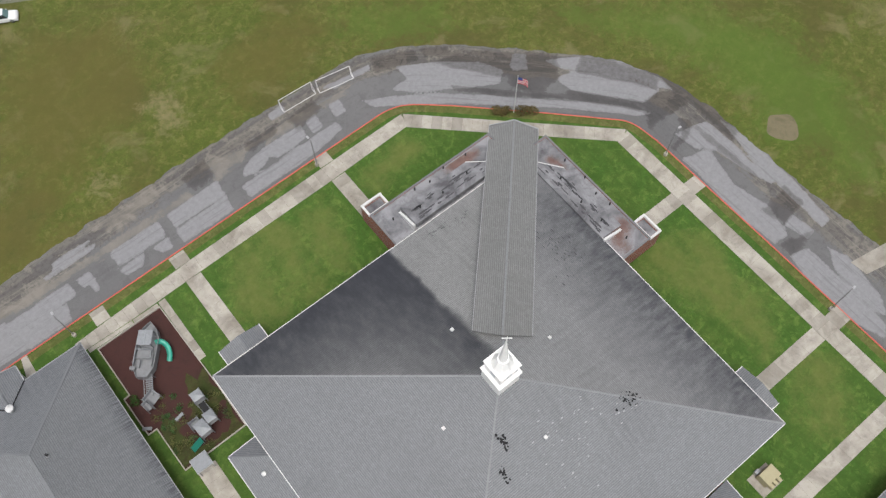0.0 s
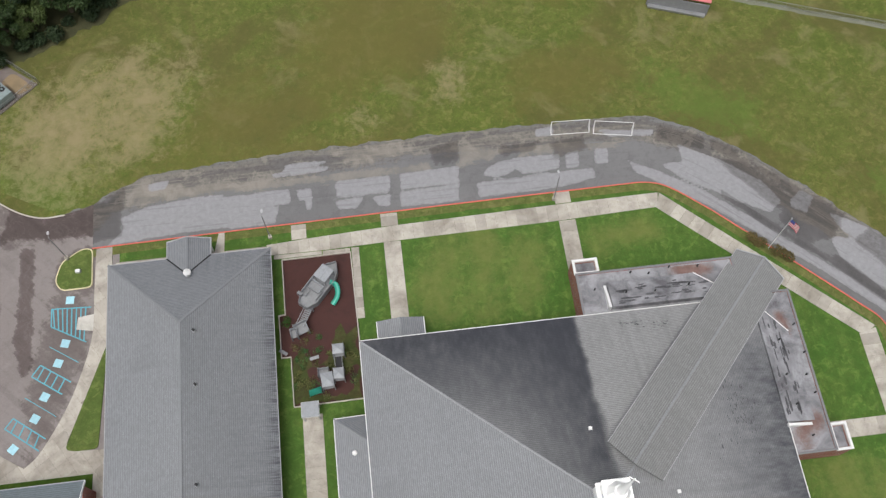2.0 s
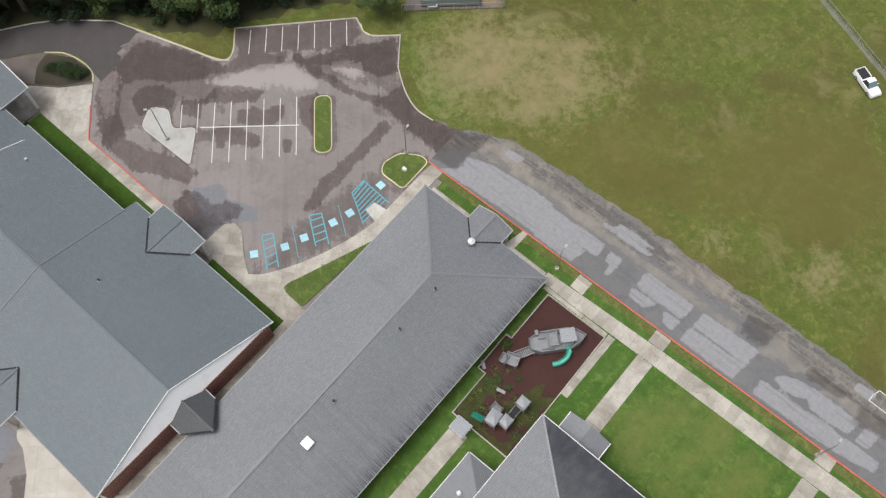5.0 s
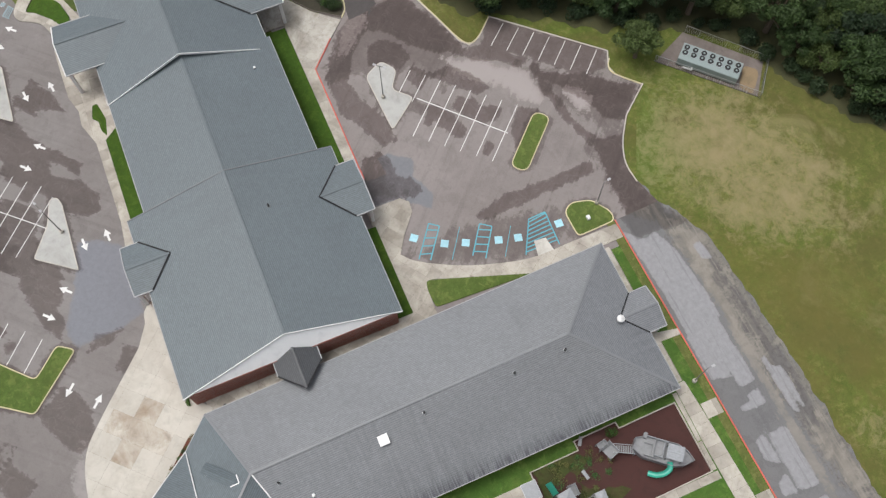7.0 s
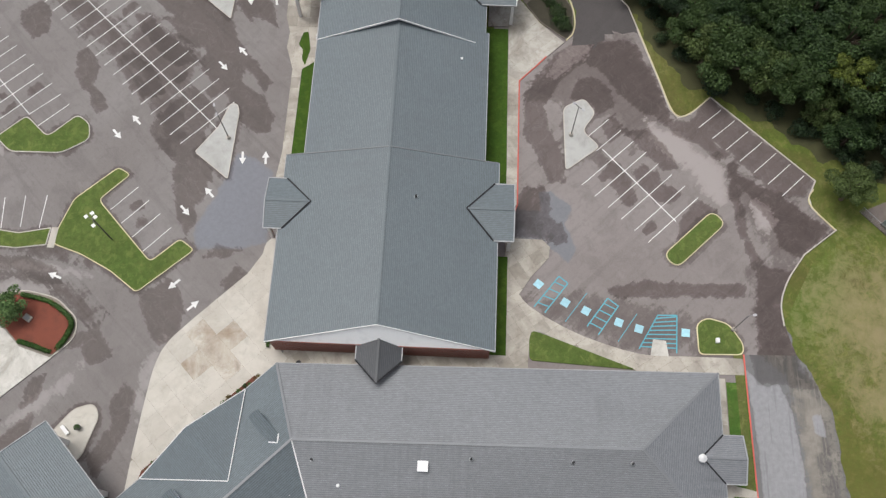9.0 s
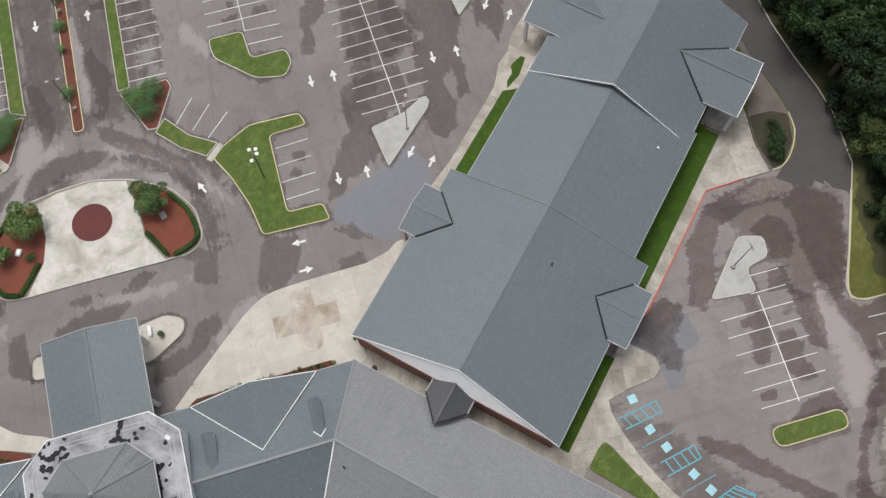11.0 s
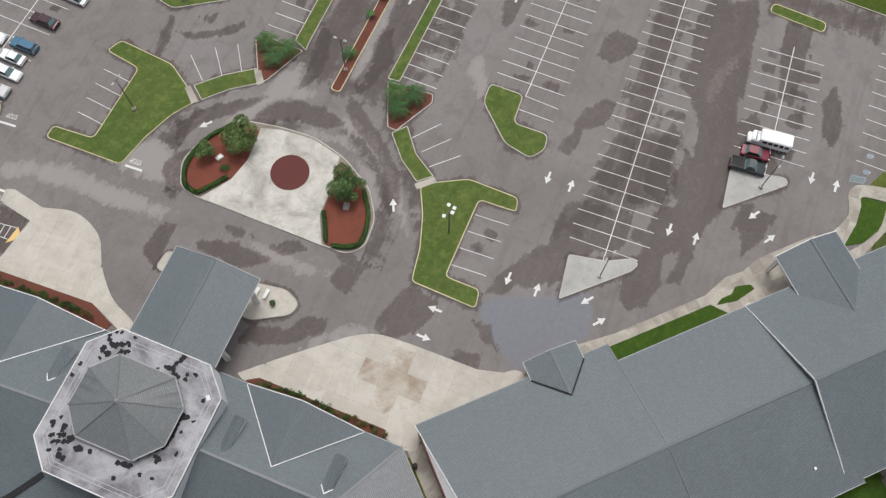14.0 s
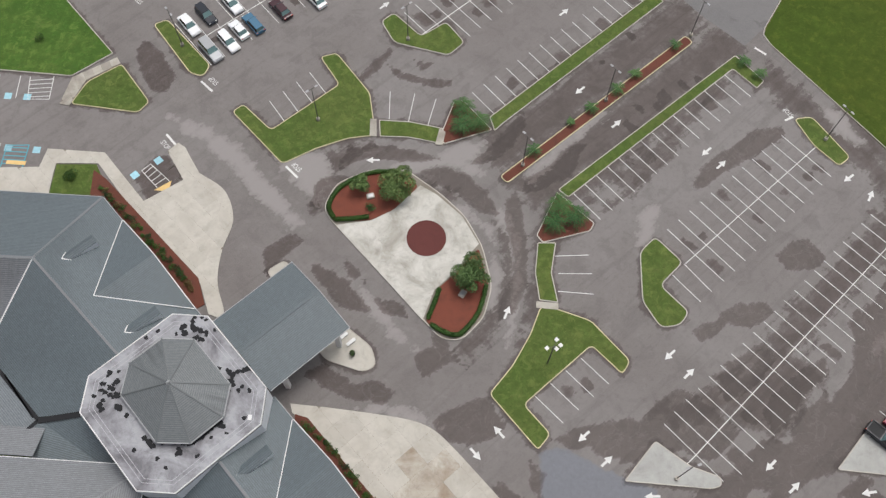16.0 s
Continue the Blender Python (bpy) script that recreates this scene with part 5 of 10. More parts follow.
DAMP_WEST_B = [
    [(-74.5, 51.6), (-75.5, 55.0), (-72.7, 57.0), (-68.9, 59.2), (-68.5, 57.1), (-71.2, 54.0)],
    [(-69.8, 48.6), (-69.0, 50.4), (-63.2, 53.1), (-62.0, 51.7), (-65.4, 48.9)],
    [(-67.9, 52.3), (-69.9, 54.0), (-66.3, 56.8), (-63.8, 58.1), (-62.9, 55.4)],
    [(-75.8, 47.5), (-77.9, 49.8), (-75.1, 51.2), (-73.0, 49.0)],
    [(-60.7, 59.2), (-63.7, 62.0), (-61.9, 64.9), (-59.6, 62.8), (-57.0, 59.8), (-55.7, 57.6)],
    [(-49.2, 48.3), (-50.8, 53.7), (-50.6, 58.7), (-50.8, 68.0), (-49.0, 67.6), (-48.6, 59.2), (-48.1, 52.5), (-48.2, 48.5)],
]
DAMP_WEST_C = [
    [(-68.1, 66.6), (-67.4, 70.0), (-65.2, 74.1), (-62.5, 77.0), (-59.9, 81.1), (-55.0, 75.9), (-57.0, 73.3), (-60.8, 72.2), (-64.8, 69.5)],
    [(-70.0, 66.7), (-70.4, 68.0), (-65.1, 68.0), (-58.4, 68.9), (-54.2, 70.5), (-53.8, 69.0), (-58.5, 67.5), (-64.7, 66.7)],
    [(-81.2, 36.1), (-82.3, 38.4), (-74.8, 39.7), (-70.2, 42.3), (-65.7, 42.3), (-65.8, 40.0), (-69.8, 38.2), (-73.4, 35.9)],
    [(-63.4, 34.6), (-64.9, 38.6), (-63.2, 40.0), (-60.2, 39.7), (-59.2, 41.6), (-56.1, 42.5), (-56.6, 38.7), (-56.5, 34.5)],
]
WET_WEST = [
    [(-64.9, 36.1), (-64.0, 38.1), (-60.3, 38.2), (-57.1, 39.8), (-57.3, 36.5), (-57.8, 34.2), (-61.5, 34.7)],
    [(-80.2, 35.6), (-85.2, 38.7), (-89.2, 42.7), (-93.0, 51.4), (-87.2, 56.1), (-77.6, 59.3), (-73.9, 53.5), (-77.3, 47.7), (-78.8, 40.8)],
    [(-54.5, 69.3), (-54.4, 75.8), (-49.9, 74.0), (-44.3, 72.7), (-45.9, 69.4), (-50.3, 68.7)],
    [(-47.1, 36.0), (-48.2, 46.0), (-45.9, 60.5), (-40.4, 60.3), (-40.6, 51.5), (-43.8, 41.5)],
    [(-71.6, 64.6), (-59.9, 81.4), (-53.5, 74.1), (-63.2, 67.5)],
]
PALE_WEST = [
    [(-83.9, 39.3), (-89.3, 42.1), (-92.9, 45.3), (-89.0, 45.9), (-85.8, 42.8)],
    [(-64.0, 70.0), (-64.3, 72.0), (-60.9, 72.9), (-58.6, 71.9), (-59.7, 70.3)],
    [(-76.8, 54.7), (-74.5, 59.7), (-69.6, 66.0), (-63.3, 65.8), (-64.4, 63.4), (-70.0, 59.1), (-73.8, 55.2)],
]
PATCH_WEST = [
    [(-64.0, 38.3), (-64.3, 40.1), (-61.8, 43.2), (-59.1, 42.1), (-55.4, 43.7), (-52.9, 42.6), (-55.5, 39.8), (-59.6, 38.6)],
    [(-61.2, 34.4), (-60.9, 39.1), (-56.3, 39.5), (-56.5, 34.5)],
]
SILT_A = [
    [(-20.1, 75.1), (-10.6, 75.0), (0.5, 75.0), (9.9, 75.3), (9.9, 74.2), (-20.0, 73.7)],
    [(14.7, 77.2), (19.5, 77.0), (21.2, 75.8), (19.4, 74.5), (14.7, 74.6)],
    [(24.3, 76.5), (35.4, 76.3), (40.0, 74.8), (36.8, 74.8), (24.2, 74.9)],
    [(-4.4, 78.4), (6.0, 78.9), (8.4, 77.5), (-2.8, 76.8)],
    [(-36.0, 73.6), (-34.4, 76.5), (-27.6, 75.6), (-19.6, 75.4), (-19.7, 73.8), (-27.5, 73.6)],
]
HOLLOWS_A = [
    [(10.4, 77.9), (14.8, 78.8), (14.9, 75.2), (10.9, 74.8)],
    [(21.1, 77.1), (27.5, 77.1), (26.2, 75.4), (21.2, 75.1)],
    [(53.6, 71.0), (58.2, 70.1), (63.5, 63.3), (63.3, 60.0), (60.6, 61.6)],
    [(-42.4, 68.5), (-38.6, 72.4), (-36.5, 71.1), (-36.4, 68.2), (-41.7, 67.2)],
    [(58.5, 70.5), (66.0, 63.6), (69.5, 60.0), (67.0, 57.6), (64.5, 58.5), (63.5, 63.3)],
]
SLABS_A = [
    [(-20.6, 73.0), (-11.6, 73.3), (-11.3, 70.7), (-20.6, 70.8)],
    [(-20.6, 70.1), (-13.2, 70.4), (-13.8, 67.7), (-20.6, 67.5)],
    [(-9.3, 73.1), (-8.2, 73.1), (-8.2, 69.4), (-9.0, 69.4)],
    [(-4.5, 73.7), (3.8, 73.8), (3.4, 70.9), (-4.4, 71.0)],
    [(-4.9, 70.6), (-0.5, 70.5), (-1.6, 68.8), (-3.7, 68.9)],
    [(0.7, 70.6), (3.7, 70.5), (3.4, 68.5), (1.8, 68.8)],
    [(5.4, 73.9), (14.4, 74.1), (14.3, 71.3), (5.2, 71.0)],
    [(5.1, 70.8), (14.1, 71.1), (13.9, 68.3), (4.9, 68.2)],
]
SLABS_B = [
    [(17.8, 72.1), (18.7, 73.2), (20.6, 74.1), (23.4, 74.5), (26.5, 74.6), (30.1, 74.4), (29.8, 72.0), (27.1, 71.7), (24.0, 71.7), (23.2, 72.6), (21.8, 71.8), (19.9, 71.6)],
    [(16.8, 70.9), (27.1, 71.2), (34.9, 71.5), (35.0, 69.7), (28.5, 68.7), (16.9, 68.4)],
    [(31.2, 74.5), (33.2, 74.7), (32.8, 71.9), (30.9, 71.8)],
    [(35.7, 74.7), (37.8, 74.6), (37.5, 72.1), (35.5, 72.1)],
]
SLABS_C = [
    [(-36.7, 71.3), (-32.5, 72.8), (-25.7, 73.5), (-21.4, 73.6), (-21.2, 68.2), (-28.4, 68.1), (-35.6, 68.2)],
]
SLABS_D = [
    [(-13.9, 76.3), (-5.1, 76.6), (-5.7, 75.7), (-13.8, 75.5)],
    [(27.2, 79.3), (30.0, 79.6), (29.9, 77.9), (27.1, 78.1)],
    [(37.1, 78.0), (45.8, 77.2), (45.3, 76.1), (38.6, 76.6)],
    [(63.4, 62.5), (65.5, 63.8), (67.0, 62.5), (65.2, 59.9), (63.1, 61.2)],
    [(-32.4, 76.4), (-29.3, 77.1), (-30.2, 75.6), (-32.0, 75.4)],
    [(71.4, 55.4), (73.6, 56.0), (78.0, 49.0), (75.6, 48.2)],
]
HOLLOWS_B = [
    [(67.4, 53.3), (71.6, 48.1), (75.6, 43.4), (77.6, 43.0), (77.1, 41.8), (75.1, 42.3), (71.0, 47.5), (66.4, 52.2)],
    [(72.3, 39.6), (73.9, 41.0), (78.0, 40.9), (79.9, 41.2), (78.1, 39.6), (75.2, 39.6), (72.8, 39.0)],
    [(72.4, 34.6), (75.7, 35.2), (77.2, 38.0), (79.2, 36.4), (76.6, 34.5), (72.9, 33.9)],
    [(78.6, 35.4), (78.9, 32.1), (79.6, 24.1), (79.3, 22.4), (78.7, 23.2), (78.1, 31.9)],
    [(76.5, 55.3), (76.7, 52.2), (73.9, 53.1)],
]
def strip(w, a, b):
    a, b = Vector(a), Vector(b)
    s = (b - a).orthogonal().normalized() * w / 2
    return [tuple(a + s), tuple(b + s), tuple(b - s), tuple(a - s)]


SH_IN = [tuple(Vector(q) + (Vector(c) - Vector(q)).normalized() * 5.2) for q, c in zip(OUTER, [(-40, 66)] * 3 + [(-20, 55)] * 4 + [(20, 50)] * 4 + [(40, 40)] * 4 + [(50, 20)] * 3 + [(58, 0), (58, -60)])]
SLABS_BEND_A = [
    [(40.5, 72.1), (45.3, 69.4), (51.6, 65.0), (56.7, 60.4), (59.2, 57.8), (65.8, 51.6), (72.1, 45.2), (74.7, 41.4), (72.8, 42.1), (68.0, 47.4), (60.2, 54.8), (51.4, 62.5), (45.6, 66.9), (41.2, 70.0)],
    [(48.8, 74.0), (55.3, 70.2), (60.2, 66.0), (62.0, 62.4), (59.9, 60.7), (55.4, 63.2), (48.6, 67.7), (45.3, 70.8), (48.7, 70.9)],
    [(67.6, 55.6), (70.3, 55.2), (75.1, 50.9), (78.0, 46.0), (79.0, 43.5), (75.3, 43.4), (71.9, 47.6), (67.9, 52.5)],
    [(68.0, 60.2), (76.2, 54.8), (78.7, 50.7), (80.9, 45.1), (80.6, 42.2), (79.0, 44.5), (76.3, 49.5), (70.0, 56.2)],
]
SLABS_BEND_B = [
    [(75.0, 36.1), (80.6, 34.8), (80.7, 30.0), (80.4, 25.0), (81.5, 20.6), (79.8, 20.5), (78.6, 24.6), (77.9, 29.8), (75.5, 32.3)],
    [(72.4, 32.3), (77.2, 31.0), (75.4, 23.9), (76.8, 18.3), (75.3, 13.2), (72.6, 13.2), (72.0, 19.6), (72.5, 27.6)],
    [(82.4, 33.5), (83.4, 30.2), (83.4, 24.3), (83.0, 18.2), (82.1, 10.8), (80.2, 10.8), (80.5, 17.6), (81.0, 25.6)],
    [(78.4, 15.2), (78.9, 11.1), (77.0, 10.8), (76.1, 14.6)],
    [(73.0, 10.7), (76.0, 9.9), (76.0, 2.4), (75.4, -4.9), (73.5, -6.5), (72.0, -0.9), (71.9, 6.3)],
    [(78.3, 8.1), (79.4, 5.1), (78.0, -2.3), (76.3, -4.2), (75.8, -0.8), (76.1, 4.7)],
]
HOLLOWS_BEND = [
    [(63.1, 63.3), (67.2, 62.8), (70.9, 59.0), (67.7, 55.5), (63.8, 54.8), (60.7, 59.5)],
    [(74.8, 43.1), (78.1, 43.6), (82.3, 41.1), (80.9, 38.5), (76.2, 39.2), (73.4, 40.1)],
    [(53.6, 65.2), (60.1, 58.8), (70.1, 49.6), (74.9, 42.6), (73.4, 42.7), (68.6, 49.3), (59.3, 57.9), (53.0, 64.5)],
    [(75.5, 18.3), (81.4, 19.0), (81.1, 15.2), (76.3, 14.6)],
    [(72.9, 13.1), (78.8, 11.2), (75.1, 10.2), (73.1, 10.6)],
    [(54.0, 74.6), (57.9, 72.0), (57.4, 70.0), (53.7, 72.7)],
    [(74.9, 56.1), (77.6, 54.2), (77.6, 52.2), (74.7, 54.5)],
]
SLABS_WEST = [[(-38.7, 66.8), (-36.2, 69.0), (-36.4, 71.3), (-32.7, 72.5), (-28.4, 73.0), (-23.1, 73.0), (-17.8, 73.0), (-11.6, 72.3), (-12.2, 70.8), (-19.0, 70.2), (-14.1, 69.3), (-15.2, 68.2), (-22.0, 67.8), (-28.9, 67.7)], [(-10.4, 73.0), (-8.7, 72.8), (-8.7, 71.3), (-10.0, 71.1)], [(-4.8, 73.2), (0.7, 73.2), (3.8, 73.4), (3.8, 71.7), (-4.1, 71.0)], [(-4.8, 70.0), (-1.3, 70.0), (-1.6, 68.9), (-4.2, 68.9)], [(-12.1, 77.7), (-5.5, 77.7), (-5.4, 77.0), (-12.3, 76.1)], [(-32.7, 76.4), (-30.4, 77.0), (-30.0, 76.2), (-32.3, 75.4)]]
HOLLOWS_FAR = [strip(2.6, (29.3, 75.4), (34.8, 76.0)), strip(2.6, (46.0, 76.6), (53.0, 73.6)), strip(3.4, (72.5, 55.5), (80.0, 45.0)), strip(2.4, (81.7, 48.5), (82.1, 30.0))]
MOUTH = [(-53.8, 69.8), (-53.0, 75.1), (-47.3, 73.4), (-43.0, 73.4), (-36.1, 76.4), (-36.2, 73.1), (-36.9, 69.3), (-41.7, 68.6), (-46.8, 69.0)]
HOLLOWS = [MOUTH] + HOLLOWS_A + HOLLOWS_B + HOLLOWS_BEND + HOLLOWS_FAR
# damp left where cars stand, stall by stall
rnd = random.Random(51)
STALLS, FAINT = [], []
for (ax, ay), (bx, by), count, reach, chance in (((-75.5, -14.2), (-107.0, -48.2), 19, 5.2, 0.4), ((-75.5, -42.0), (-95.0, -61.4), 11, 5.0, 0.42), ((-103.5, -16.4), (-117.0, -31.5), 7, 5.0, 0.8), ((-33.0, -80.4), (-48.0, -95.6), 8, 5.0, 0.5),
                                                 ((4.0, -76.4), (-14.6, -94.0), 10, 5.0, 0.5), ((-57.3, -51.2), (-81.9, -75.1), 14, 5.4, 0.75), ((-45.2, -64.2), (-70.3, -88.2), 14, 5.4, 0.6), ((-52.1, -19.0), (-58.4, -24.9), 3, 4.6, 0.5),
                                                 ((-71.6, 47.9), (-60.2, 58.4), 6, 5.0, 0.45)):
    a, d = Vector((ax, ay)), Vector((bx - ax, by - ay)) / count
    p = Vector((-d.y, d.x)).normalized()
    for k in range(count):
        for side in (-1, 1):
            if rnd.random() < chance:
                u0, u1 = rnd.choice(((0.02, 0.45), (0.1, 0.9), (0.55, 0.98), (0.05, 0.6))), rnd.uniform(-0.12, 0.12)
                r0 = rnd.uniform(0.05, 0.55) * reach
                r1 = min(reach, r0 + rnd.uniform(0.18, 0.6) * reach)
                q = [a + d * (k + u + w) + p * side * r for u, r, w in ((u0[0], r0, 0), (u0[1], r0 + rnd.uniform(-0.5, 0.5), 0), (u0[1], r1, u1), (u0[0], r1 + rnd.uniform(-0.6, 0.6), u1))]
                (STALLS if rnd.random() < 0.55 else FAINT).append([tuple(w) for w in q])
AVENUE = [strip(6.4, (-49.6, -50.0), (-84.0, -82.4)), strip(6.4, (-45.0, -57.0), (-78.0, -88.0)), strip(4.5, (-88.0, -76.0), (-132.0, -29.0)), strip(3.2, (-56.8, -50.6), (-82.0, -74.6))]
DAMP_LANES = [
    [(13.7, -75.2), (10.5, -73.0), (7.4, -68.6), (7.9, -65.5), (10.5, -65.4), (12.8, -68.5), (14.6, -73.2)],
    [(7.6, -53.1), (5.9, -53.5), (1.9, -49.9), (6.9, -45.2), (9.8, -49.1)],
    [(-106.5, -39.1), (-113.0, -43.5), (-116.9, -41.9), (-113.1, -36.3), (-107.7, -30.6), (-102.4, -25.0), (-97.7, -18.5), (-93.0, -15.3), (-86.0, -11.3), (-82.0, -9.1), (-79.7, -10.0), (-85.3, -13.6), (-91.6, -19.0), (-96.6, -25.3), (-96.9, -28.5), (-102.0, -34.1)],
    [(-70.7, -17.8), (-74.6, -20.1), (-79.9, -15.8), (-75.9, -11.6), (-69.8, -14.2)],
    [(-118.4, -36.5), (-122.1, -33.7), (-115.9, -27.1), (-111.1, -22.5), (-110.1, -25.1), (-114.7, -31.0)],
    [(-116.1, -21.5), (-119.8, -23.2), (-116.8, -16.8), (-113.4, -14.0), (-112.9, -16.3)],
]
DAMP_CIRCLE = [
    [(-11.3, -38.8), (-15.4, -41.3), (-17.1, -40.3), (-13.9, -36.8), (-12.7, -34.2)],
    [(-34.9, -23.7), (-38.6, -25.6), (-40.9, -23.8), (-36.7, -20.7)],
    [(-18.0, -37.5), (-24.6, -34.4), (-28.6, -29.7), (-24.6, -29.9), (-19.7, -34.7)],
    [(-36.9, -54.6), (-41.3, -52.9), (-44.7, -49.5), (-46.1, -46.6), (-43.1, -46.9), (-39.6, -50.0), (-36.4, -51.2), (-34.2, -53.3)],
    [(-48.7, -50.8), (-49.8, -46.2), (-50.7, -40.1), (-50.5, -35.6), (-48.9, -31.4), (-46.6, -29.5), (-46.8, -32.9), (-48.4, -36.6), (-48.4, -40.8), (-47.3, -45.3), (-46.8, -48.9)],
    [(-49.2, -66.3), (-49.7, -63.0), (-48.1, -59.1), (-44.6, -55.8), (-41.2, -55.3), (-44.0, -58.1), (-46.6, -61.2)],
    [(-57.1, -59.7), (-59.4, -60.0), (-57.4, -55.4), (-52.9, -51.7), (-49.3, -50.4), (-50.4, -53.5), (-53.9, -55.9)],
    [(-22.2, -56.9), (-26.3, -57.6), (-32.1, -57.1), (-36.9, -56.0), (-33.3, -55.1), (-28.6, -55.0), (-24.9, -54.9), (-21.3, -53.0)],
]
# pale dried streaks, and wet sheen along the drive painted as pale areas
PALE_C = [
    [(2.5, -59.0), (-4.6, -56.5), (-12.7, -48.1), (-17.1, -43.1), (-14.5, -42.8), (-8.4, -48.4), (-1.3, -54.7)],
    [(-8.9, -58.3), (-17.8, -55.7), (-21.3, -50.5), (-17.9, -47.8), (-13.5, -51.0)],
    [(-24.6, -35.3), (-31.0, -29.5), (-35.7, -24.5), (-32.5, -25.2), (-27.0, -30.7)],
    [(-27.5, -15.6), (-35.3, -15.9), (-39.9, -14.0), (-35.3, -14.3)],
    [(7.0, -60.8), (-0.1, -59.4), (-2.9, -56.6), (3.3, -57.5)],
    [(-53.1, -58.0), (-56.2, -58.3), (-53.5, -55.2), (-50.1, -53.7), (-50.4, -55.5)],
    [(-38.7, -48.6), (-41.3, -47.7), (-45.2, -43.9), (-46.1, -41.5), (-43.8, -44.1), (-39.3, -46.9)],
    [(-45.3, -40.3), (-47.2, -37.1), (-46.0, -31.7), (-44.2, -31.3), (-45.2, -35.8)],
    [(-40.1, -58.9), (-43.6, -59.4), (-42.4, -55.4), (-39.5, -55.1), (-36.5, -55.4), (-36.2, -56.8)],
]
LOT_DAMP = DAMP_CIRCLE + DAMP_LANES + DAMP_EAST_A + DAMP_EAST_B + DAMP_EAST_C + DAMP_EAST_D + DAMP_EAST_E + DAMP_FRONT_A + DAMP_FRONT_B
ROAD_SLABS = SLABS_A + SLABS_B + SLABS_C + SLABS_D + SLABS_BEND_A + SLABS_BEND_B + SLABS_WEST
SHOULDER = SH_IN + OUTER[::-1]


def road_flow(x, y):
    """Metres along the ring road and across it."""
    best, along, across, run = np.full(x.shape, 1e9), np.zeros(x.shape), np.zeros(x.shape), 0.0
    for (x0, y0), (x1, y1) in zip(INNER, INNER[1:]):
        dx, dy = x1 - x0, y1 - y0
        size = math.hypot(dx, dy)
        t = np.clip(((x - x0) * dx + (y - y0) * dy) / (size * size), 0, 1)
        d = np.hypot(x - x0 - t * dx, y - y0 - t * dy)
        near = d < best
        best, along, across = np.where(near, d, best), np.where(near, run + t * size, along), np.where(near, d, across)
        run += size
    return along, across


lot_west = tar_sheet("car_park", LOT_W, 0.0, M_LOTW, "brown-grey asphalt car park with damp patches", "car park", {
    "stain": lambda x, y: (np.maximum(cover_of(x, y, DAMP_WEST_A + DAMP_WEST_B + DAMP_WEST_C + [MOUTH, [(-64.9, 36.1), (-64.0, 38.1), (-60.3, 38.2), (-57.1, 39.8), (-57.3, 36.5), (-57.8, 34.2), (-61.5, 34.7)], [(-96.3, 46.6), (-92.7, 48.3), (-87.0, 45.2), (-83.6, 41.1), (-79.0, 39.5), (-79.1, 36.8), (-83.2, 37.3), (-87.9, 40.2), (-90.6, 43.6)]], 1.3), cover_of(x, y, STALLS, 0.7)), np.maximum(cover_of(x, y, WET_WEST + [MOUTH], 2.5), cover_of(x, y, FAINT + KERB_RIMS, 0.7))),
    "mark": lambda x, y: (cover_of(x, y, PALE_WEST, 1.6), cover_of(x, y, PATCH_WEST, 0.9))}, 0.5)
lot_front = tar_sheet("car_park", LOT_F, -0.008, M_LOT, "wide brown-grey asphalt car park with damp patches", "car park", {
    "stain": lambda x, y: (np.maximum(cover_of(x, y, LOT_DAMP, 1.3), cover_of(x, y, STALLS, 0.7)), np.maximum(cover_of(x, y, WET_A + WET_B + WET_C + AVENUE, 2.2), cover_of(x, y, FAINT + KERB_RIMS, 0.7))),
    "mark": lambda x, y: (cover_of(x, y, PALE_A + PALE_B + PALE_C, 1.6), cover_of(x, y, PATCH_E, 1.2))})
tar_sheet("road", RING, -0.004, M_ROAD, "patched grey asphalt ring road with a muddy crumbling shoulder", "road", {
    "stain": lambda x, y: (cover_of(x, y, HOLLOWS, 0.9), cover_of(x, y, SILT_A, 1.2)),
    "mark": lambda x, y: (cover_of(x, y, ROAD_SLABS, 0.7), cover_of(x, y, [SHOULDER], 1.8)),
    "flow": road_flow}, 0.45)
tagged(prism("pavement", [(79.0, 4.4), (85.4, 3.2), (96, 1.4), (95.6, -1.2), (82.7, 0.9), (79.3, 1.7)], -0.3, 0.04, M_CONC), "weathered concrete pad and path beside the road", "pavement", kind="structure")
DRY_WIDE = [
    [(-58.8, 82.9), (-55.8, 90.2), (-51.2, 96.5), (-43.7, 99.2), (-33.8, 101.6), (-27.0, 100.1), (-26.0, 91.1), (-27.8, 84.7), (-36.8, 78.9), (-43.9, 76.2), (-51.5, 77.4)],
]
DRY_SPOTS = [
    [(-40.9, 96.3), (-38.0, 99.5), (-34.2, 100.6), (-34.6, 97.2), (-37.7, 95.3)],
    [(-39.8, 79.4), (-37.8, 83.9), (-35.1, 87.7), (-31.4, 88.0), (-31.6, 84.7), (-35.3, 80.9)],
    [(-49.5, 88.0), (-46.0, 91.4), (-42.6, 89.6), (-45.8, 86.6)],
]
DRY_FAINT = [
    [(12.6, 93.0), (15.1, 94.4), (17.5, 91.3), (17.7, 86.3), (13.9, 84.6), (11.5, 87.6)],
    [(-3.1, 84.5), (0.6, 86.2), (3.9, 83.6), (0.2, 82.0)],
]
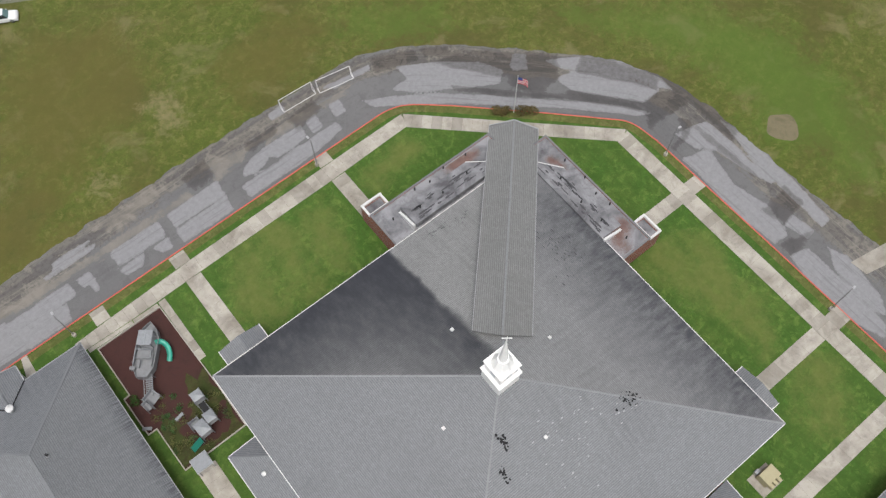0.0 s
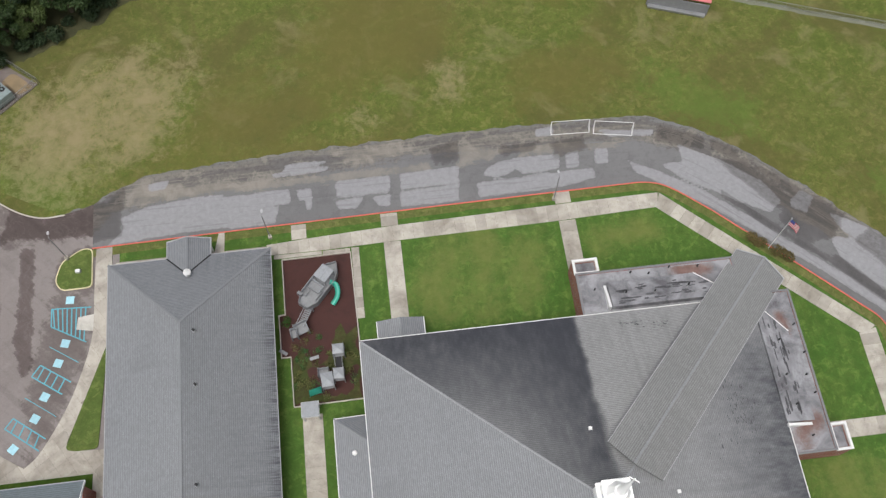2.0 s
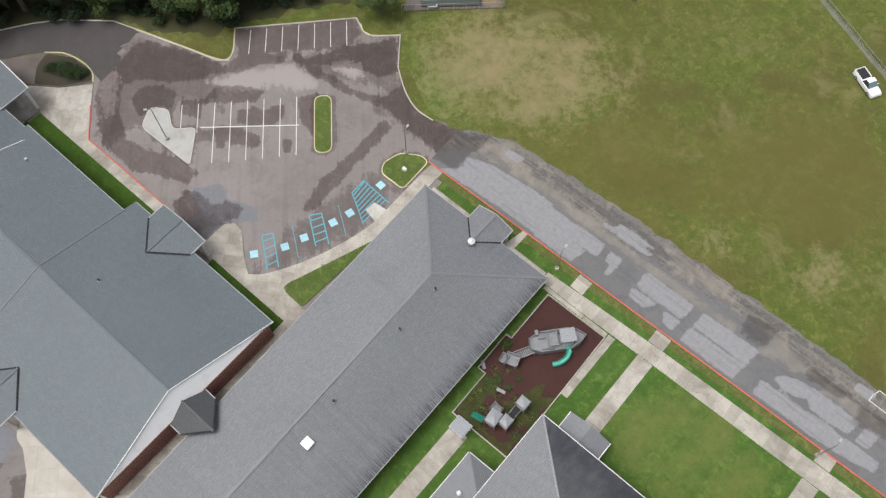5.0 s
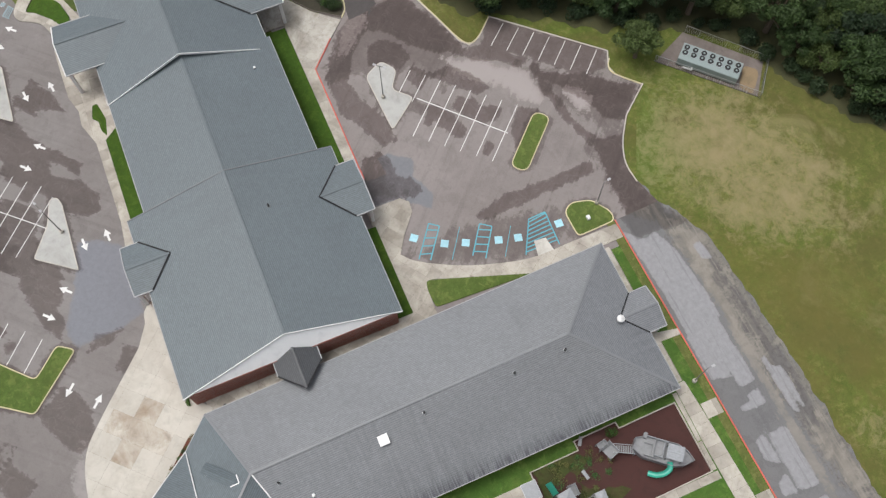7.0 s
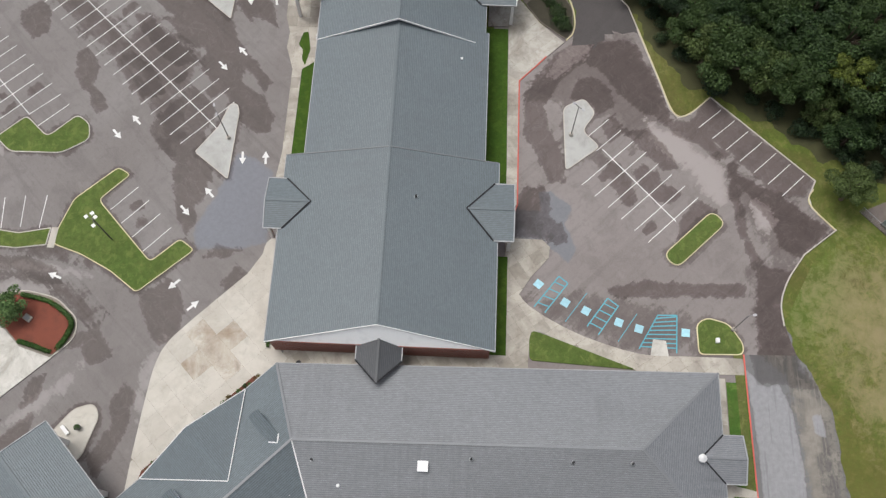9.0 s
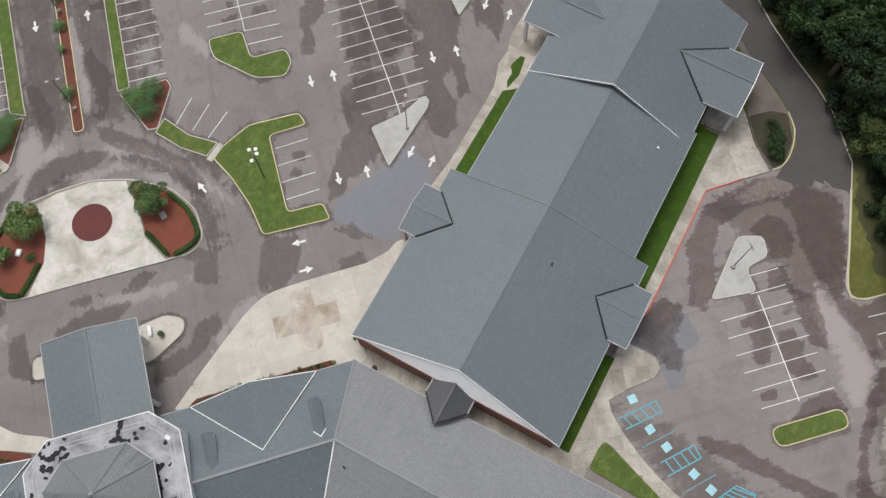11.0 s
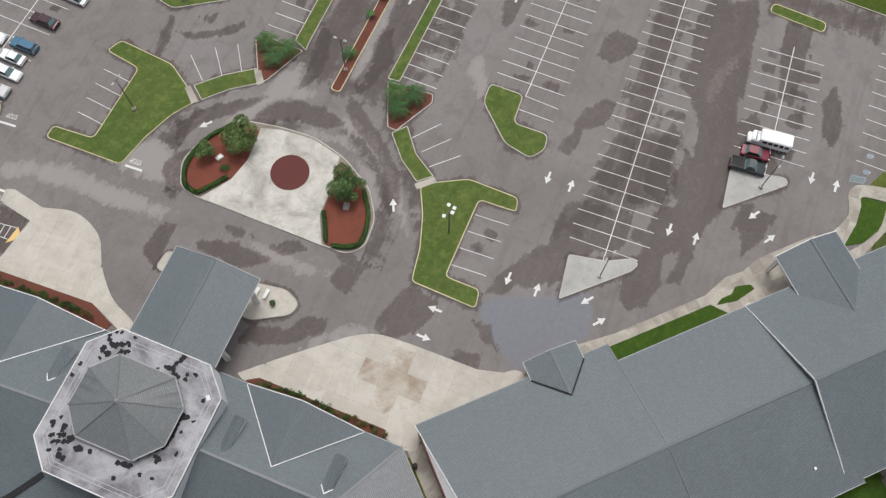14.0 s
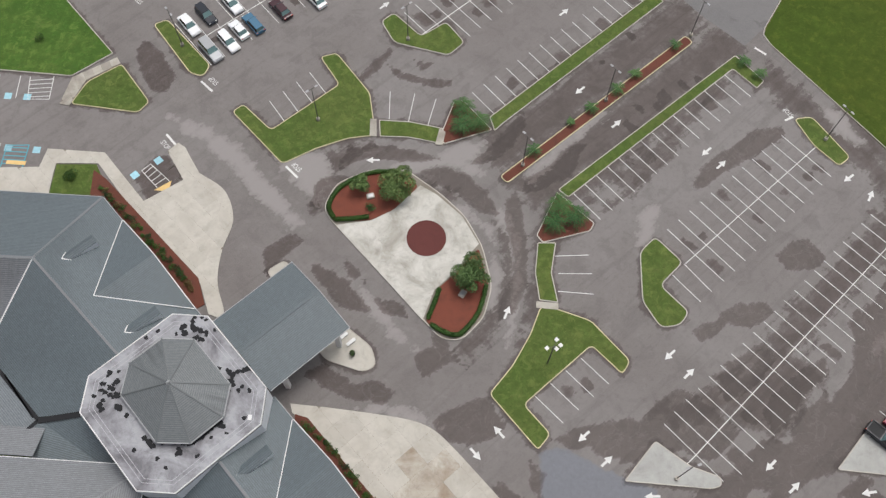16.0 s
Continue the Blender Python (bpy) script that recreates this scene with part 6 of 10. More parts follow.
MUDDY_A = [
    [(-29.5, 83.5), (-24.2, 91.8), (-15.2, 95.2), (-10.0, 89.0), (-13.8, 83.1), (-22.6, 80.1)],
    [(-37.6, 77.8), (-28.2, 82.9), (-18.8, 81.6), (-3.9, 79.9), (5.6, 79.1), (4.6, 77.1), (-6.6, 77.5), (-18.3, 78.5), (-31.4, 77.3)],
    [(-10.8, 87.7), (-6.7, 101.6), (-1.7, 106.5), (4.3, 103.2), (2.7, 91.9), (-4.9, 84.9)],
    [(34.2, 91.8), (40.5, 100.1), (42.6, 91.7), (37.4, 89.2)],
    [(31.1, 106.7), (37.2, 114.3), (39.4, 105.0), (35.3, 104.2)],
]
MUDDY_B = [
    [(-2.2, 113.6), (8.1, 115.6), (17.4, 111.2), (15.9, 97.5), (5.7, 90.5), (-5.0, 92.5), (-11.4, 95.1)],
    [(25.7, 92.4), (37.4, 95.0), (42.7, 87.7), (35.1, 83.4), (24.4, 82.1)],
]
LUSH = [
    [(78.1, 65.1), (94.6, 54.8), (104.0, 37.9), (103.2, 18.3), (92.6, 9.7), (86.7, 24.9), (88.0, 41.9)],
    [(48.4, 89.2), (61.0, 80.5), (61.0, 74.3), (52.6, 78.9), (45.6, 85.3)],
] + [
    [(-47.3, 73.7), (-51.6, 75.0), (-57.6, 80.9), (-52.9, 82.4), (-47.7, 80.4), (-44.5, 76.5)],
]
tar_sheet("field", [(-66, 84), (-40, 70), (30, 66), (60, 40), (76, 6), (120, 6), (120, 150), (-40, 150), (-66, 110)], -0.045, M_FIELDMAP, "rough olive-green grass field with dry and muddy patches", "ground", {
    "stain": lambda x, y: (np.maximum(np.maximum(cover_of(x, y, DRY_SPOTS, 3.5), 0.72 * cover_of(x, y, DRY_FAINT, 3.5)), 0.7 * cover_of(x, y, DRY_WIDE, 8.0)), cover_of(x, y, MUDDY_A + MUDDY_B, 6.0)),
    "mark": lambda x, y: (cover_of(x, y, LUSH, 6.0), 0.0 * x)}, 1.5)

stains("dry_lawn_patches", M_LAWNDRY, 0.106, [(7.0, (9, 52), (11, 60)), (6.0, (15, 51), (16, 61)), (6.0, (21, 53), (23, 59)), (5.0, (34, 59), (40, 61)), (6, (58, 22), (61, 10)), (5, (63, 20), (60, 4)), (6, (59, -8), (62, -4))],
       "yellowish dry patches in the mown lawn", "dry grass")
tagged(ring("kerb", curve([(-101.2, 41.0), (-98.6, 43.0), (-95.0, 43.8), (-92.4, 43.5), (-90.9, 42.4)]), 0.2, -0.2, 0.17, M_YELLOW, closed=False), "yellow painted kerb round the shrub bed", "kerb", kind="structure")

stains("roof_rust", M_FLATRUST, 4.628, [(3.2, (53.2, 26.6), (55.2, 28.6)), (2.0, (54.6, 41.0), (54.9, 43.0))], "rust brown stain on the flat roof", "rust stain", 0.3, within=[(50.7, 24.8), (56.2, 24.8), (56.2, 46.3), (50.7, 46.3)])
stains("roof_rust", M_FLATRUST, 4.628, [(2.0, (42.4, 51.2), (46.0, 51.0))], "rust brown stain on the flat roof", "rust stain", 0.3, within=[(28.3, 46.4), (49.8, 46.4), (49.8, 52.0), (28.3, 52.0)])


# ---- church: square pyramid roof with a steeple, entrance strip over the front hip ----
church = thing("church", (0, 0, 0), "large brick church under a stained grey pyramid roof and white steeple", "church")
AX, AY, AZ, EZ = 24.4, 20.3, 15.4, 5.3
X0, X1, Y0, Y1 = -2.6, 51.15, -5.4, 46.0
walls([(X0 + 1, Y0 + 1), (X1 - 1, Y0 + 1), (X1 - 1, Y1 - 1), (X0 + 1, Y1 - 1)], EZ - 0.1, church)
apex = (AX, AY, AZ)
cs = [(X0, Y0, EZ), (X1, Y0, EZ), (X1, Y1, EZ), (X0, Y1, EZ)]
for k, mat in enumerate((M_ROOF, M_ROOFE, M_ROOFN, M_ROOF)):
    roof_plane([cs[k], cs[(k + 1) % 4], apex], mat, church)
    trim_line(cs[k], cs[(k + 1) % 4], church)
    cap_line(cs[k], apex, church, M_HIPCAP, 0.24)
# strip roof that rides down the front hip
ax = Vector((53.8 - AX, 50.7 - AY)).normalized()
sd = Vector((-ax.y, ax.x))


def hip(d, s, dz):
    q = Vector((AX, AY)) + ax * d + sd * s
    return (q.x, q.y, AZ - (AZ - EZ) / 38.0 * d + dz)


for s in (1, -1):
    roof_plane([hip(43.0, 3.75 * s, -0.25), hip(6.0, 3.75 * s, -0.1), hip(5.4, 0, 0.75), hip(43.9, 0, 0.65)], M_ROOFSTRIP, church)
    trim_line(hip(43.0, 3.75 * s, -0.2), hip(6.0, 3.75 * s, -0.05), church, 0.1, 0.28, M_CAP)
    part("fascia_wall", bar_bm(hip(42.7, 3.6 * s, -0.75), hip(7.0, 3.6 * s, -0.6), 0.12, 0.9), M_SIDING, church)
    trim_line(hip(43.0, 3.75 * s, -0.25), hip(43.9, 0, 0.65), church, 0.2, 0.3, M_GALV, "gable_edge")
cap_line(hip(5.4, 0, 0.8), hip(43.9, 0, 0.7), church, M_HIPCAP, 0.26)
for x, y in ((24.34, 29.27), (33.15, 20.75), (15.64, 20.16), (24.4, 11.69)):
    roof_vent(church, x, y, AZ - 0.374 * max(abs(x - AX), abs(y - AY)) + 0.02, 0.32)
# steeple
SX, SY = 24.42, 20.28
steeple = part("steeple_base", box_bm(3.25, 3.25, 4.0, (SX, SY, 15.6), 0.06), M_STEEPLE, church, "white steeple base")
part("cornice", box_bm(3.6, 3.6, 0.3, (SX, SY, 17.6), 0.08), M_STEEPLE, steeple)
part("belfry", box_bm(2.75, 2.75, 2.4, (SX, SY, 18.9), 0.05), M_STEEPLE, steeple)
part("louvre", box_bm(0.8, 2.81, 1.2, (SX, SY, 18.9), 0.02), M_SIDING, steeple)
part("louvre", box_bm(2.81, 0.8, 1.2, (SX, SY, 18.9), 0.02), M_SIDING, steeple)
part("upper_cornice", box_bm(3.2, 3.2, 0.3, (SX, SY, 20.2), 0.08), M_STEEPLE, steeple)
part("lantern", tube_bm(1.45, 0.75, 1.7, (SX, SY, 21.1), seg=8), M_STEEPLE, steeple)
part("spire", tube_bm(0.58, 0.05, 6.6, (SX, SY, 25.0), seg=8), M_STEEPLE, steeple)
part("cross", bar_bm((SX - 0.45, SY + 0.35, 28.7), (SX + 0.45, SY - 0.35, 28.7), 0.1, 0.1, bar_bm((SX, SY, 28.2), (SX, SY, 29.2), 0.1, 0.1)), M_STEEPLE, steeple)


def flat_wing(swap):
    """Flat-roofed brick wing beside the entrance with a parapet, a raised shed roof and a small stair tower; its twin lies across the church's axis."""
    def at(x, y):
        return (y + 4.3, x - 3.5) if swap else (x, y)
    w = [at(*p) for p in ((27.9, 46.0), (50.2, 46.0), (50.2, 52.4), (27.9, 52.4))]
    walls(w, 4.74, church, t=0.3)
    prism("flat_roof", offset(ccw(w), 0.3), 4.3, 4.62, M_FLAT, church, "stained pale grey flat roof")
    ring("parapet_cap", offset(ccw(w), -0.03), 0.31, 4.74, 4.82, M_COPING, church)
    a = [at(*p) for p in ((32.0, 50.6), (44.2, 50.6), (48.6, 46.6), (32.0, 46.6))]
    hz = (4.85, 4.85, 5.75, 5.75)
    v = [(*p, 4.5) for p in a] + [(*p, h) for p, h in zip(a, hz)]
    mesh_ob("shed_roof", v, [[4, 5, 6, 7], [0, 1, 5, 4], [1, 2, 6, 5], [2, 3, 7, 6]], M_FLAT, church, "low membrane shed roof with dark stains")
    p, q = at(31.45, 50.2), at(31.45, 46.6)
    mesh_ob("cheek_wall", [(*p, 4.5), (*q, 4.5), (*q, 5.85), (*p, 4.7), (*at(31.8, 50.2), 4.5), (*at(31.8, 46.6), 4.5), (*at(31.8, 46.6), 5.85), (*at(31.8, 50.2), 4.7)],
            [[0, 1, 2, 3], [7, 6, 5, 4], [3, 2, 6, 7], [0, 3, 7, 4], [1, 5, 6, 2]], M_TRIM, church, "white cheek wall")
    part("edge_flashing", bar_bm((*at(44.2, 50.6), 4.87), (*at(48.6, 46.6), 5.77), 0.12, 0.06), M_TRIM, church)
    t = [at(*p) for p in ((27.9, 52.4), (31.4, 52.4), (31.4, 54.6), (27.9, 54.6))]
    walls(t, 4.2, church, t=0.4, name="stair_tower_wall")
    prism("tower_roof", offset(ccw(t), 0.35), 3.4, 3.9, M_FLAT, church)
    ring("tower_parapet", offset(ccw(t), -0.05), 0.34, 4.2, 4.5, M_TRIM, church, "bright white parapet")
    for fx, fy in ((35.5, 51.6), (38, 51.2), (41, 51.8), (45, 51.5), (34.2, 48.6), (38.2, 48.4), (43.0, 48.8), (30, 49.5)):
        x, y = at(fx, fy)
        part("roof_pipe", tube_bm(0.12, 0.12, 0.5, (x, y, 5.1 if fy > 49.5 else 5.5), seg=8), M_BLACK, church)
    rnd = random.Random(9)
    tv, tf = [], []
    for k in range(46):
        fx, fy = rnd.uniform(33, 47), rnd.choice((rnd.gauss(49.0, 0.25), rnd.gauss(47.6, 0.3)))
        if fy > 50.4 or fy < 46.9 or fx > 48.4 - (fy - 46.6):
            continue
        x, y = at(fx, fy)
        z = 5.75 - 0.9 * (fy - 46.6) / 4.0 + 0.012
        o, lx, ly = len(tv), rnd.uniform(0.3, 1.0), rnd.uniform(0.08, 0.22)
        c2 = [at(fx + dx * lx, fy + dy * ly) for dx, dy in ((-1, -0.5), (0, -1), (1, -0.3), (0.6, 0.8), (-0.7, 0.7))]
        tv += [(*c, 5.75 - 0.9 * (cy - 46.6) / 4.0 + 0.012) for c, cy in zip(c2, (fy - 0.5 * ly, fy - ly, fy - 0.3 * ly, fy + 0.8 * ly, fy + 0.7 * ly))]
        tf.append([o, o + 1, o + 2, o + 3, o + 4])
    s = mesh_ob("mildew_stain", tv, tf, M_MILDEW, church)
    s["kind"] = "stuff"


flat_wing(False)
flat_wing(True)


def canopy(x, y, w, d, z, swap):
    """A small gabled door canopy that leans on the church wall."""
    def at(a, b, h):
        return (b + 4.3, a - 3.5, h) if swap else (a, b, h)
    for s in (-1, 1):
        roof_plane([at(x + s * w / 2, y + d, z), at(x + s * w / 2, y - 0.6, z), at(x, y - 0.6, z + 0.9), at(x, y + d, z + 0.9)], M_ROOF if s < 0 else M_ROOFD, church, 0.12, "canopy_roof")
        trim_line(at(x + s * w / 2, y + d, z), at(x + s * w / 2, y - 0.6, z), church, 0.12, 0.16)
        px = at(x + s * (w / 2 - 0.3), y + d - 0.3, 0)
        part("canopy_post", box_bm(0.2, 0.2, z, (px[0], px[1], z / 2), 0.02), M_TRIM, church)


canopy(3.1, 46.4, 6.5, 2.9, 3.0, False)
canopy(3.6, 46.4, 6.5, 2.9, 3.0, True)
# low side annexes
for swap in (False, True):
    def at(a, b, h, swap=swap):
        return (b + 4.3, a - 3.5, h) if swap else (a, b, h)
    A, B, C, D = at(-6.9, 36.4, 3.3), at(-6.9, 8, 3.3), at(-2.2, 8, 5.1), at(-2.2, 32.4, 5.1)
    roof_plane([A, B, C, D], M_ROOF, church, name="annex_roof")
    roof_plane([A, D, at(-2.2, 36.5, 3.3)], M_ROOFD, church, name="annex_roof")
    trim_line(A, B, church), trim_line(A, at(-2.2, 36.5, 3.3), church), cap_line(A, D, church, M_ROOF, 0.2)
    walls([at(-6.4, 35.9, 0)[:2], at(-6.4, 8.5, 0)[:2], at(-1.8, 8.5, 0)[:2], at(-1.8, 35.9, 0)[:2]], 3.2, church, name="annex_wall")
    x, y, _ = at(-4.4, 31.4, 0)
    part("pipe_vent", tube_bm(0.25, 0.25, 0.7, (x, y, 4.4)), M_GALV, church)
    part("vent_cap", tube_bm(0.34, 0.2, 0.2, (x, y, 4.8)), M_TRIM, church)
# black stains near the apex
rnd = random.Random(4)
sv, sf, mv, mf = [], [], [], []


def roof_z(x, y):
    return AZ - (AZ - EZ) / 26.9 * max(abs(x - AX), abs(y - AY)) * 1.0


for cx, cy, n, sx, sy, run in ((19.9, 14.4, 30, 0.22, 0.5, 0), (17.7, 11.6, 24, 0.22, 0.45, 0), (36.0, 8.9, 40, 0.8, 0.6, 0), (43.6, 31.0, 46, 0.9, 2.6, 1), (45.6, 29.5, 40, 1.1, 2.6, 1), (40.5, 28.5, 12, 1.2, 2.4, 1), (34.0, 43.6, 30, 1.6, 0.25, 2), (36.6, 43.0, 16, 1.2, 0.3, 2)):
    for k in range(n):
        x, y, r = rnd.gauss(cx, sx), rnd.gauss(cy, sy), rnd.uniform(0.05, 0.2)
        if run == 1 and (x - AX < abs(y - AY) + 4.5 or x > X1 - 0.6) or run == 2 and (y - AY < abs(x - AX) + 4.0 or y > Y1 - 0.6):
            continue
        lx, ly = (r * 0.35, r * 0.35) if run else (r, r)
        lx, ly = lx * (rnd.uniform(2, 6) if run == 2 else 1), ly * (rnd.uniform(2, 6) if run == 1 else 1)
        dv, df = (mv, mf) if run else (sv, sf)
        o = len(dv)
        for i in range(6):
            px, py = x + lx * rnd.uniform(0.5, 1.3) * math.cos(i * 1.05), y + ly * rnd.uniform(0.5, 1.3) * math.sin(i * 1.05)
            dv.append((px, py, roof_z(px, py) + 0.05 + 0.0004 * k))
        df.append(list(range(o, o + 6)))
pv, pf = [], []
for cx, cy, n, sx, sy in ((25.6, 9.0, 30, 1.6, 2.2), (30.6, 11.2, 12, 1.2, 1.2), (34.6, 8.8, 8, 1.0, 1.0)):
    for k in range(n):
        x, y, r = rnd.gauss(cx, sx), rnd.gauss(cy, sy), rnd.uniform(0.03, 0.1)
        if AY - y < abs(x - AX) + 0.6:
            continue
        o = len(pv)
        pv += [(x + dx * r * 2.2, y + dy * r, roof_z(x + dx * r * 2.2, y + dy * r) + 0.055) for dx, dy in ((-1, -0.6), (0.7, -1), (1, 0.5), (-0.5, 1))]
        pf.append([o, o + 1, o + 2, o + 3])
s = mesh_ob("pale_scuff", pv, pf, M_CAP, church)
s["kind"] = "stuff"
s = mesh_ob("peeling_stain", sv, sf, M_TAR, church)
s["kind"] = "stuff"
s = mesh_ob("mildew_stain", mv, mf, M_MILDEW, church)
s["kind"] = "stuff"

# ---- classroom wing: long hipped roof that bends towards the octagon ----
wing = thing("classroom_wing", (0, 0, 0), "long single-storey brick classroom wing with a grey shingled hip roof", "school building")
RZ, LZ = 7.7, 3.5
A, B, C, D = (-36.9, 62.0, LZ), (-14.1, 62.1, LZ), (-25.8, 50.7, RZ), (-25.1, 6.7, RZ)
SW, IN, SE = (-35.7, 2.9, LZ), (-13.9, 10.4, LZ), (-17.0, -15.8, LZ)
E1, NE = (-9.5, -8.7, RZ), (-0.5, -3.0, LZ)
roof_plane([A, SW, D, C], M_ROOF, wing)
roof_plane([B, A, C], M_ROOFD, wing)
roof_plane([IN, B, C, D], M_ROOFB, wing)
roof_plane([SW, SE, E1, D], M_ROOFC, wing)
roof_plane([IN, NE, E1, D], M_ROOFC, wing)
for p, q in ((A, SW), (A, B), (B, IN), (SW, SE)):
    trim_line(p, q, wing)
for p, q in ((A, C), (B, C), (C, D), (SW, D), (D, E1)):
    cap_line(p, q, wing, M_ROOF)
part("valley_flashing", bar_bm(Vector(D) + Vector((0, 0, 0.06)), Vector(IN) + Vector((0, 0, 0.06)), 0.16, 0.06), M_TRIM, wing)
walls([(-36.2, 61.3), (-35.0, 3.4), (-17.5, -14.2), (-2, -3.5), (-14.7, 10.8), (-14.8, 61.3)], LZ - 0.1, wing)
# stains run down from the eave line
for x, y in ((-24.0, 49.4), (-23.8, 42), (-23.7, 29.3), (-22.8, 9.4)):
    pipe_vent(wing, x, y, RZ - 0.37 * abs(x + 25.3))
roof_vent(wing, -22.6, 23.3, RZ - 1.15, 1.0)
roof_vent(wing, -18.9, 6.5, RZ - 2.4, 0.7)
part("wall_hood", tube_bm(0.3, 0.2, 0.7, (-19.9, 12.8, RZ - 2.0)), M_TRIM, wing)


def porch_gable(parent, base, out, half, length, z0, rise, mat, back, name="porch_roof", posts=True, front=None):
    """A gabled porch roof: base point on the eave, outward direction, half width, length, and how far its ridge runs back into the main roof."""
    b, o = Vector(base), Vector(out).normalized()
    s = Vector((-o.y, o.x))
    def p(d, k, z):
        q = b + o * d + s * k
        return (q.x, q.y, z)
    for k in (1, -1):
        roof_plane([p(length, k * half, z0), p(-0.02, k * half, z0), p(-back, 0, z0 + rise), p(length, 0, z0 + rise)], mat if k > 0 else mat, parent, 0.14, name)
        trim_line(p(length, k * half, z0), p(0, k * half, z0), parent, 0.14, 0.18)
        part("gable_edge", bar_bm(Vector(p(length + 0.03, k * half, z0)), Vector(p(length + 0.03, 0, z0 + rise)), 0.14, 0.24), front or (M_TRIM if length > 4 else M_GUTTER), parent)
        cap_line(p(0, k * half, z0 + 0.03), p(-back, 0, z0 + rise + 0.03), parent, M_TAR, 0.2, "valley")
        if posts:
            q = p(length - 0.5, k * (half - 0.6), 0)
            part("porch_column", box_bm(0.5, 0.5, z0, (q[0], q[1], z0 / 2), 0.04), M_TRIM, parent)
    cap_line(p(length, 0, z0 + rise), p(-back, 0, z0 + rise), parent, mat, 0.3)
    v = [p(length - 0.25, half - 0.1, z0 - 0.1), p(length - 0.25, -half + 0.1, z0 - 0.1), p(length - 0.25, 0, z0 + rise - 0.12)]
    v += [p(length - 0.45, half - 0.1, z0 - 0.1), p(length - 0.45, -half + 0.1, z0 - 0.1), p(length - 0.45, 0, z0 + rise - 0.12)]
    mesh_ob("gable_wall", v, [[0, 1, 2], [5, 4, 3], [0, 3, 4, 1]], M_SIDING, parent)


porch_gable(wing, (-25.6, 62.0), (0, 1), 3.1, 2.6, 3.5, 1.1, M_ROOFD, 3.2)
bell = part("roof_cowl", tube_bm(0.45, 0.35, 0.9, (-25.3, 58.6, 5.4)), M_GALV, wing, "white roof cowl")
part("cowl_cap", tube_bm(0.55, 0.1, 0.35, (-25.3, 58.6, 6.0)), M_TRIM, bell)
porch_gable(wing, (-36.4, 16.6), (-1, 0), 3.1, 3.0, 4.3, 1.5, M_ROOFLINK, 3.4, "link_roof", posts=False)


def cross_gable(parent, mid, out, half, z0, rise, reach, mat):
    """A broad gable set into a slope, with white valley flashings, and a dormer at each side."""
    b, o = Vector(mid), Vector(out).normalized()
    s = Vector((-o.y, o.x))
    def p(d, k, z):
        q = b + o * d + s * k
        return (q.x, q.y, z)
    top = p(-reach, 0, z0 + rise + 0.1)
    for k in (1, -1):
        roof_plane([p(0.55, 0, z0 + rise), p(-reach, 0, z0 + rise + 0.1), p(0.25, k * half, z0 + 0.22)], mat, parent, 0.12, "gable_slope")
        part("valley_flashing", bar_bm(p(0.25, k * half, z0 + 0.3), p(-reach, 0, z0 + rise + 0.22), 0.11, 0.08), M_TRIM, parent)
        part("gable_edge", bar_bm(p(0.4, k * half, z0), p(0.6, 0, z0 + rise), 0.12, 0.2), M_TRIM, parent)
    mesh_ob("gable_wall", [p(0.1, half, z0 - 0.3), p(0.1, -half, z0 - 0.3), p(0.1, 0, z0 + rise - 0.15), p(-0.15, half, z0 - 0.3), p(-0.15, -half, z0 - 0.3), p(-0.15, 0, z0 + rise - 0.15)],
            [[0, 1, 2], [5, 4, 3]], M_SIDING, parent)


def dormer(parent, mid, out, z):
    """A long narrow vent dormer with white valley flashings at its upper end."""
    b, o = Vector(mid), Vector(out).normalized()
    s = Vector((-o.y, o.x))
    def p(d, k, h):
        q = b + o * d + s * k
        return (q.x, q.y, h)
    for k in (1, -1):
        roof_plane([p(2.6, k * 0.75, z), p(-1.6, k * 0.75, z), p(-2.5, 0, z + 0.42), p(2.6, 0, z + 0.42)], M_ROOFC, parent, 0.08, "dormer_roof")
        part("valley_flashing", bar_bm(p(-1.6, k * 0.8, z + 0.03), p(-2.5, 0, z + 0.45), 0.14, 0.06), M_TRIM, parent)
        mesh_ob("dormer_cheek", [p(2.5, k * 0.7, z), p(-1.6, k * 0.7, z), p(2.5, k * 0.7, z - 1.7), p(2.5, k * 0.62, z), p(-1.6, k * 0.62, z), p(2.5, k * 0.62, z - 1.7)],
                [[0, 1, 2], [5, 4, 3], [0, 2, 5, 3]], M_SIDING, parent)
    mesh_ob("dormer_face", [p(2.45, 0.7, z - 1.7), p(2.45, -0.7, z - 1.7), p(2.45, -0.7, z), p(2.45, 0, z + 0.36), p(2.45, 0.7, z), p(2.3, 0, z - 1.0)], [[0, 1, 2, 3, 4], [0, 5, 1], [4, 5, 0], [1, 5, 2], [2, 5, 3], [3, 5, 4]], M_TRIM, parent)


DIAG = (-1, -1)
cross_gable(wing, (-25.65, -6.6), DIAG, 8.5, LZ, 3.5, 8.4, M_ROOFC)
dormer(wing, (-26.4, 3.2), DIAG, 7.0)
dormer(wing, (-16.2, -6.3), DIAG, 7.0)

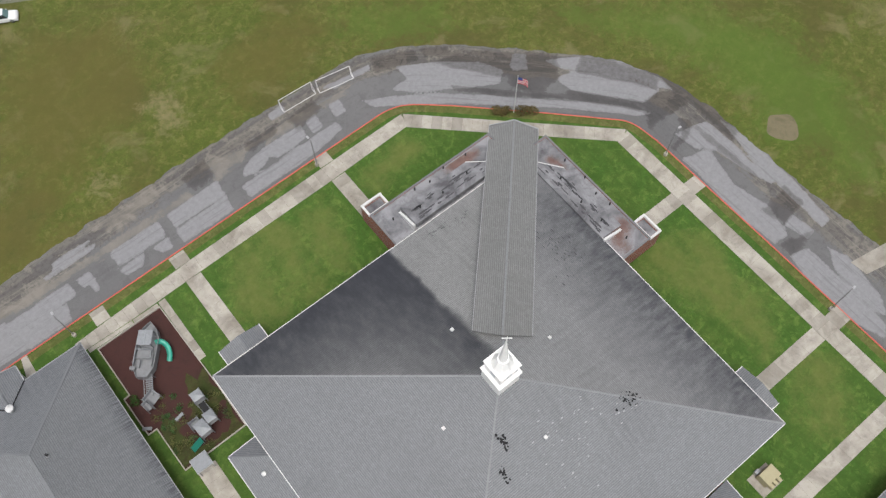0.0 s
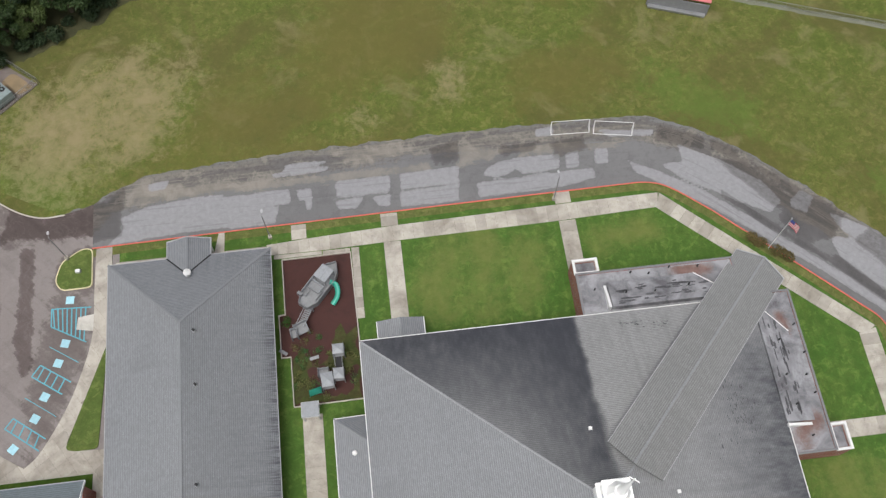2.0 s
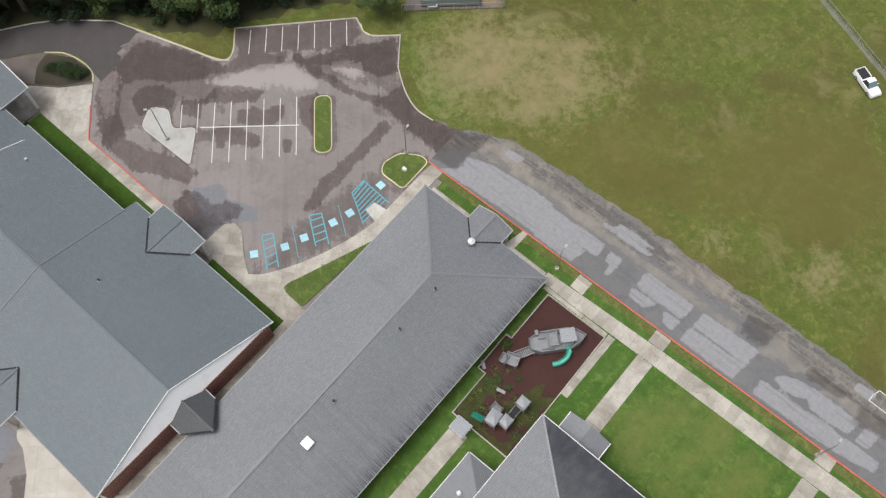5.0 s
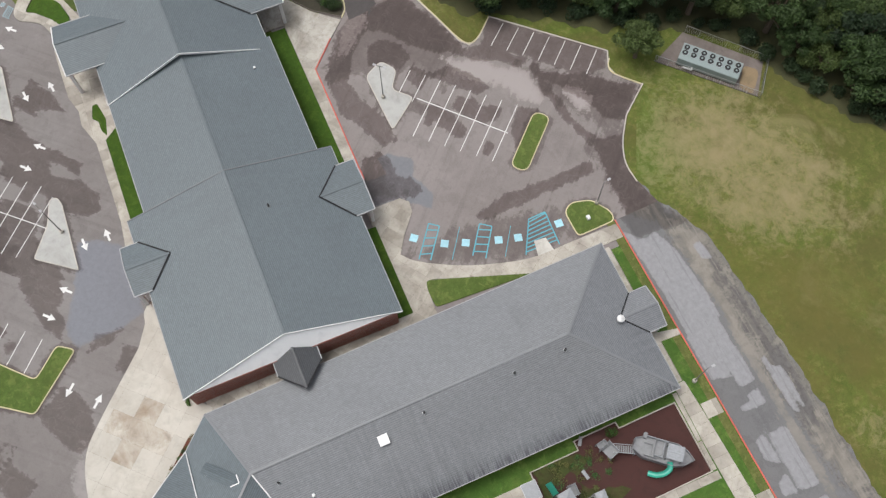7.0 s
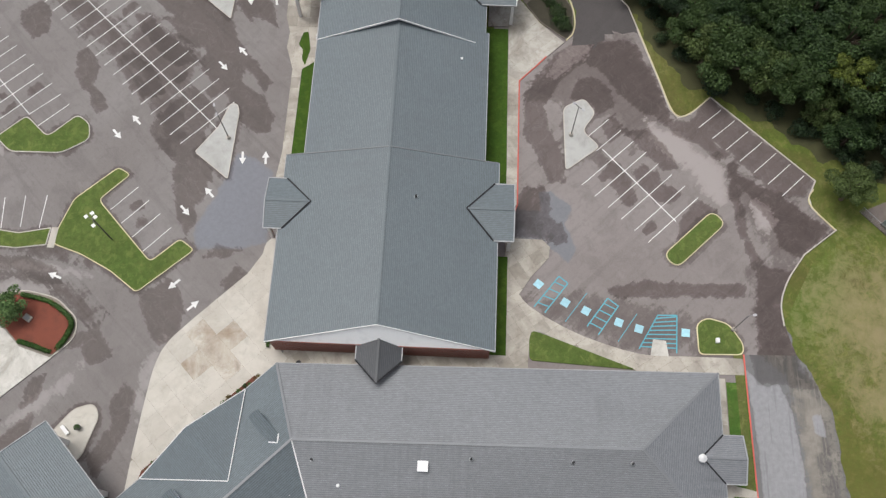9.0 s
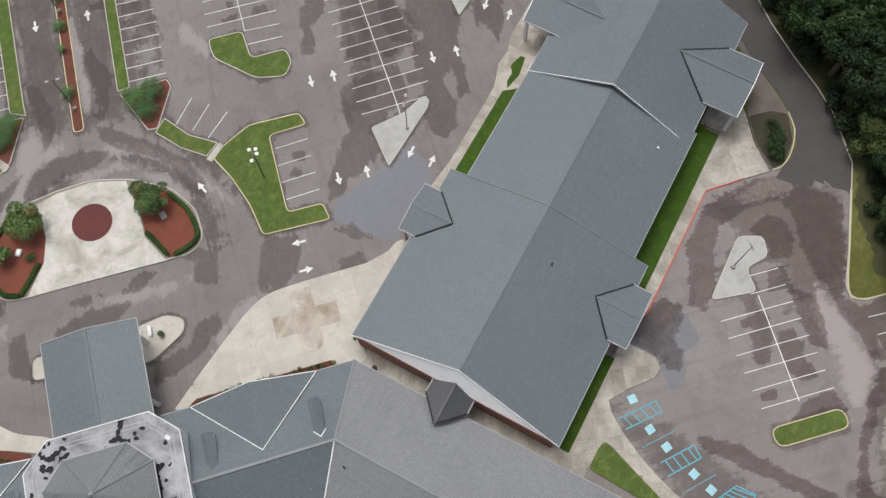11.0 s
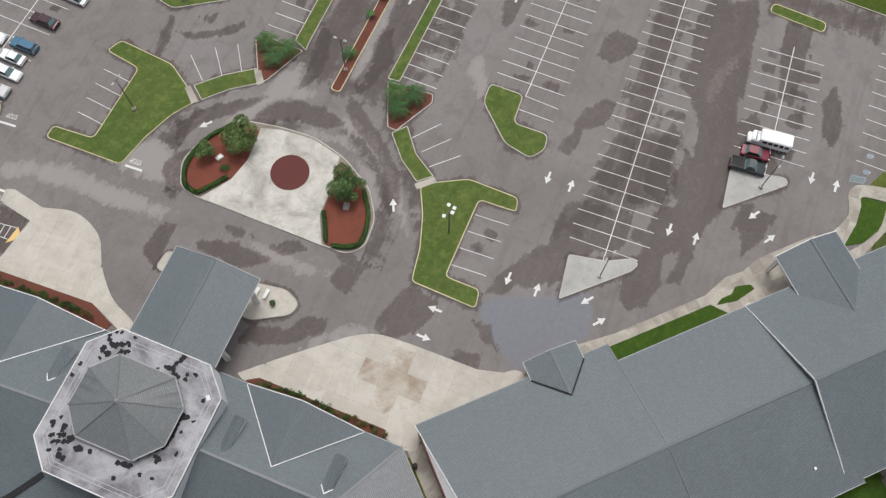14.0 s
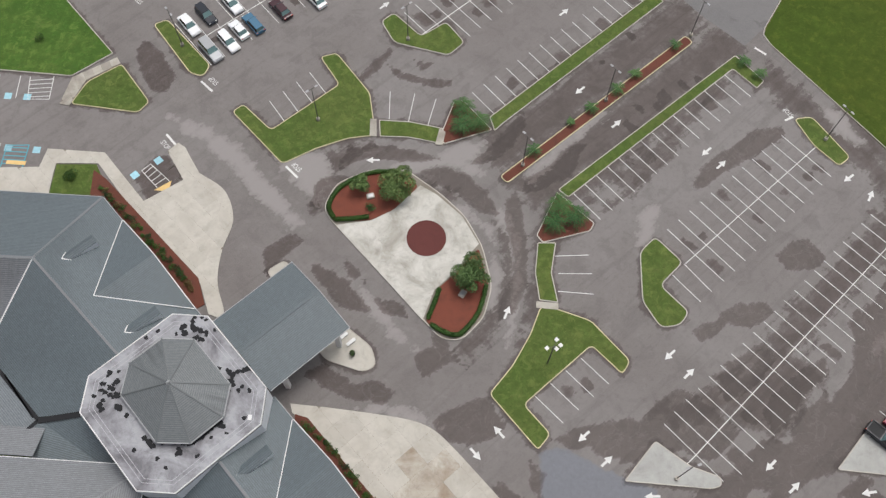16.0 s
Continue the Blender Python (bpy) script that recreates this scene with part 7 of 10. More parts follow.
# ---- south wing, the twin across the octagon ----
wing2 = thing("classroom_wing", (0, 0, 0), "long single-storey brick classroom wing with a grey shingled hip roof", "school building")
A2, S2, D2 = (75, -44.0, LZ), (12.4, -44.0, LZ), (18.0, -31.9, RZ)
W2, E2 = (-5.4, -26.4, LZ), (-0.5, -15.5, RZ)
R2, I2, N2 = (70, -31.0, RZ), (23.0, -19.3, LZ), (75, -19.0, LZ)
FORK, OC, GAP = (13.4, -10.6, 3.6), (7.5, -11.5, 5.0), (16.9, -6.6, 3.6)
roof_plane([S2, A2, R2, D2], M_ROOFC, wing2)
roof_plane([S2, W2, E2, D2], M_ROOFC, wing2)
roof_plane([I2, N2, R2, D2], M_ROOFD, wing2)
roof_plane([D2, E2, OC, FORK, I2], M_ROOFC, wing2)
for p, q in ((S2, A2), (S2, W2), (I2, N2)):
    trim_line(p, q, wing2)
for p, q in ((S2, D2), (D2, R2), (D2, E2)):
    cap_line(p, q, wing2, M_ROOF)
part("valley_flashing", bar_bm(Vector(D2) + Vector((0, 0, 0.06)), Vector(I2) + Vector((0, 0, 0.06)), 0.2, 0.06), M_TRIM, wing2)
walls([(12.8, -43.2), (74, -43.2), (74, -20), (23.0, -20.2), (12.5, -11.5), (6.5, -12.5), (-4.5, -26.2)], LZ - 0.1, wing2)
cross_gable(wing2, (2.4, -33.6), DIAG, 9.1, LZ, 3.2, 9.0, M_ROOFC)
dormer(wing2, (12.6, -34.1), DIAG, 6.5)
dormer(wing2, (1.7, -24.1), DIAG, 6.5)
roof_vent(wing2, 16.6, -28.6, 6.4, 0.7)

link = thing("link_building", (0, 0, 0), "low link building with a pale blue-grey sheet roof", "school building")
roof_plane([FORK, (21.5, -17.9, 3.4), (36, -18.6, 3.4), (36, -5, 3.9), GAP], M_LINKROOF, link, ribs=0.5)
roof_plane([NE, GAP, FORK], M_ROOFC, link)
roof_plane([NE, FORK, OC], M_ROOFC, link)
roof_plane([NE, OC, E1], M_ROOFC, link)
for p, q, w in ((OC, FORK, 0.9), (FORK, (22, -18.4, 3.6), 0.5), (FORK, GAP, 0.5), ((14.2, -10.9, 3.6), (19.5, -16.4, 3.6), 0.25)):
    cap_line(p, q, link, M_TAR, w, "valley")
walls([(14.4, -10.8), (22, -17.4), (35, -18), (35, -6), (17.4, -7)], 3.2, link)

# ---- octagonal entrance hall ----
octagon = thing("octagon_hall", (0, 0, 0), "octagonal entrance hall with stained white flat roof and cupola", "entrance hall")
OX, OY = -5.35, -13.2


def oct_ring(apo, side, apo2=None, side2=None):
    """Corners of a square turned by 45 degrees with its corners cut: apo to the long sides, side half their length; apo2 and side2 for the other pair."""
    out = []
    for k in range(4):
        a = radians(45 + 90 * k)
        n, t = Vector((math.cos(a), math.sin(a))), Vector((-math.sin(a), math.cos(a)))
        d, h = (apo, side) if k % 2 == 0 else (apo2 or apo, side2 or side)
        out += [tuple(Vector((OX, OY)) + n * d + t * s) for s in (-h, h)]
    return out


o1 = oct_ring(9.8, 6.45)
walls(o1, 7.98, octagon, M_SIDING, 0.4)
prism("flat_roof", ccw(o1), 8.0, 8.66, M_OCTFLAT, octagon, "stained white membrane roof")
ring("parapet_cap", offset(ccw(o1), -0.04), 0.14, 8.5, 8.76, M_TRIM, octagon)
for k in (1.0, 1.5):
    ring("membrane_seam", offset(ccw(o1), k), 0.07, 8.6, 8.676, M_SEAM, octagon, soft=0.005)
OX, OY = -5.65, -14.3
o2 = oct_ring(5.6, 4.0, 6.85, 2.5)
walls(oct_ring(5.0, 3.6, 6.2, 2.25), 9.5, octagon, M_SIDING, 0.3, "cupola_wall")
for k in range(8):
    p, q = o2[k], o2[(k + 1) % 8]
    roof_plane([(*p, 9.6), (*q, 9.6), (OX, OY, 13.0)], M_CUPOLA, octagon, 0.12, "cupola_slope")
    trim_line((*p, 9.6), (*q, 9.6), octagon, 0.14, 0.18)
    cap_line((*p, 9.62), (OX, OY, 13.02), octagon, M_CUPOLA, 0.2)
part("finial", tube_bm(0.35, 0.1, 0.4, (OX, OY, 13.1)), M_GALV, octagon)
part("scupper", box_bm(0.5, 0.7, 0.5, (-15.3, -11.6, 8.45), 0.03), M_TRIM, octagon, "white rain outlet box")
PEEL_A = [
    [(-5.8, -24.0), (-5.8, -23.1), (-6.8, -22.7), (-8.1, -22.3)], [(-4.5, -23.3), (-5.1, -22.0)], [(-6.5, -21.4), (-7.3, -21.6), (-7.6, -21.2)], [(-6.2, -24.5)], [(-6.9, -24.4)], [(-7.6, -24.1)], [(-8.9, -22.7)],
    [(-4.0, -22.0)], [(-1.5, -22.1)], [(-0.2, -21.3)], [(-9.9, -17.8), (-10.5, -17.3)], [(-11.3, -17.6), (-12.3, -17.0), (-12.8, -17.3), (-14.1, -17.9)], [(-12.3, -16.9), (-12.1, -15.8)], [(-11.5, -16.4), (-12.4, -15.7)],
    [(-13.6, -15.5)], [(-13.4, -14.9)], [(-14.8, -15.1)], [(-12.0, -15.2), (-11.9, -14.0)], [(-11.4, -10.9), (-12.2, -10.2)]]
PEEL_B = [
    [(-11.5, -10.6), (-10.1, -9.5), (-9.9, -8.8), (-8.9, -8.1), (-7.5, -7.9), (-6.6, -7.9)], [(-4.8, -8.0), (-5.1, -7.7)], [(-11.1, -8.7)], [(-9.6, -6.4)], [(-12.7, -9.4)], [(-14.6, -11.4)], [(-7.2, -7.2), (-7.2, -6.4)], [(2.5, -16.4)],
    [(3.5, -16.2), (3.7, -15.8)], [(4.0, -14.7)], [(3.4, -14.4), (2.5, -14.1)], [(4.0, -13.8), (3.5, -13.7)], [(2.9, -13.2), (1.6, -13.3)], [(4.9, -13.1)], [(3.6, -12.5)], [(4.1, -12.1), (3.4, -11.3)], [(2.2, -15.4), (2.7, -14.7)],
    [(1.7, -12.0), (0.7, -11.3)], [(0.2, -10.7)], [(-2.4, -8.3), (-3.1, -7.8), (-3.9, -7.1)], [(-4.7, -5.7)], [(-5.9, -4.8)], [(-1.7, -6.5)]]
rnd = random.Random(12)
sv, sf = [], []
for path in PEEL_A + PEEL_B:
    for (x0, y0), (x1, y1) in zip(path, path[1:] or path):
        for k in range(max(2, int(math.hypot(x1 - x0, y1 - y0) / 0.13))):
            u, r = rnd.random(), rnd.uniform(0.16, 0.34 if len(path) == 1 else 0.42)
            x, y = x0 + (x1 - x0) * u + rnd.gauss(0, 0.09), y0 + (y1 - y0) * u + rnd.gauss(0, 0.09)
            o = len(sv)
            sv += [(x + r * rnd.uniform(0.5, 1.4) * math.cos(i * 0.898), y + r * rnd.uniform(0.5, 1.4) * math.sin(i * 0.898), 8.68 + 0.0003 * len(sf)) for i in range(7)]
            sf.append(list(range(o, o + 7)))
s = mesh_ob("peeling_stain", sv, sf, M_TAR, octagon)
s["kind"] = "stuff"
# drive-through canopy
porch = thing("entrance_canopy", (0, 0, 0), "gabled drive-through canopy with a blue-grey shingled roof on white columns", "canopy")
pm, po = Vector((-13.0, -21.1)), Vector((-1, -1)).normalized()
ps = Vector((-po.y, po.x))


def pp(d, k, z):
    q = pm + po * d + ps * k
    return (q.x, q.y, z)


for k in (1, -1):
    roof_plane([pp(12.3, k * 6.45, 5.9), pp(-1.0, k * 6.45, 5.9), pp(-1.0, 0, 7.3), pp(12.3, 0, 7.3)], M_ROOFC, porch)
    trim_line(pp(12.3, k * 6.45, 5.9), pp(-1, k * 6.45, 5.9), porch)
    part("gable_edge", bar_bm(pp(12.35, k * 6.45, 5.9), pp(12.35, 0, 7.3), 0.12, 0.24), M_GUTTER, porch)
    for d in (1.5, 10.5):
        q = pp(d, k * 5.6, 0)
        part("column", box_bm(0.7, 0.7, 5.8, (q[0], q[1], 2.9), 0.05), M_TRIM, porch)
cap_line(pp(12.3, 0, 7.3), pp(-1, 0, 7.3), porch, M_ROOFC)

# ---- gym hall: two gabled sections and a taller end with porches ----
hall = thing("gym_hall", (0, 0, 0), "long brick hall with a blue-grey shingled gable roof and white gable", "school hall")
HE, HR, HY = 4.6, 8.7, 16.4
for ya, yb, xa, xb, dz in ((1.1, 32.1, -38.3, -66.2, 0.0), (3.8, 30.0, -66.2, -88.0, 0.0)):
    ze = HR - (HR - HE) * (yb - ya) / 31.0
    for y in (ya, yb):
        roof_plane([(xa, y, ze), (xb, y, ze), (xb, HY, HR), (xa - (1.9 if xa > -40 else 0.0), HY, HR)], M_ROOFC, hall)
        trim_line((xa, y, ze), (xb, y, ze), hall)
    walls([(xa - 0.05, ya + 0.7), (xb, ya + 0.7), (xb, yb - 0.7), (xa - 0.05, yb - 0.7)], ze, hall)
cap_line((-40.2, HY, HR), (-88, HY, HR), hall, M_ROOFC)
for y in (1.1, 32.1):
    part("step_flashing", bar_bm((-66.2, y, HE + 0.04), (-66.2, HY, HR + 0.04), 0.16, 0.1), M_ROOFD, hall, "grey flashing across the roof")
mesh_ob("gable_wall", [(-38.35, 1.3, HE - 0.2), (-38.35, 31.9, HE - 0.2), (-40.25, HY, HR - 0.14), (-38.8, 1.3, HE - 0.35), (-38.8, 31.9, HE - 0.35), (-40.6, HY, HR - 0.14)], [[0, 1, 2], [5, 4, 3], [0, 3, 4, 1]], M_STEEPLE, hall, "white gable siding")
for y in (1.1, 32.1):
    part("rake_board", bar_bm((-38.25, y, HE - 0.08), (-40.1, HY, HR - 0.08), 0.1, 0.34), M_TRIM, hall)
# taller end
TE, TR = 5.1, 9.6
for y in (3.7, 29.5):
    roof_plane([(-85.8, y, TE), (-109.1, y, TE), (-110.0, HY, TR), (-87.0, HY, TR)], M_ROOFC, hall)
    trim_line((-85.8, y, TE), (-109.1, y, TE), hall)
    part("rake_board", bar_bm((-85.75, y, TE - 0.05), (-86.95, HY, TR - 0.05), 0.1, 0.34), M_TRIM, hall)
    part("rake_board", bar_bm((-109.13, y, TE - 0.07), (-110.03, HY, TR - 0.07), 0.06, 0.3), M_GUTTER, hall)
cap_line((-87.0, HY, TR), (-110.0, HY, TR), hall, M_ROOFC)
walls([(-87.9, 4.2), (-107.8, 4.2), (-107.8, 28.7), (-87.9, 28.7)], TE, hall)
for x in (-88.1, -107.9):
    mesh_ob("gable_wall", [(x, 4.0, TE - 0.4), (x, 28.9, TE - 0.4), (x, HY, TR - 0.2), (x - 0.25, 4.0, TE - 0.4), (x - 0.25, 28.9, TE - 0.4), (x - 0.25, HY, TR - 0.2)], [[0, 1, 2], [5, 4, 3], [0, 3, 4, 1]], M_SIDING, hall)
for y, z in ((3.7, TE), (29.5, TE)):
    part("eave_return", box_bm(0.9, 0.7, 0.25, (-86.5, y + (0.2 if y < 10 else -0.2), z - 0.2), 0.03), M_TRIM, hall)
porch_gable(hall, (-58.5, 1.7), (0, -1), 3.9, 2.6, 4.82, 1.08, M_ROOFC, 3.9, posts=True)
porch_gable(hall, (-58.4, 31.5), (0, 1), 4.4, 2.8, 4.82, 1.08, M_ROOFC, 3.9, posts=True)
porch_gable(hall, (-97.9, 5.9), (0, -1), 4.9, 6.7, 5.6, 1.85, M_ROOFC, 5.4)
porch_gable(hall, (-98.2, 28.7), (0, 1), 5.2, 5.4, 5.5, 2.05, M_ROOFC, 6.3)
pipe_vent(hall, -59.0, 20.5, HR - 1.1)
roof_vent(hall, -82.5, 26.0, HR - 2.6, 0.25)


# ---- painted markings: children of the car parks ----
def flat_mesh(name, pts, material, h=0.034):
    n = len(pts)
    me = bpy.data.meshes.new(name)
    me.from_pydata([(x, y, 0) for x, y in pts] + [(x, y, h) for x, y in pts], [], [list(range(n, 2 * n))] + [[i, (i + 1) % n, n + (i + 1) % n, n + i] for i in range(n)])
    me.materials.append(material)
    return me


LINES = {}


def line(parent, a, b, material=None, w=0.1, name="stall_line", z=0.0):
    material = material or M_LINE
    a, b = Vector(a), Vector(b)
    key = (material.name, round((b - a).length, 1), w)
    if key not in LINES:
        h = key[1] / 2
        LINES[key] = flat_mesh(name, [(-h, -w / 2), (h, -w / 2), (h, w / 2), (-h, w / 2)], material)
    ob = new(name, LINES[key])
    ob.parent = parent
    ob.matrix_local = pose((a.x + b.x) / 2, (a.y + b.y) / 2, z, 0, 0, math.degrees(math.atan2(b.y - a.y, b.x - a.x)))
    return ob


def double_row(parent, start, end, n, lead, step, shrink, half):
    """Stalls on both sides of a painted line from start to end; the stalls narrow slightly along the row. half: half a line's length, first and last."""
    s, e = Vector(start), Vector(end)
    d = (e - s).normalized()
    p = Vector((-d.y, d.x))
    for k in range(n):
        q, h = s + d * (lead + step * k - shrink * k * k), half[0] + (half[1] - half[0]) * k / (n - 1)
        line(parent, q - p * h, q + p * h)
    line(parent, s, e, w=0.13)


def single_row(parent, a, b, out, n, length=5.2):
    a, b, o = Vector(a), Vector(b), Vector(out).normalized()
    for k in range(n):
        q = a.lerp(b, k / (n - 1))
        line(parent, q, q + o * length)


double_row(lot_front, (-73.7, -12.2), (-107.5, -48.6), 20, 2.6, 2.47, 0.005, (5.85, 4.95))
line(lot_front, (-69.7, -16.3), (-77.3, -9.0)), line(lot_front, (-73.7, -12.2), (-71.8, -10.3), w=0.13)
double_row(lot_front, (-73.9, -40.4), (-95.6, -62.0), 12, 2.2, 2.46, 0.0092, (5.65, 4.95))
line(lot_front, (-73.7, -40.4), (-77.5, -36.2)), line(lot_front, (-71.9, -38.5), (-75.8, -34.5))
double_row(lot_front, (-100.6, -13.2), (-117.3, -31.8), 9, 4.3, 2.35, 0.0, (5.4, 5.1))
double_row(lot_front, (-32.0, -79.4), (-48.2, -95.8), 9, 1.0, 2.5, 0.0, (5.5, 5.3))
double_row(lot_front, (4.6, -75.9), (-15.0, -94.4), 11, -1.35, 2.7, 0.0, (5.5, 5.5))
double_row(lot_front, (37, -85), (26.5, -95.7), 6, 1.0, 2.6, 0.0, (5.5, 5.5))
single_row(lot_front, (-57.3, -51.2), (-81.9, -75.1), (-0.7, 0.715), 15, 5.95)
single_row(lot_front, (-45.2, -64.2), (-70.3, -88.2), (0.69, -0.723), 15, 6.0)
single_row(lot_front, (-52.1, -19.0), (-58.4, -24.9), (-0.74, 0.67), 4)
single_row(lot_front, (-11.9, -60.6), (-17.6, -66.6), (0.62, -0.78), 4)
for a, b in (((-54.7, -40.4), (-59.7, -40.9)), ((-55.1, -37.6), (-60.1, -37.9)), ((-55.1, -34.8), (-60.3, -34.7)), ((-28.1, -62.6), (-27.8, -67.8)), ((-31.2, -62.3), (-31.8, -67.7)), ((-34.3, -61.8), (-35.3, -66.9)), ((-37.9, -63.6), (-38.3, -65.9))):
    line(lot_front, a, b)
single_row(lot_front, (-119.0, -6.8), (-133.2, -21.6), (0.69, -0.73), 9, 5.3)
for k in range(8):
    t = (-76.8 + 1.8 * k, 48.9 + 1.857 * k)
    b = (-65.5 + 1.76 * (k - 2), 44.7 + 1.9 * (k - 2))
    line(lot_west, t, b if k > 1 else (t[0] * 0.52 + b[0] * 0.48, t[1] * 0.52 + b[1] * 0.48))
line(lot_west, (-71.6, 47.9), (-60.2, 58.4), w=0.13)
for k in range(7):
    line(lot_west, (-79.2 + 1.78 * k, 66.3 + 1.95 * k), (-76.0 + 1.83 * k, 62.7 + 1.95 * k))
line(lot_front, (6.6, -57.4), (4.4, -55.2), w=0.35, name="stop_bar")
line(lot_front, (-12.9, -52.9), (-15.0, -51.0), w=0.35, name="stop_bar")
line(lot_front, (2.9, -67.7), (0.8, -65.9), w=0.35, name="stop_bar")
line(lot_front, (-91.2, -66.6), (-92.6, -67.4), w=0.35, name="stop_bar")
line(lot_front, (-87.6, -80.7), (-89.4, -79.4), w=0.35, name="stop_bar")

ARROW = flat_mesh("painted_arrow", [(-1.0, -0.17), (0.05, -0.17), (0.05, -0.55), (1.1, 0.0), (0.05, 0.55), (0.05, 0.17), (-1.0, 0.17)], M_LINE)
for x, y, dx, dy in ((-47.3, -13.7, 1, -1), (-44.2, -10.6, -1, 1), (-58.8, -13.9, 1, 1), (-61.8, -10.7, -1, -1), (-67.8, -6.5, 1, 0.1), (-67.9, -3.0, -1, -0.1), (-71.0, -26.2, 1, 1),
                     (-73.5, -23.6, -1, -1), (-47.8, -31.0, -0.35, -1), (-26.3, -54.9, 1, 0.1), (-83.8, -11.6, 1, 1), (-86.6, -8.8, -1, -1), (-96.5, -8.8, 1, 0.2), (-96.6, -4.6, -1, -0.2),
                     (-107.6, -10.7, 1, 1), (-110.2, -8.1, -1, -1), (-78.3, -60.0, 1, 1), (-80.4, -57.7, -1, -1), (-58.5, -70.2, 1, 1), (-64.2, -64.1, -1, -1), (-100.1, -56.7, 1, 0.8),
                     (-103.0, -53.7, -0.5, -1), (-25.3, -85.2, -1, -1), (-55.8, -85.9, -1, -1)):
    ob = new("painted_arrow", ARROW)
    ob.parent = lot_front
    ob.matrix_local = pose(x, y, 0.014 if -70 < x < -52 and y > -12 else 0.0, 0, 0, math.degrees(math.atan2(dy, dx)))


def road_word(x, y, up):
    c = bpy.data.curves.new("road_word", "FONT")
    c.body, c.size, c.extrude, c.align_x, c.align_y = "STOP", 0.95, 0.006, "CENTER", "CENTER"
    ob = new("road_word", c)
    c.materials.append(M_LINE)
    ob.matrix_world = pose(x, y, 0.008, 0, 0, math.degrees(math.atan2(up[1], up[0])) - 90) @ Matrix.Diagonal((0.8, 1.25, 1, 1))
    tagged(ob, "white painted stop word on the asphalt", "road marking", kind="structure")


road_word(-14.6, -52.9, (0.67, 0.74))
road_word(6.4, -55.4, (-0.71, -0.71))
road_word(0.9, -67.9, (0.64, 0.77))
road_word(16.4, -83.4, (0.64, 0.77))
road_word(-91.9, -68.2, (0.75, 0.66))


def symbol(parent, x, y, turn, size=1.15, material=None):
    """A blue square with a white wheelchair mark."""
    h = size / 2
    sq = new("accessible_square", LINES.setdefault(("sq", size), flat_mesh("accessible_square", [(-h, -h), (h, -h), (h, h), (-h, h)], material or M_BLUE)))
    sq.parent = parent
    sq.matrix_local = pose(x, y, 0.0, 0, 0, turn)
    mark = LINES.get("mark")
    if mark is None:
        bm = bmesh.new()
        for k in range(9):
            a, b = radians(-150 + 24 * k), radians(-150 + 24 * (k + 1))
            bar_bm((0.3 * math.cos(a) - 0.03, 0.3 * math.sin(a) - 0.12, 0.02), (0.3 * math.cos(b) - 0.03, 0.3 * math.sin(b) - 0.12, 0.02), 0.1, 0.012, bm)
        bar_bm((-0.06, 0.38, 0.02), (-0.04, -0.02, 0.02), 0.13, 0.012, bm), bar_bm((-0.04, 0.0, 0.02), (0.24, 0.0, 0.02), 0.1, 0.012, bm), bar_bm((0.24, 0.02, 0.02), (0.36, -0.36, 0.02), 0.1, 0.012, bm)
        box_bm(0.18, 0.18, 0.012, (-0.08, 0.5, 0.02), 0, bm)
        mark = LINES["mark"] = bpy.data.meshes.new("wheelchair_mark")
        bm.to_mesh(mark), bm.free()
        mark.materials.append(M_LINE)
    mk = new("wheelchair_mark", mark)
    mk.parent = sq


def hatch(parent, a, b, c, d, n, material=None, w=0.17):
    """A striped no-parking box with corners a, b (near side) and d, c (far side)."""
    a, b, c, d = (Vector(v) for v in (a, b, c, d))
    for p, q in ((a, d), (b, c), (d, c)):
        line(parent, p, q, material or M_TEAL, w, "hatch_line")
    for k in range(n):
        t = (k + 0.6) / (n + 0.4)
        line(parent, a.lerp(d, t), b.lerp(c, min(1, t + 0.06)), material or M_TEAL, w, "hatch_line")


for x, y, t in ((-49.6, 38.3, 50), (-47.0, 42.1, 60), (-45.9, 45.0, 62), (-44.4, 49.6, 70), (-43.6, 52.4, 75), (-43.3, 58.9, 85)):
    symbol(lot_west, x, y, t)
hatch(lot_west, (-46.2, 37.7), (-45.4, 39.2), (-49.9, 42.5), (-50.9, 41.2), 4)
hatch(lot_west, (-43.6, 45.1), (-42.5, 46.7), (-46.8, 49.6), (-47.9, 48.1), 4)
hatch(lot_west, (-40.7, 52.3), (-40.3, 57.5), (-45.8, 57.8), (-45.7, 55.1), 8)
line(lot_west, (-44.2, 42.1), (-48.6, 45.2), M_TEAL), line(lot_west, (-41.6, 49.4), (-45.8, 52.2), M_TEAL)
ramp_w = tagged(prism("kerb_ramp", [(-39.6, 53.8), (-39.6, 56.4), (-42.0, 56.1), (-42.2, 54.3)], -0.1, 0.05, M_CIRCLE), "pale concrete kerb ramp", "kerb ramp", kind="structure")
symbol(lot_front, 6.9, -52.6, -45), symbol(lot_front, 10.0, -49.8, -45)
hatch(lot_front, (6.2, -47.9), (4.5, -49.1), (8.0, -51.9), (9.1, -50.6), 4, M_LINE, 0.1)
symbol(lot_front, 26.1, -53.2, 0), symbol(lot_front, 30.6, -53.3, 0), symbol(lot_front, 30.1, -62.8, 0), symbol(lot_front, 33.2, -62.8, 0)
hatch(lot_front, (27.5, -50.0), (30.9, -49.8), (30.9, -53.7), (27.5, -54.0), 5)
hatch(lot_front, (26.8, -67.0), (30.6, -66.7), (30.0, -62.4), (26.5, -62.6), 5, M_LINE, 0.1)
for x in (32.2, 35.6, 39.0):
    line(lot_front, (x, -66.8), (x - 0.3, -62.5)), line(lot_front, (x - 0.2, -54.0), (x - 0.2, -49.8))
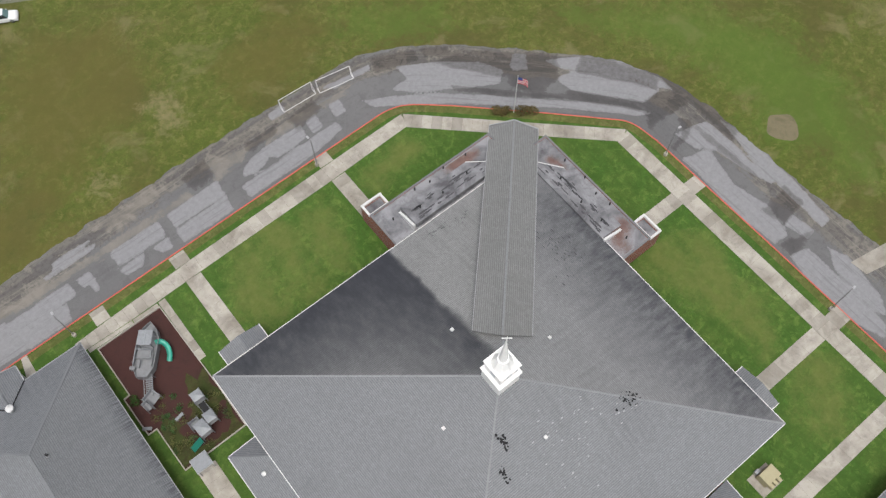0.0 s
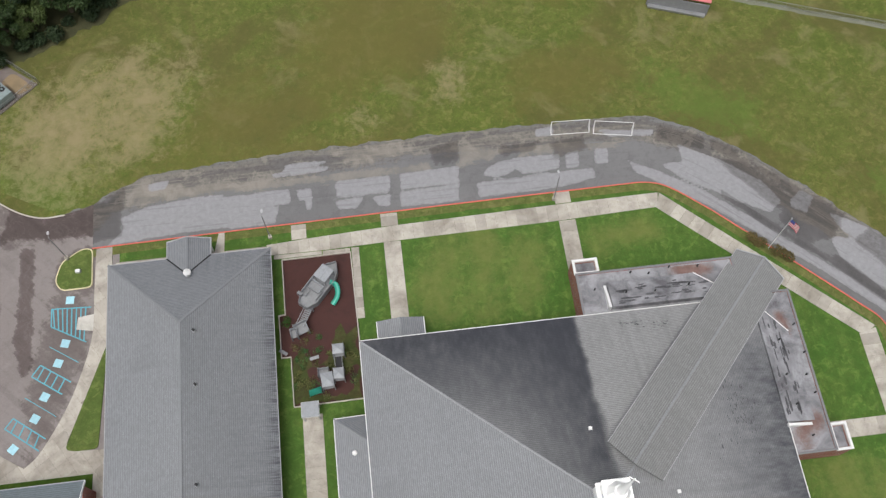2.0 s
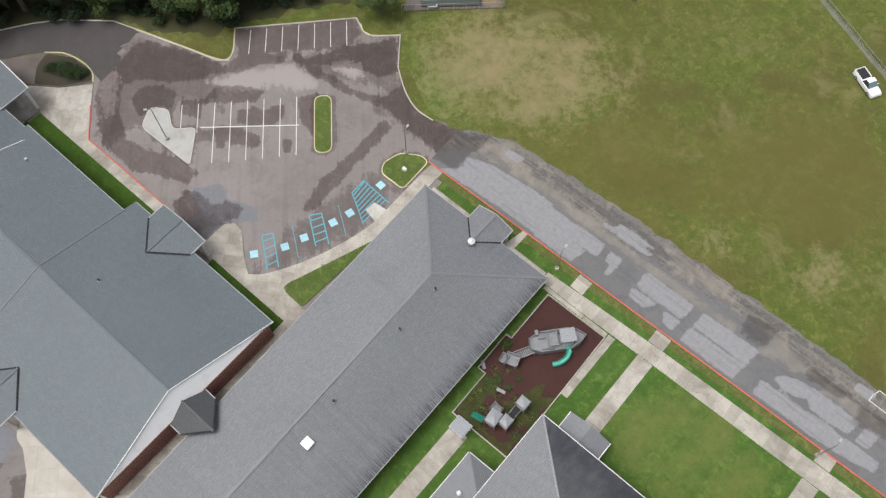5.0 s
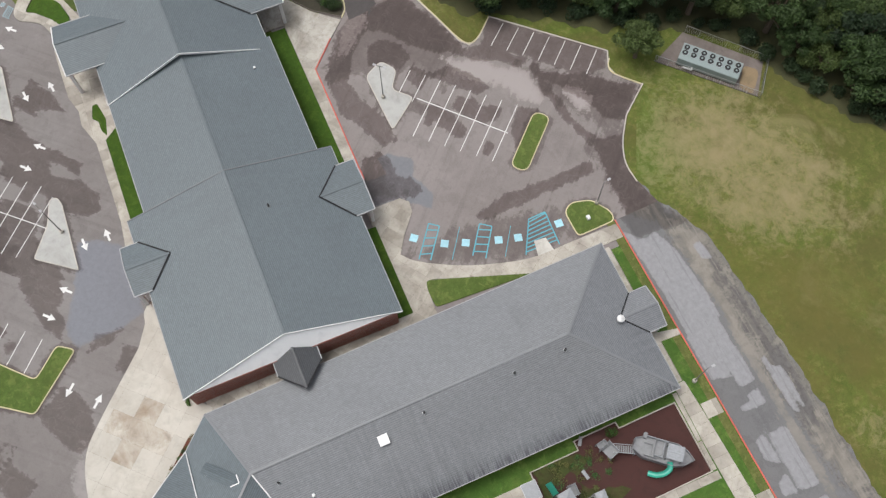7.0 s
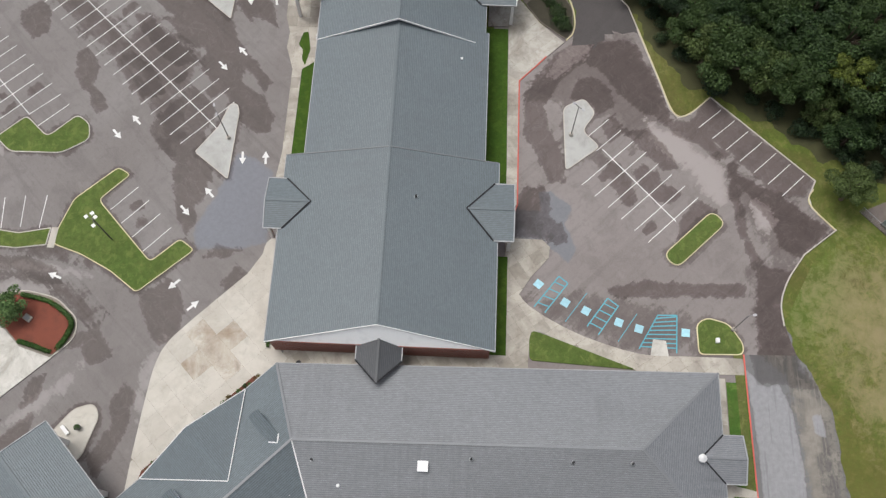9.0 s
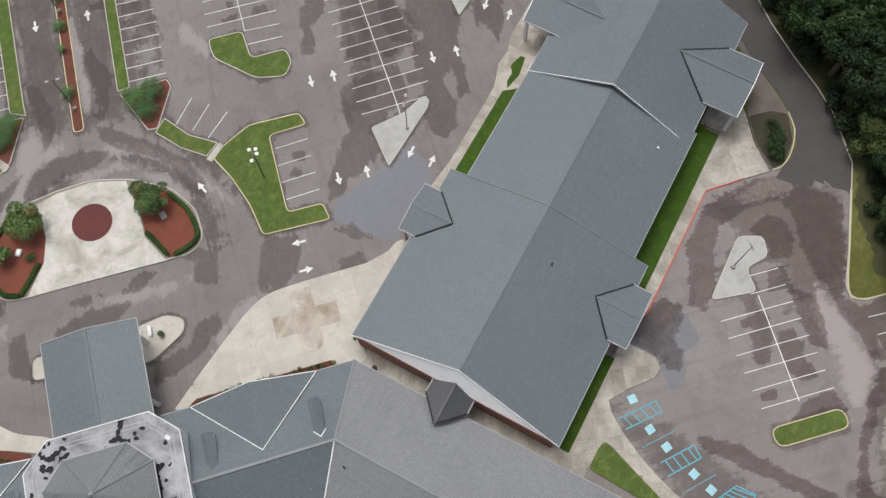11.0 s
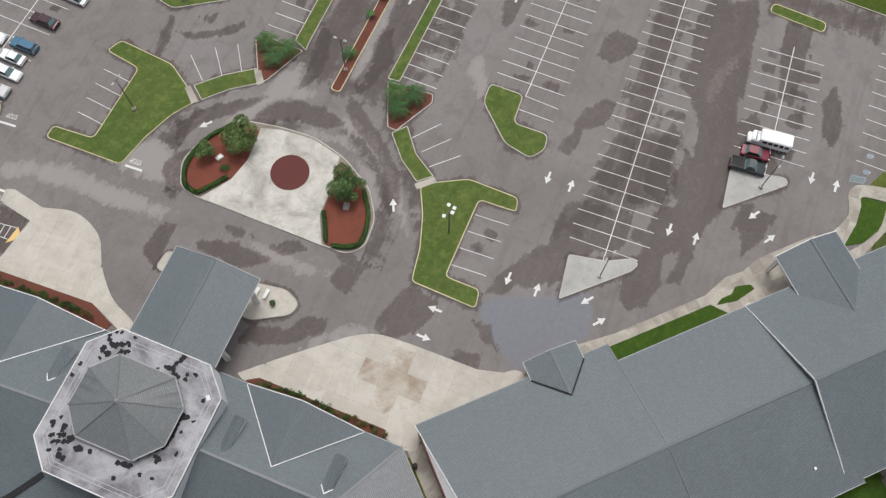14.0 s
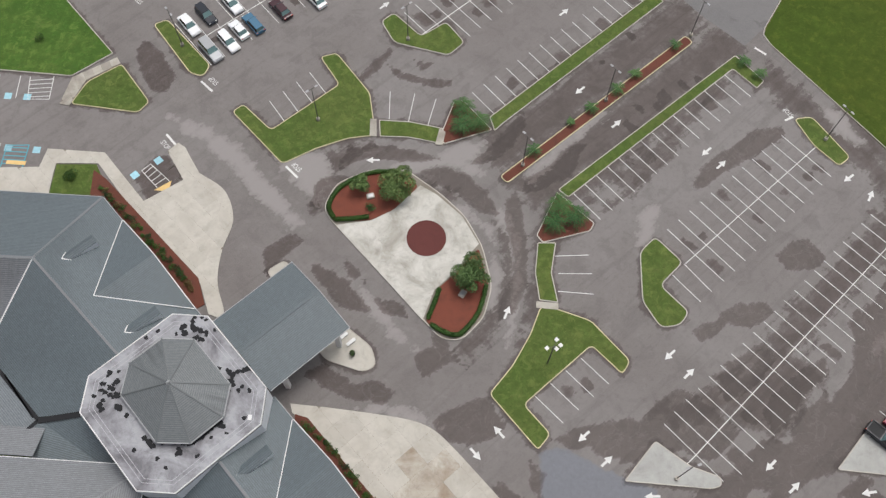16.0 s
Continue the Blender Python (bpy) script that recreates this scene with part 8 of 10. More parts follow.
symbol(lot_front, -117.7, -10.4, 50, 0.8, M_WORNBLUE), symbol(lot_front, -115.7, -8.3, 50, 0.8, M_WORNBLUE)
hatch(lot_front, (-114.1, -6.8), (-112.4, -7.9), (-113.4, -8.8), (-115.1, -7.5), 4, M_WORNBLUE)
tagged(prism("kerb_ramp", [(6.5, -47.4), (4.3, -47.3), (4.2, -49.2)], -0.1, 0.06, M_ORANGE), "orange painted kerb ramp", "kerb ramp", kind="structure")
tagged(prism("kerb_ramp", [(27.2, -50.4), (30.2, -50.4), (30.2, -51.1), (27.2, -51.1)], -0.1, 0.06, M_ORANGE), "orange painted kerb ramp", "kerb ramp", kind="structure")


# ---- plants ----
def cards(centres, radii, count, size, seed, squash=0.8):
    """Many small leaf clumps on the skins of a few blobs."""
    r = np.random.RandomState(seed)
    centres, radii = np.array(centres, float), np.array(radii, float)
    pick = r.choice(len(centres), count, p=radii ** 2 / (radii ** 2).sum())
    d = r.normal(size=(count, 3))
    d /= np.linalg.norm(d, axis=1, keepdims=True)
    d[:, 2] = np.where(d[:, 2] < -0.35, -d[:, 2], d[:, 2])
    p = centres[pick] + d * radii[pick, None] * r.uniform(0.72, 1.08, (count, 1)) * np.array([1, 1, squash])
    nrm = d + r.normal(size=(count, 3)) * 0.55
    nrm /= np.linalg.norm(nrm, axis=1, keepdims=True)
    a = np.cross(nrm, r.normal(size=(count, 3)))
    a /= np.linalg.norm(a, axis=1, keepdims=True)
    b = np.cross(nrm, a)
    s = size * r.uniform(0.5, 1.3, (count, 1))
    v = np.stack([p - a * s, p - b * s * 0.6 + nrm * s * 0.2, p + a * s, p + b * s * 0.6 + nrm * s * 0.2], 1).reshape(-1, 3)
    f = np.arange(count * 4).reshape(-1, 4)
    return v.tolist(), f.tolist()


def tree(name, m, h, r, seed, leaf, label, category="tree", count=1400, size=0.34, group="", clumps=9):
    """A tapered trunk with limbs and a crown of many leaf clumps with gaps."""
    rnd = random.Random(seed)
    t = thing(name, m, label, category, group)
    bm = tube_bm(0.045 * h, 0.022 * h, h * 0.6, (0, 0, h * 0.3), seg=8)
    blobs, radii = [], []
    for k in range(clumps):
        a, rr = k * 2.4 + rnd.uniform(-0.4, 0.4), r * rnd.uniform(0.3, 0.78) * (0.2 if k == 0 else 1)
        c = (rr * math.cos(a), rr * math.sin(a), h * rnd.uniform(0.5, 0.86) if k else h * 0.85)
        blobs.append(c), radii.append(r * rnd.uniform(0.28, 0.5) * (9 / clumps) ** 0.5)
        bar_bm((0, 0, h * 0.42), c, 0.018 * h, 0.018 * h, bm)
    part("trunk", bm, M_BARK, t)
    v, f = cards(blobs, radii, count, size, seed)
    mesh_ob("crown", v, f, leaf, t)
    return t


def shrub(name, m, r, h, leaf, label, seed, count=260, size=0.12, group="", category="shrub"):
    rnd = random.Random(seed)
    t = thing(name, m, label, category, group)
    blobs = [(rnd.uniform(-0.5, 0.5) * r, rnd.uniform(-0.5, 0.5) * r, h * rnd.uniform(0.35, 0.6)) for _ in range(5)]
    v, f = cards(blobs, [r * rnd.uniform(0.45, 0.62) for _ in blobs], count, size, seed, h / r * 0.8)
    mesh_ob("foliage", v, f, leaf, t)
    part("stem", tube_bm(0.08, 0.05, h * 0.5, (0, 0, h * 0.25), seg=6), M_BARK, t)
    return t


def palm(m, r, h, n, seed, label="low palm with arching green fronds", group=""):
    rnd = random.Random(seed)
    t = thing("palm", m, label, "palm", group)
    part("trunk", tube_bm(0.16, 0.12, h, (0, 0, h / 2), seg=8), M_BARK, t)
    v, f = [], []
    for k in range(n):
        a, lift, length = k * 2.399 + rnd.uniform(-0.2, 0.2), rnd.uniform(0.15, 1.0), r * rnd.uniform(0.8, 1.15)
        d, s = Vector((math.cos(a), math.sin(a), 0)), Vector((-math.sin(a), math.cos(a), 0))
        for i in range(12):
            t0 = (i + 0.5) / 12
            c = d * length * t0 + Vector((0, 0, h + length * (lift * t0 - 0.9 * t0 * t0)))
            w = length * 0.26 * math.sin(math.pi * min(1, t0 * 0.85 + 0.15)) + 0.04
            for q in (1, -1):
                o = len(v)
                tip = c + s * q * w + d * w * 0.55 - Vector((0, 0, w * 0.35))
                v += [c - d * 0.03, c + d * 0.06, tip]
                f.append([o, o + 1, o + 2])
    mesh_ob("fronds", v, f, M_PALM, t)
    return t


def hedge(path, w, h, label, leaf=None, seed=1, density=130):
    """A clipped hedge: a dense core under a coat of small leaves."""
    t = thing("hedge", (path[0][0], path[0][1], 0), label, "hedge")
    local = [(x - path[0][0], y - path[0][1]) for x, y in path]
    ring("core", offset(local, -w / 2 + 0.1, False), w - 0.2, 0.0, h - 0.1, leaf or M_HEDGE, t, closed=False, soft=0.1)
    r = np.random.RandomState(seed)
    pts = []
    for a, b in zip(local, local[1:]):
        L = math.dist(a, b)
        pts += [(a[0] + (b[0] - a[0]) * k, a[1] + (b[1] - a[1]) * k, h * 0.62) for k in np.linspace(0, 1, max(2, int(L / 0.35)), endpoint=False)]
    v, f = cards(pts, [w * 0.5] * len(pts), int(density * len(pts) * 0.35), 0.13, seed, h / w * 0.7)
    mesh_ob("foliage", v, f, leaf or M_HEDGE, t)
    return t


tree("tree", (-30.5, -49.5, 0.2), 3.6, 2.9, 3, M_LEAF, "broad green tree in a red mulch bed", count=4200, size=0.17)
tree("tree", (-42.6, -35.4, 0.2), 3.6, 2.9, 5, M_LEAF, "broad green tree in a red mulch bed", count=4200, size=0.17)
tree("tree", (-25.0, -49.5, 0.2), 2.8, 1.8, 8, M_LEAF, "small dark green tree in a red mulch bed", count=1300, size=0.18)
shrub("shrub", (-26.6, -46.5, 0.2), 0.9, 1.0, M_PALM, "round bright green shrub in the mulch", 3)
hedge(curve([(-21.6, -44.1), (-24.2, -44.4), (-26.6, -44.9)]), 0.7, 0.8, "clipped green hedge edging the mulch bed", seed=2)
hedge(curve([(-21.3, -44.4), (-20.4, -46.4), (-21.8, -49.6), (-25.8, -52.3), (-30.5, -53.0)]), 0.75, 0.8, "clipped green hedge edging the mulch bed", seed=3)
hedge(curve([(-36.6, -29.4), (-37.4, -32.0), (-37.9, -34.0)]), 0.7, 0.8, "clipped green hedge edging the mulch bed", seed=4)
hedge(curve([(-37.2, -28.3), (-39.2, -27.3), (-41.3, -27.3), (-43.7, -30.6), (-44.7, -35.0)]), 0.75, 0.8, "clipped green hedge edging the mulch bed", seed=5)
hedge([(-38.8, 0.75), (-53.0, 0.75)], 0.5, 0.7, "low dark hedge along the hall wall", seed=6)
for k, (x, y, r) in enumerate([(-54.4, -45.4, 2.0), (-55.2, -48.4, 2.1), (-57.6, -46.6, 2.0), (-39.8, -61.6, 2.0), (-42.3, -62.4, 2.0), (-39.7, -64.9, 2.0)]):
    palm((x, y, 0.15), r * 1.05, 1.2, 30, 20 + k, group="palms in the triangular beds")
for k, (x, y, r) in enumerate([(-51.1, -58.0, 1.3), (-56.9, -63.6, 0.7), (-60.2, -66.5, 1.2), (-64.4, -70.4, 1.2), (-67.4, -73.6, 1.1), (-74.2, -79.8, 1.0), (-85.4, -77.3, 1.2), (-87.7, -75.0, 1.1)]):
    palm((x, y, 0.15), r * 1.1, 0.8, 15, 40 + k, "small palm in the avenue bed", "palms along the avenue")
rnd = random.Random(21)
for n, (x, y), (dx, dy) in ((22, (-34.2, -0.4), (13.4, -13.4)), (30, (14.6, -47.2), (-17.4, 15.8))):
    for k in range(n):
        t, side, r = (k + rnd.uniform(-0.4, 0.4)) / n, rnd.uniform(-0.35, 0.45), rnd.uniform(0.35, 0.85)
        shrub("shrub", (x + dx * t + side * 0.7, y + dy * t + side * 0.7, 0.1), r, r * 1.2, rnd.choice((M_HEDGE, M_HEDGE, M_SHRUBDARK, M_SHRUBRED)), "dark shrub in the mulch bed by the wall", 60 + k, 150, 0.11, "shrubs along the wall")
shrub("shrub", (19.6, -48.6, 0.1), 1.2, 1.5, M_HEDGE, "round dark green shrub on a lawn", 31, 420, 0.14)
shrub("shrub", (30.8, -74.0, 0.1), 0.9, 1.0, M_HEDGE, "small dark shrub on the lawn", 32, 200, 0.12)
for k, (x, y, r) in enumerate([(55.6, 56.6, 1.4), (56.7, 55.6, 1.2), (59.6, 53.2, 1.4), (58.8, 53.8, 1.2)]):
    shrub("shrub", (x, y, 0.1), r, 1.3, M_SHRUBRED, "bronze-green shrub beside the flagpole", 33 + k, 420, 0.14, "shrubs at the flagpole")
rnd = random.Random(14)
for k in range(26):
    u, w, r = rnd.random(), rnd.random(), rnd.uniform(0.7, 1.35)
    shrub("shrub", (-92.6 - 6.6 * u - 0.6 * w, 41.8 - 3.6 * u + 1.5 * w, 0.1), r, r * 1.1, rnd.choice((M_HEDGE, M_SHRUBDARK, M_SHRUBDARK)), "dark green shrub in the bed by the side entrance", 140 + k, 240, 0.13, "shrubs by the side entrance")
rnd = random.Random(8)
for k in range(38):
    x, y, r = rnd.uniform(-12.2, -3.6), rnd.gauss(44.6, 3.2), rnd.uniform(0.35, 1.0)
    if 40 < y < 53 and not (y > 49 and x > -6):
        shrub("weeds", (x, y, 0.12), r, 0.3, M_WEED if k % 3 else M_PALM, "tuft of weeds in the mulch", 160 + k, 90, 0.1, "weeds in the play yard", "weeds")
shrub("shrub", (-12.6, 51.8, 0.12), 1.0, 1.0, M_HEDGE, "dark green bush in the play yard corner", 210, 260, 0.12)

tree("tree", (-128.6, -7.4, -0.4), 6.0, 3.2, 16, M_LEAF4, "spreading dark tree on the sloping lawn", count=5200, size=0.2, clumps=14)
tree("tree", (-131.4, -2.4, -1.0), 6.2, 3.6, 12, M_LEAF4, "spreading dark tree on the sloping lawn", count=5600, size=0.2, clumps=14)
tree("tree", (-134.4, -8.6, -1.0), 5.6, 3.0, 14, M_LEAF2, "spreading dark tree on the sloping lawn", count=5200, size=0.2, clumps=14)

# woods beyond the car park
WOOD = [tree("tree", (-75.0, 96.0, 0), 11, 5.2, 101, M_LEAF2, "tall broadleaf tree at the edge of the woods", count=7000, size=0.24, group="woods", clumps=26),
        tree("tree", (-88.0, 83.5, 0), 13, 5.8, 102, M_LEAF2, "tall broadleaf tree at the edge of the woods", count=8000, size=0.24, group="woods", clumps=30),
        tree("tree", (-98.0, 67.5, 0), 9.5, 4.8, 103, M_LEAF3, "tall broadleaf tree at the edge of the woods", count=6500, size=0.22, group="woods", clumps=22),
        tree("tree", (-106.0, 62.0, 0), 12, 5.0, 104, M_LEAF4, "tall dark broadleaf tree in the woods", count=7000, size=0.24, group="woods", clumps=26),
        tree("tree", (-82.0, 92.0, 0), 8.5, 4.2, 105, M_LEAF3, "young olive-green tree in the woods", count=6000, size=0.2, group="woods", clumps=20)]
UNDER = shrub("shrub", (-99.0, 55.5, 0), 1.9, 2.2, M_LEAF4, "dark undergrowth at the edge of the woods", 110, 520, 0.24, "woods")
rnd = random.Random(77)
EDGE = [(-164, -18), (-145.5, 1.9), (-131, 17.4), (-119.4, 30.0), (-115.6, 34.0), (-108.4, 44.6), (-97, 54.5), (-88, 59.5), (-84.5, 63), (-81, 69.5), (-77, 75), (-72.5, 81.5), (-69.5, 88), (-67.6, 93.6), (-60, 101.4), (-52, 104.4), (-44, 108.5), (-34, 116)]
placed = [(-75, 96), (-88, 83.5), (-98, 67.5), (-106, 62), (-82, 92)]
for a, b in zip(EDGE, EDGE[1:]):
    a, b = Vector(a), Vector(b)
    out = Vector((-(b - a).y, (b - a).x)).normalized()
    near = b.y < 46
    for row in range(6):
        for k in range(int((b - a).length / 3.0) + 1):
            q = a.lerp(b, (k + rnd.uniform(0, 0.9)) / ((b - a).length / 3.0 + 1)) + out * ((2.4 if near else 3.2) + row * (3.6 if near else 4.4) + rnd.uniform(-1.2, 1.2))
            if all(math.dist(q, p) > (2.8 if near else 3.4) for p in placed):
                placed.append(tuple(q))
                copy_thing(WOOD[rnd.choice((0, 1, 3, 3)) if near else rnd.randrange(5)], pose(q.x, q.y, -0.1 - rnd.uniform(0.8, 2.6), 0, 0, rnd.uniform(0, 360)) @ Matrix.Diagonal((*[rnd.uniform(0.75, 1.15)] * 3, 1)))
    for k in range(int((b - a).length / 2.6)):
        q = a.lerp(b, (k + rnd.uniform(0, 0.9)) * 2.6 / (b - a).length) + out * rnd.uniform(-0.3, 1.6)
        copy_thing(UNDER, pose(q.x, q.y, -0.1, 0, 0, rnd.uniform(0, 360)) @ Matrix.Diagonal((*[rnd.uniform(0.6, 1.25)] * 3, 1)))
tree("tree", (-81.2, 83.5, 0.2), 11.5, 4.2, 118, M_LEAF5, "yellow-green broadleaf tree at the edge of the woods", count=6500, size=0.2, group="woods", clumps=22)
copy_thing(WOOD[2], pose(-64.9, 83.0, -0.1, 0, 0, 40) @ Matrix.Diagonal((0.86, 0.86, 0.72, 1)))
# leaf litter under the trees, pushed out and dark to stand for canopy shade
floor_pts = [tuple(Vector(p) + Vector((1.0, -1.0))) for p in EDGE] + [(-100, 190), (-230, 120), (-230, 20)]
tagged(prism("woodland_floor", ragged(floor_pts[:18], 1.4) + floor_pts[18:], -0.3, -0.02, M_LITTERSHADE), "weedy ground under the trees, darkened for canopy shade", "woodland floor", kind="structure")


# ---- street furniture ----
def lamp_post(x, y, turn, h=8.6, heads=2, mat=None, label="tall dark car park lamp with two flat heads"):
    t = thing("street_lamp", (x, y, 0.0, 0, 0, turn), label, "street lamp", "street lamps")
    part("footing", tube_bm(0.3, 0.3, 0.7, (0, 0, 0.3), seg=12), M_CONC, t)
    part("pole", tube_bm(0.085, 0.055, h - 0.4, (0, 0, 0.4 + (h - 0.4) / 2), seg=8), mat or M_POLE, t)
    for k in range(heads):
        s = 1 if k == 0 else -1
        arm = part("arm", bar_bm((0, 0, h - 0.1), (s * 0.55, 0, h), 0.07, 0.07), mat or M_POLE, t)
        part("lamp_head", box_bm(0.55, 0.32, 0.14, (s * 0.8, 0, h + 0.02), 0.05), M_CAP, arm)
    return t


for x, y, r in ((-71.0, -9.0, 20), (-99.6, -12.3, 40), (-49.5, -55.5, 135), (-16.9, -61.6, 40), (-62.6, -68.4, 135), (-77.0, -82.4, 135), (-97.2, -63.4, 130), (-29.9, -78.3, 45), (7.2, -74.5, 130), (-73.8, 43.1, 50), (-120, -41, 130)):
    lamp_post(x, y, r)
for x, y, r in ((-14.6, 65.4, 90), (28.0, 66.7, 90), (71.0, 34.3, 0), (70.9, 1.4, 0), (-44.0, 65.5, 100)):
    lamp_post(x, y, r, 7.0, 1, M_LIGHTPOLE, "slim grey street lamp beside the road kerb")
fl = thing("floodlight_mast", (-53.7, -23.8, 0.1, 0, 0, 45), "dark mast with four square white floodlights", "floodlight")
part("pole", tube_bm(0.12, 0.09, 7.5, (0, 0, 3.75), seg=8), M_POLE, fl)
for k, (dx, dy) in enumerate(((-0.75, 0.45), (0.0, 0.45), (-0.9, -0.45), (0.9, -0.45))):
    arm = part("arm", bar_bm((0, 0, 7.4), (dx, dy, 7.5), 0.06, 0.06), M_POLE, fl)
    part("floodlight", box_bm(0.5, 0.5, 0.12, (dx, dy, 7.58), 0.03), M_TRIM, arm)

# flagpole: the flag hangs in loose folds
pole = thing("flagpole", (57.9, 55.0, 0.0), "tall white flagpole with a striped flag", "flagpole")
part("pole", tube_bm(0.07, 0.04, 9.5, (0, 0, 4.75), seg=8), M_TRIM, pole)
part("ball", tube_bm(0.1, 0.1, 0.2, (0, 0, 9.55), seg=8), M_GALV, pole)
M_FLAGRED, M_FLAGBLUE = plain("flag_red", (0.6, 0.07, 0.1), 0.8), plain("flag_blue", (0.05, 0.08, 0.25), 0.8)


def flag_patch(name, u0, u1, v0, v1, mat):
    v, f, n = [], [], 10
    for i in range(n + 1):
        u = u0 + (u1 - u0) * i / n
        for w in (v0, v1):
            v.append((0.06 + u * 1.35, 0.2 * math.sin(u * 9 + w) * u - 0.9 * u, 9.2 - w * 1.5 - 0.9 * u * u - 0.25 * u))
    f = [[2 * i, 2 * i + 2, 2 * i + 3, 2 * i + 1] for i in range(n)]
    mesh_ob(name, v, f, mat, pole)


for k in range(9):
    flag_patch("flag_stripe", 0.42 if k < 4 else 0.0, 1.0, k / 9, (k + 1) / 9, M_FLAGRED if k % 2 == 0 else M_TRIM)
flag_patch("flag_canton", 0.0, 0.42, 0.0, 4 / 9, M_FLAGBLUE)


def goal(m, w=6.0, d=1.1, h=2.0):
    t = thing("football_goal", m, "white tubular football goal frame without net", "goal", "football goals")
    for name, p, q in (("post", (-w / 2, 0, 0), (-w / 2, 0, h)), ("post", (w / 2, 0, 0), (w / 2, 0, h)), ("crossbar", (-w / 2, 0, h), (w / 2, 0, h)), ("ground_bar", (-w / 2, d, 0.06), (w / 2, d, 0.06)),
                       ("side_bar", (-w / 2, 0, 0.06), (-w / 2, d, 0.06)), ("side_bar", (w / 2, 0, 0.06), (w / 2, d, 0.06)), ("brace", (-w / 2, 0, h), (-w / 2, d, 0.1)), ("brace", (w / 2, 0, h), (w / 2, d, 0.1))):
        part(name, bar_bm(p, q, 0.07, 0.07), M_TRIM, t)
    return t


goal((32.6, 79.0, 0, 0, 0, 180 - 2)), goal((39.3, 78.0, 0, 0, 0, 180 - 10)), goal((39.0, 112.6, 0, 0, 0, -20), 6.2, 1.4)

dug = thing("dugout", (54.95, 100.75, 0, 0, 0, -20), "long team shelter with a salmon-red sheet roof", "shelter")
mesh_ob("roof", [(-5.2, -0.6, 2.7), (5.2, -0.6, 2.7), (5.2, 2.2, 3.2), (-5.2, 2.2, 3.2), (-5.2, -0.6, 2.58), (5.2, -0.6, 2.58), (5.2, 2.2, 3.08), (-5.2, 2.2, 3.08)], [[0, 1, 2, 3], [7, 6, 5, 4], [0, 4, 5, 1], [1, 5, 6, 2], [2, 6, 7, 3], [3, 7, 4, 0]], M_SALMON, dug)
part("back_wall", box_bm(10.2, 0.15, 2.4, (0, -0.9, 1.2), 0.02), M_PLAYGREY, dug)
part("bench", box_bm(9.6, 0.7, 0.45, (0, -1.3, 0.25), 0.04), M_GALV, dug)
for x in (-5, 0, 5):
    part("post", box_bm(0.12, 0.12, 2.9, (x, 2.0, 1.45)), M_GALV, dug)


def fence(path, h=1.2, label="low grey chain-link fence round the field", mat=None, gap=3.0):
    t = thing("fence", (path[0][0], path[0][1], 0), label, "fence")
    o = Vector((path[0][0], path[0][1]))
    for a, b in zip(path, path[1:]):
        a, b = Vector(a) - o, Vector(b) - o
        part("top_rail", bar_bm((a.x, a.y, h), (b.x, b.y, h), 0.06, 0.06), mat or M_GALV, t)
        n = max(1, int((b - a).length / gap))
        for k in range(n + 1):
            q = a.lerp(b, k / n)
            part("post", tube_bm(0.04, 0.04, h, (q.x, q.y, h / 2), seg=6), mat or M_GALV, t)
        bm = bmesh.new()
        for k in range(int((b - a).length / 0.35)):
            q, q2 = a.lerp(b, k * 0.35 / (b - a).length), a.lerp(b, min(1, (k + 1) * 0.35 / (b - a).length))
            bar_bm((q.x, q.y, 0.05), (q2.x, q2.y, h), 0.02, 0.02, bm), bar_bm((q.x, q.y, h), (q2.x, q2.y, 0.05), 0.02, 0.02, bm)
        part("mesh", bm, mat or M_GALV, t)["kind"] = "stuff"
    return t


TRACK = [(-22, 140), (-11, 134), (4, 127.5), (17, 120.5), (36, 113), (52, 106), (76, 97), (100, 88)]
tagged(prism("gravel_strip", ragged(offset(TRACK, 0.5, False), 0.2) + ragged(offset(TRACK, -0.5, False), 0.2)[::-1], -0.2, -0.03, M_GRAVEL), "grey gravel strip along the field fence", "gravel", kind="structure")
fence(TRACK[:5]), fence(TRACK[5:])
line_field = tagged(prism("field_line", [(10, 133), (28, 123.6), (50, 118.2), (90, 108), (90, 107.8), (50, 118.0), (28, 123.4), (10, 132.8)], -0.2, -0.035, M_FADED), "faded white touchline on the grass", "field line", kind="structure")

# chiller by the woods
ch = thing("chiller", (-58.5, 92.8, 0.1, 0, 0, 42.5), "long grey-green chiller with fourteen round fans", "air conditioner")
part("body", box_bm(9.8, 3.3, 1.5, (0, 0, 0.95), 0.06), M_CHILLER, ch)
part("base_frame", box_bm(9.9, 3.4, 0.25, (0, 0, 0.12), 0.03), M_POLE, ch)
for k in range(7):
    for j in range(2):
        f = part("fan", tube_bm(0.46, 0.46, 0.14, (-4.2 + 1.4 * k, -0.2 + 1.05 * j, 1.74), seg=16), M_BLACK, ch)
        part("fan_ring", tube_bm(0.5, 0.5, 0.05, (-4.2 + 1.4 * k, -0.2 + 1.05 * j, 1.72), seg=16), M_GALV, f)
        part("fan_hub", tube_bm(0.16, 0.16, 0.18, (-4.2 + 1.4 * k, -0.2 + 1.05 * j, 1.75), seg=10), M_CHILLER, f)
pipe = part("pipe", tube_bm(0.13, 0.13, 1.5, (-3.0, -2.1, 0.6), Matrix.Rotation(radians(90), 4, "Y")), M_TRIM, ch)
part("pipe_elbow", tube_bm(0.13, 0.13, 0.7, (-2.3, -1.8, 0.6), Matrix.Rotation(radians(90), 4, "X")), M_TRIM, pipe)
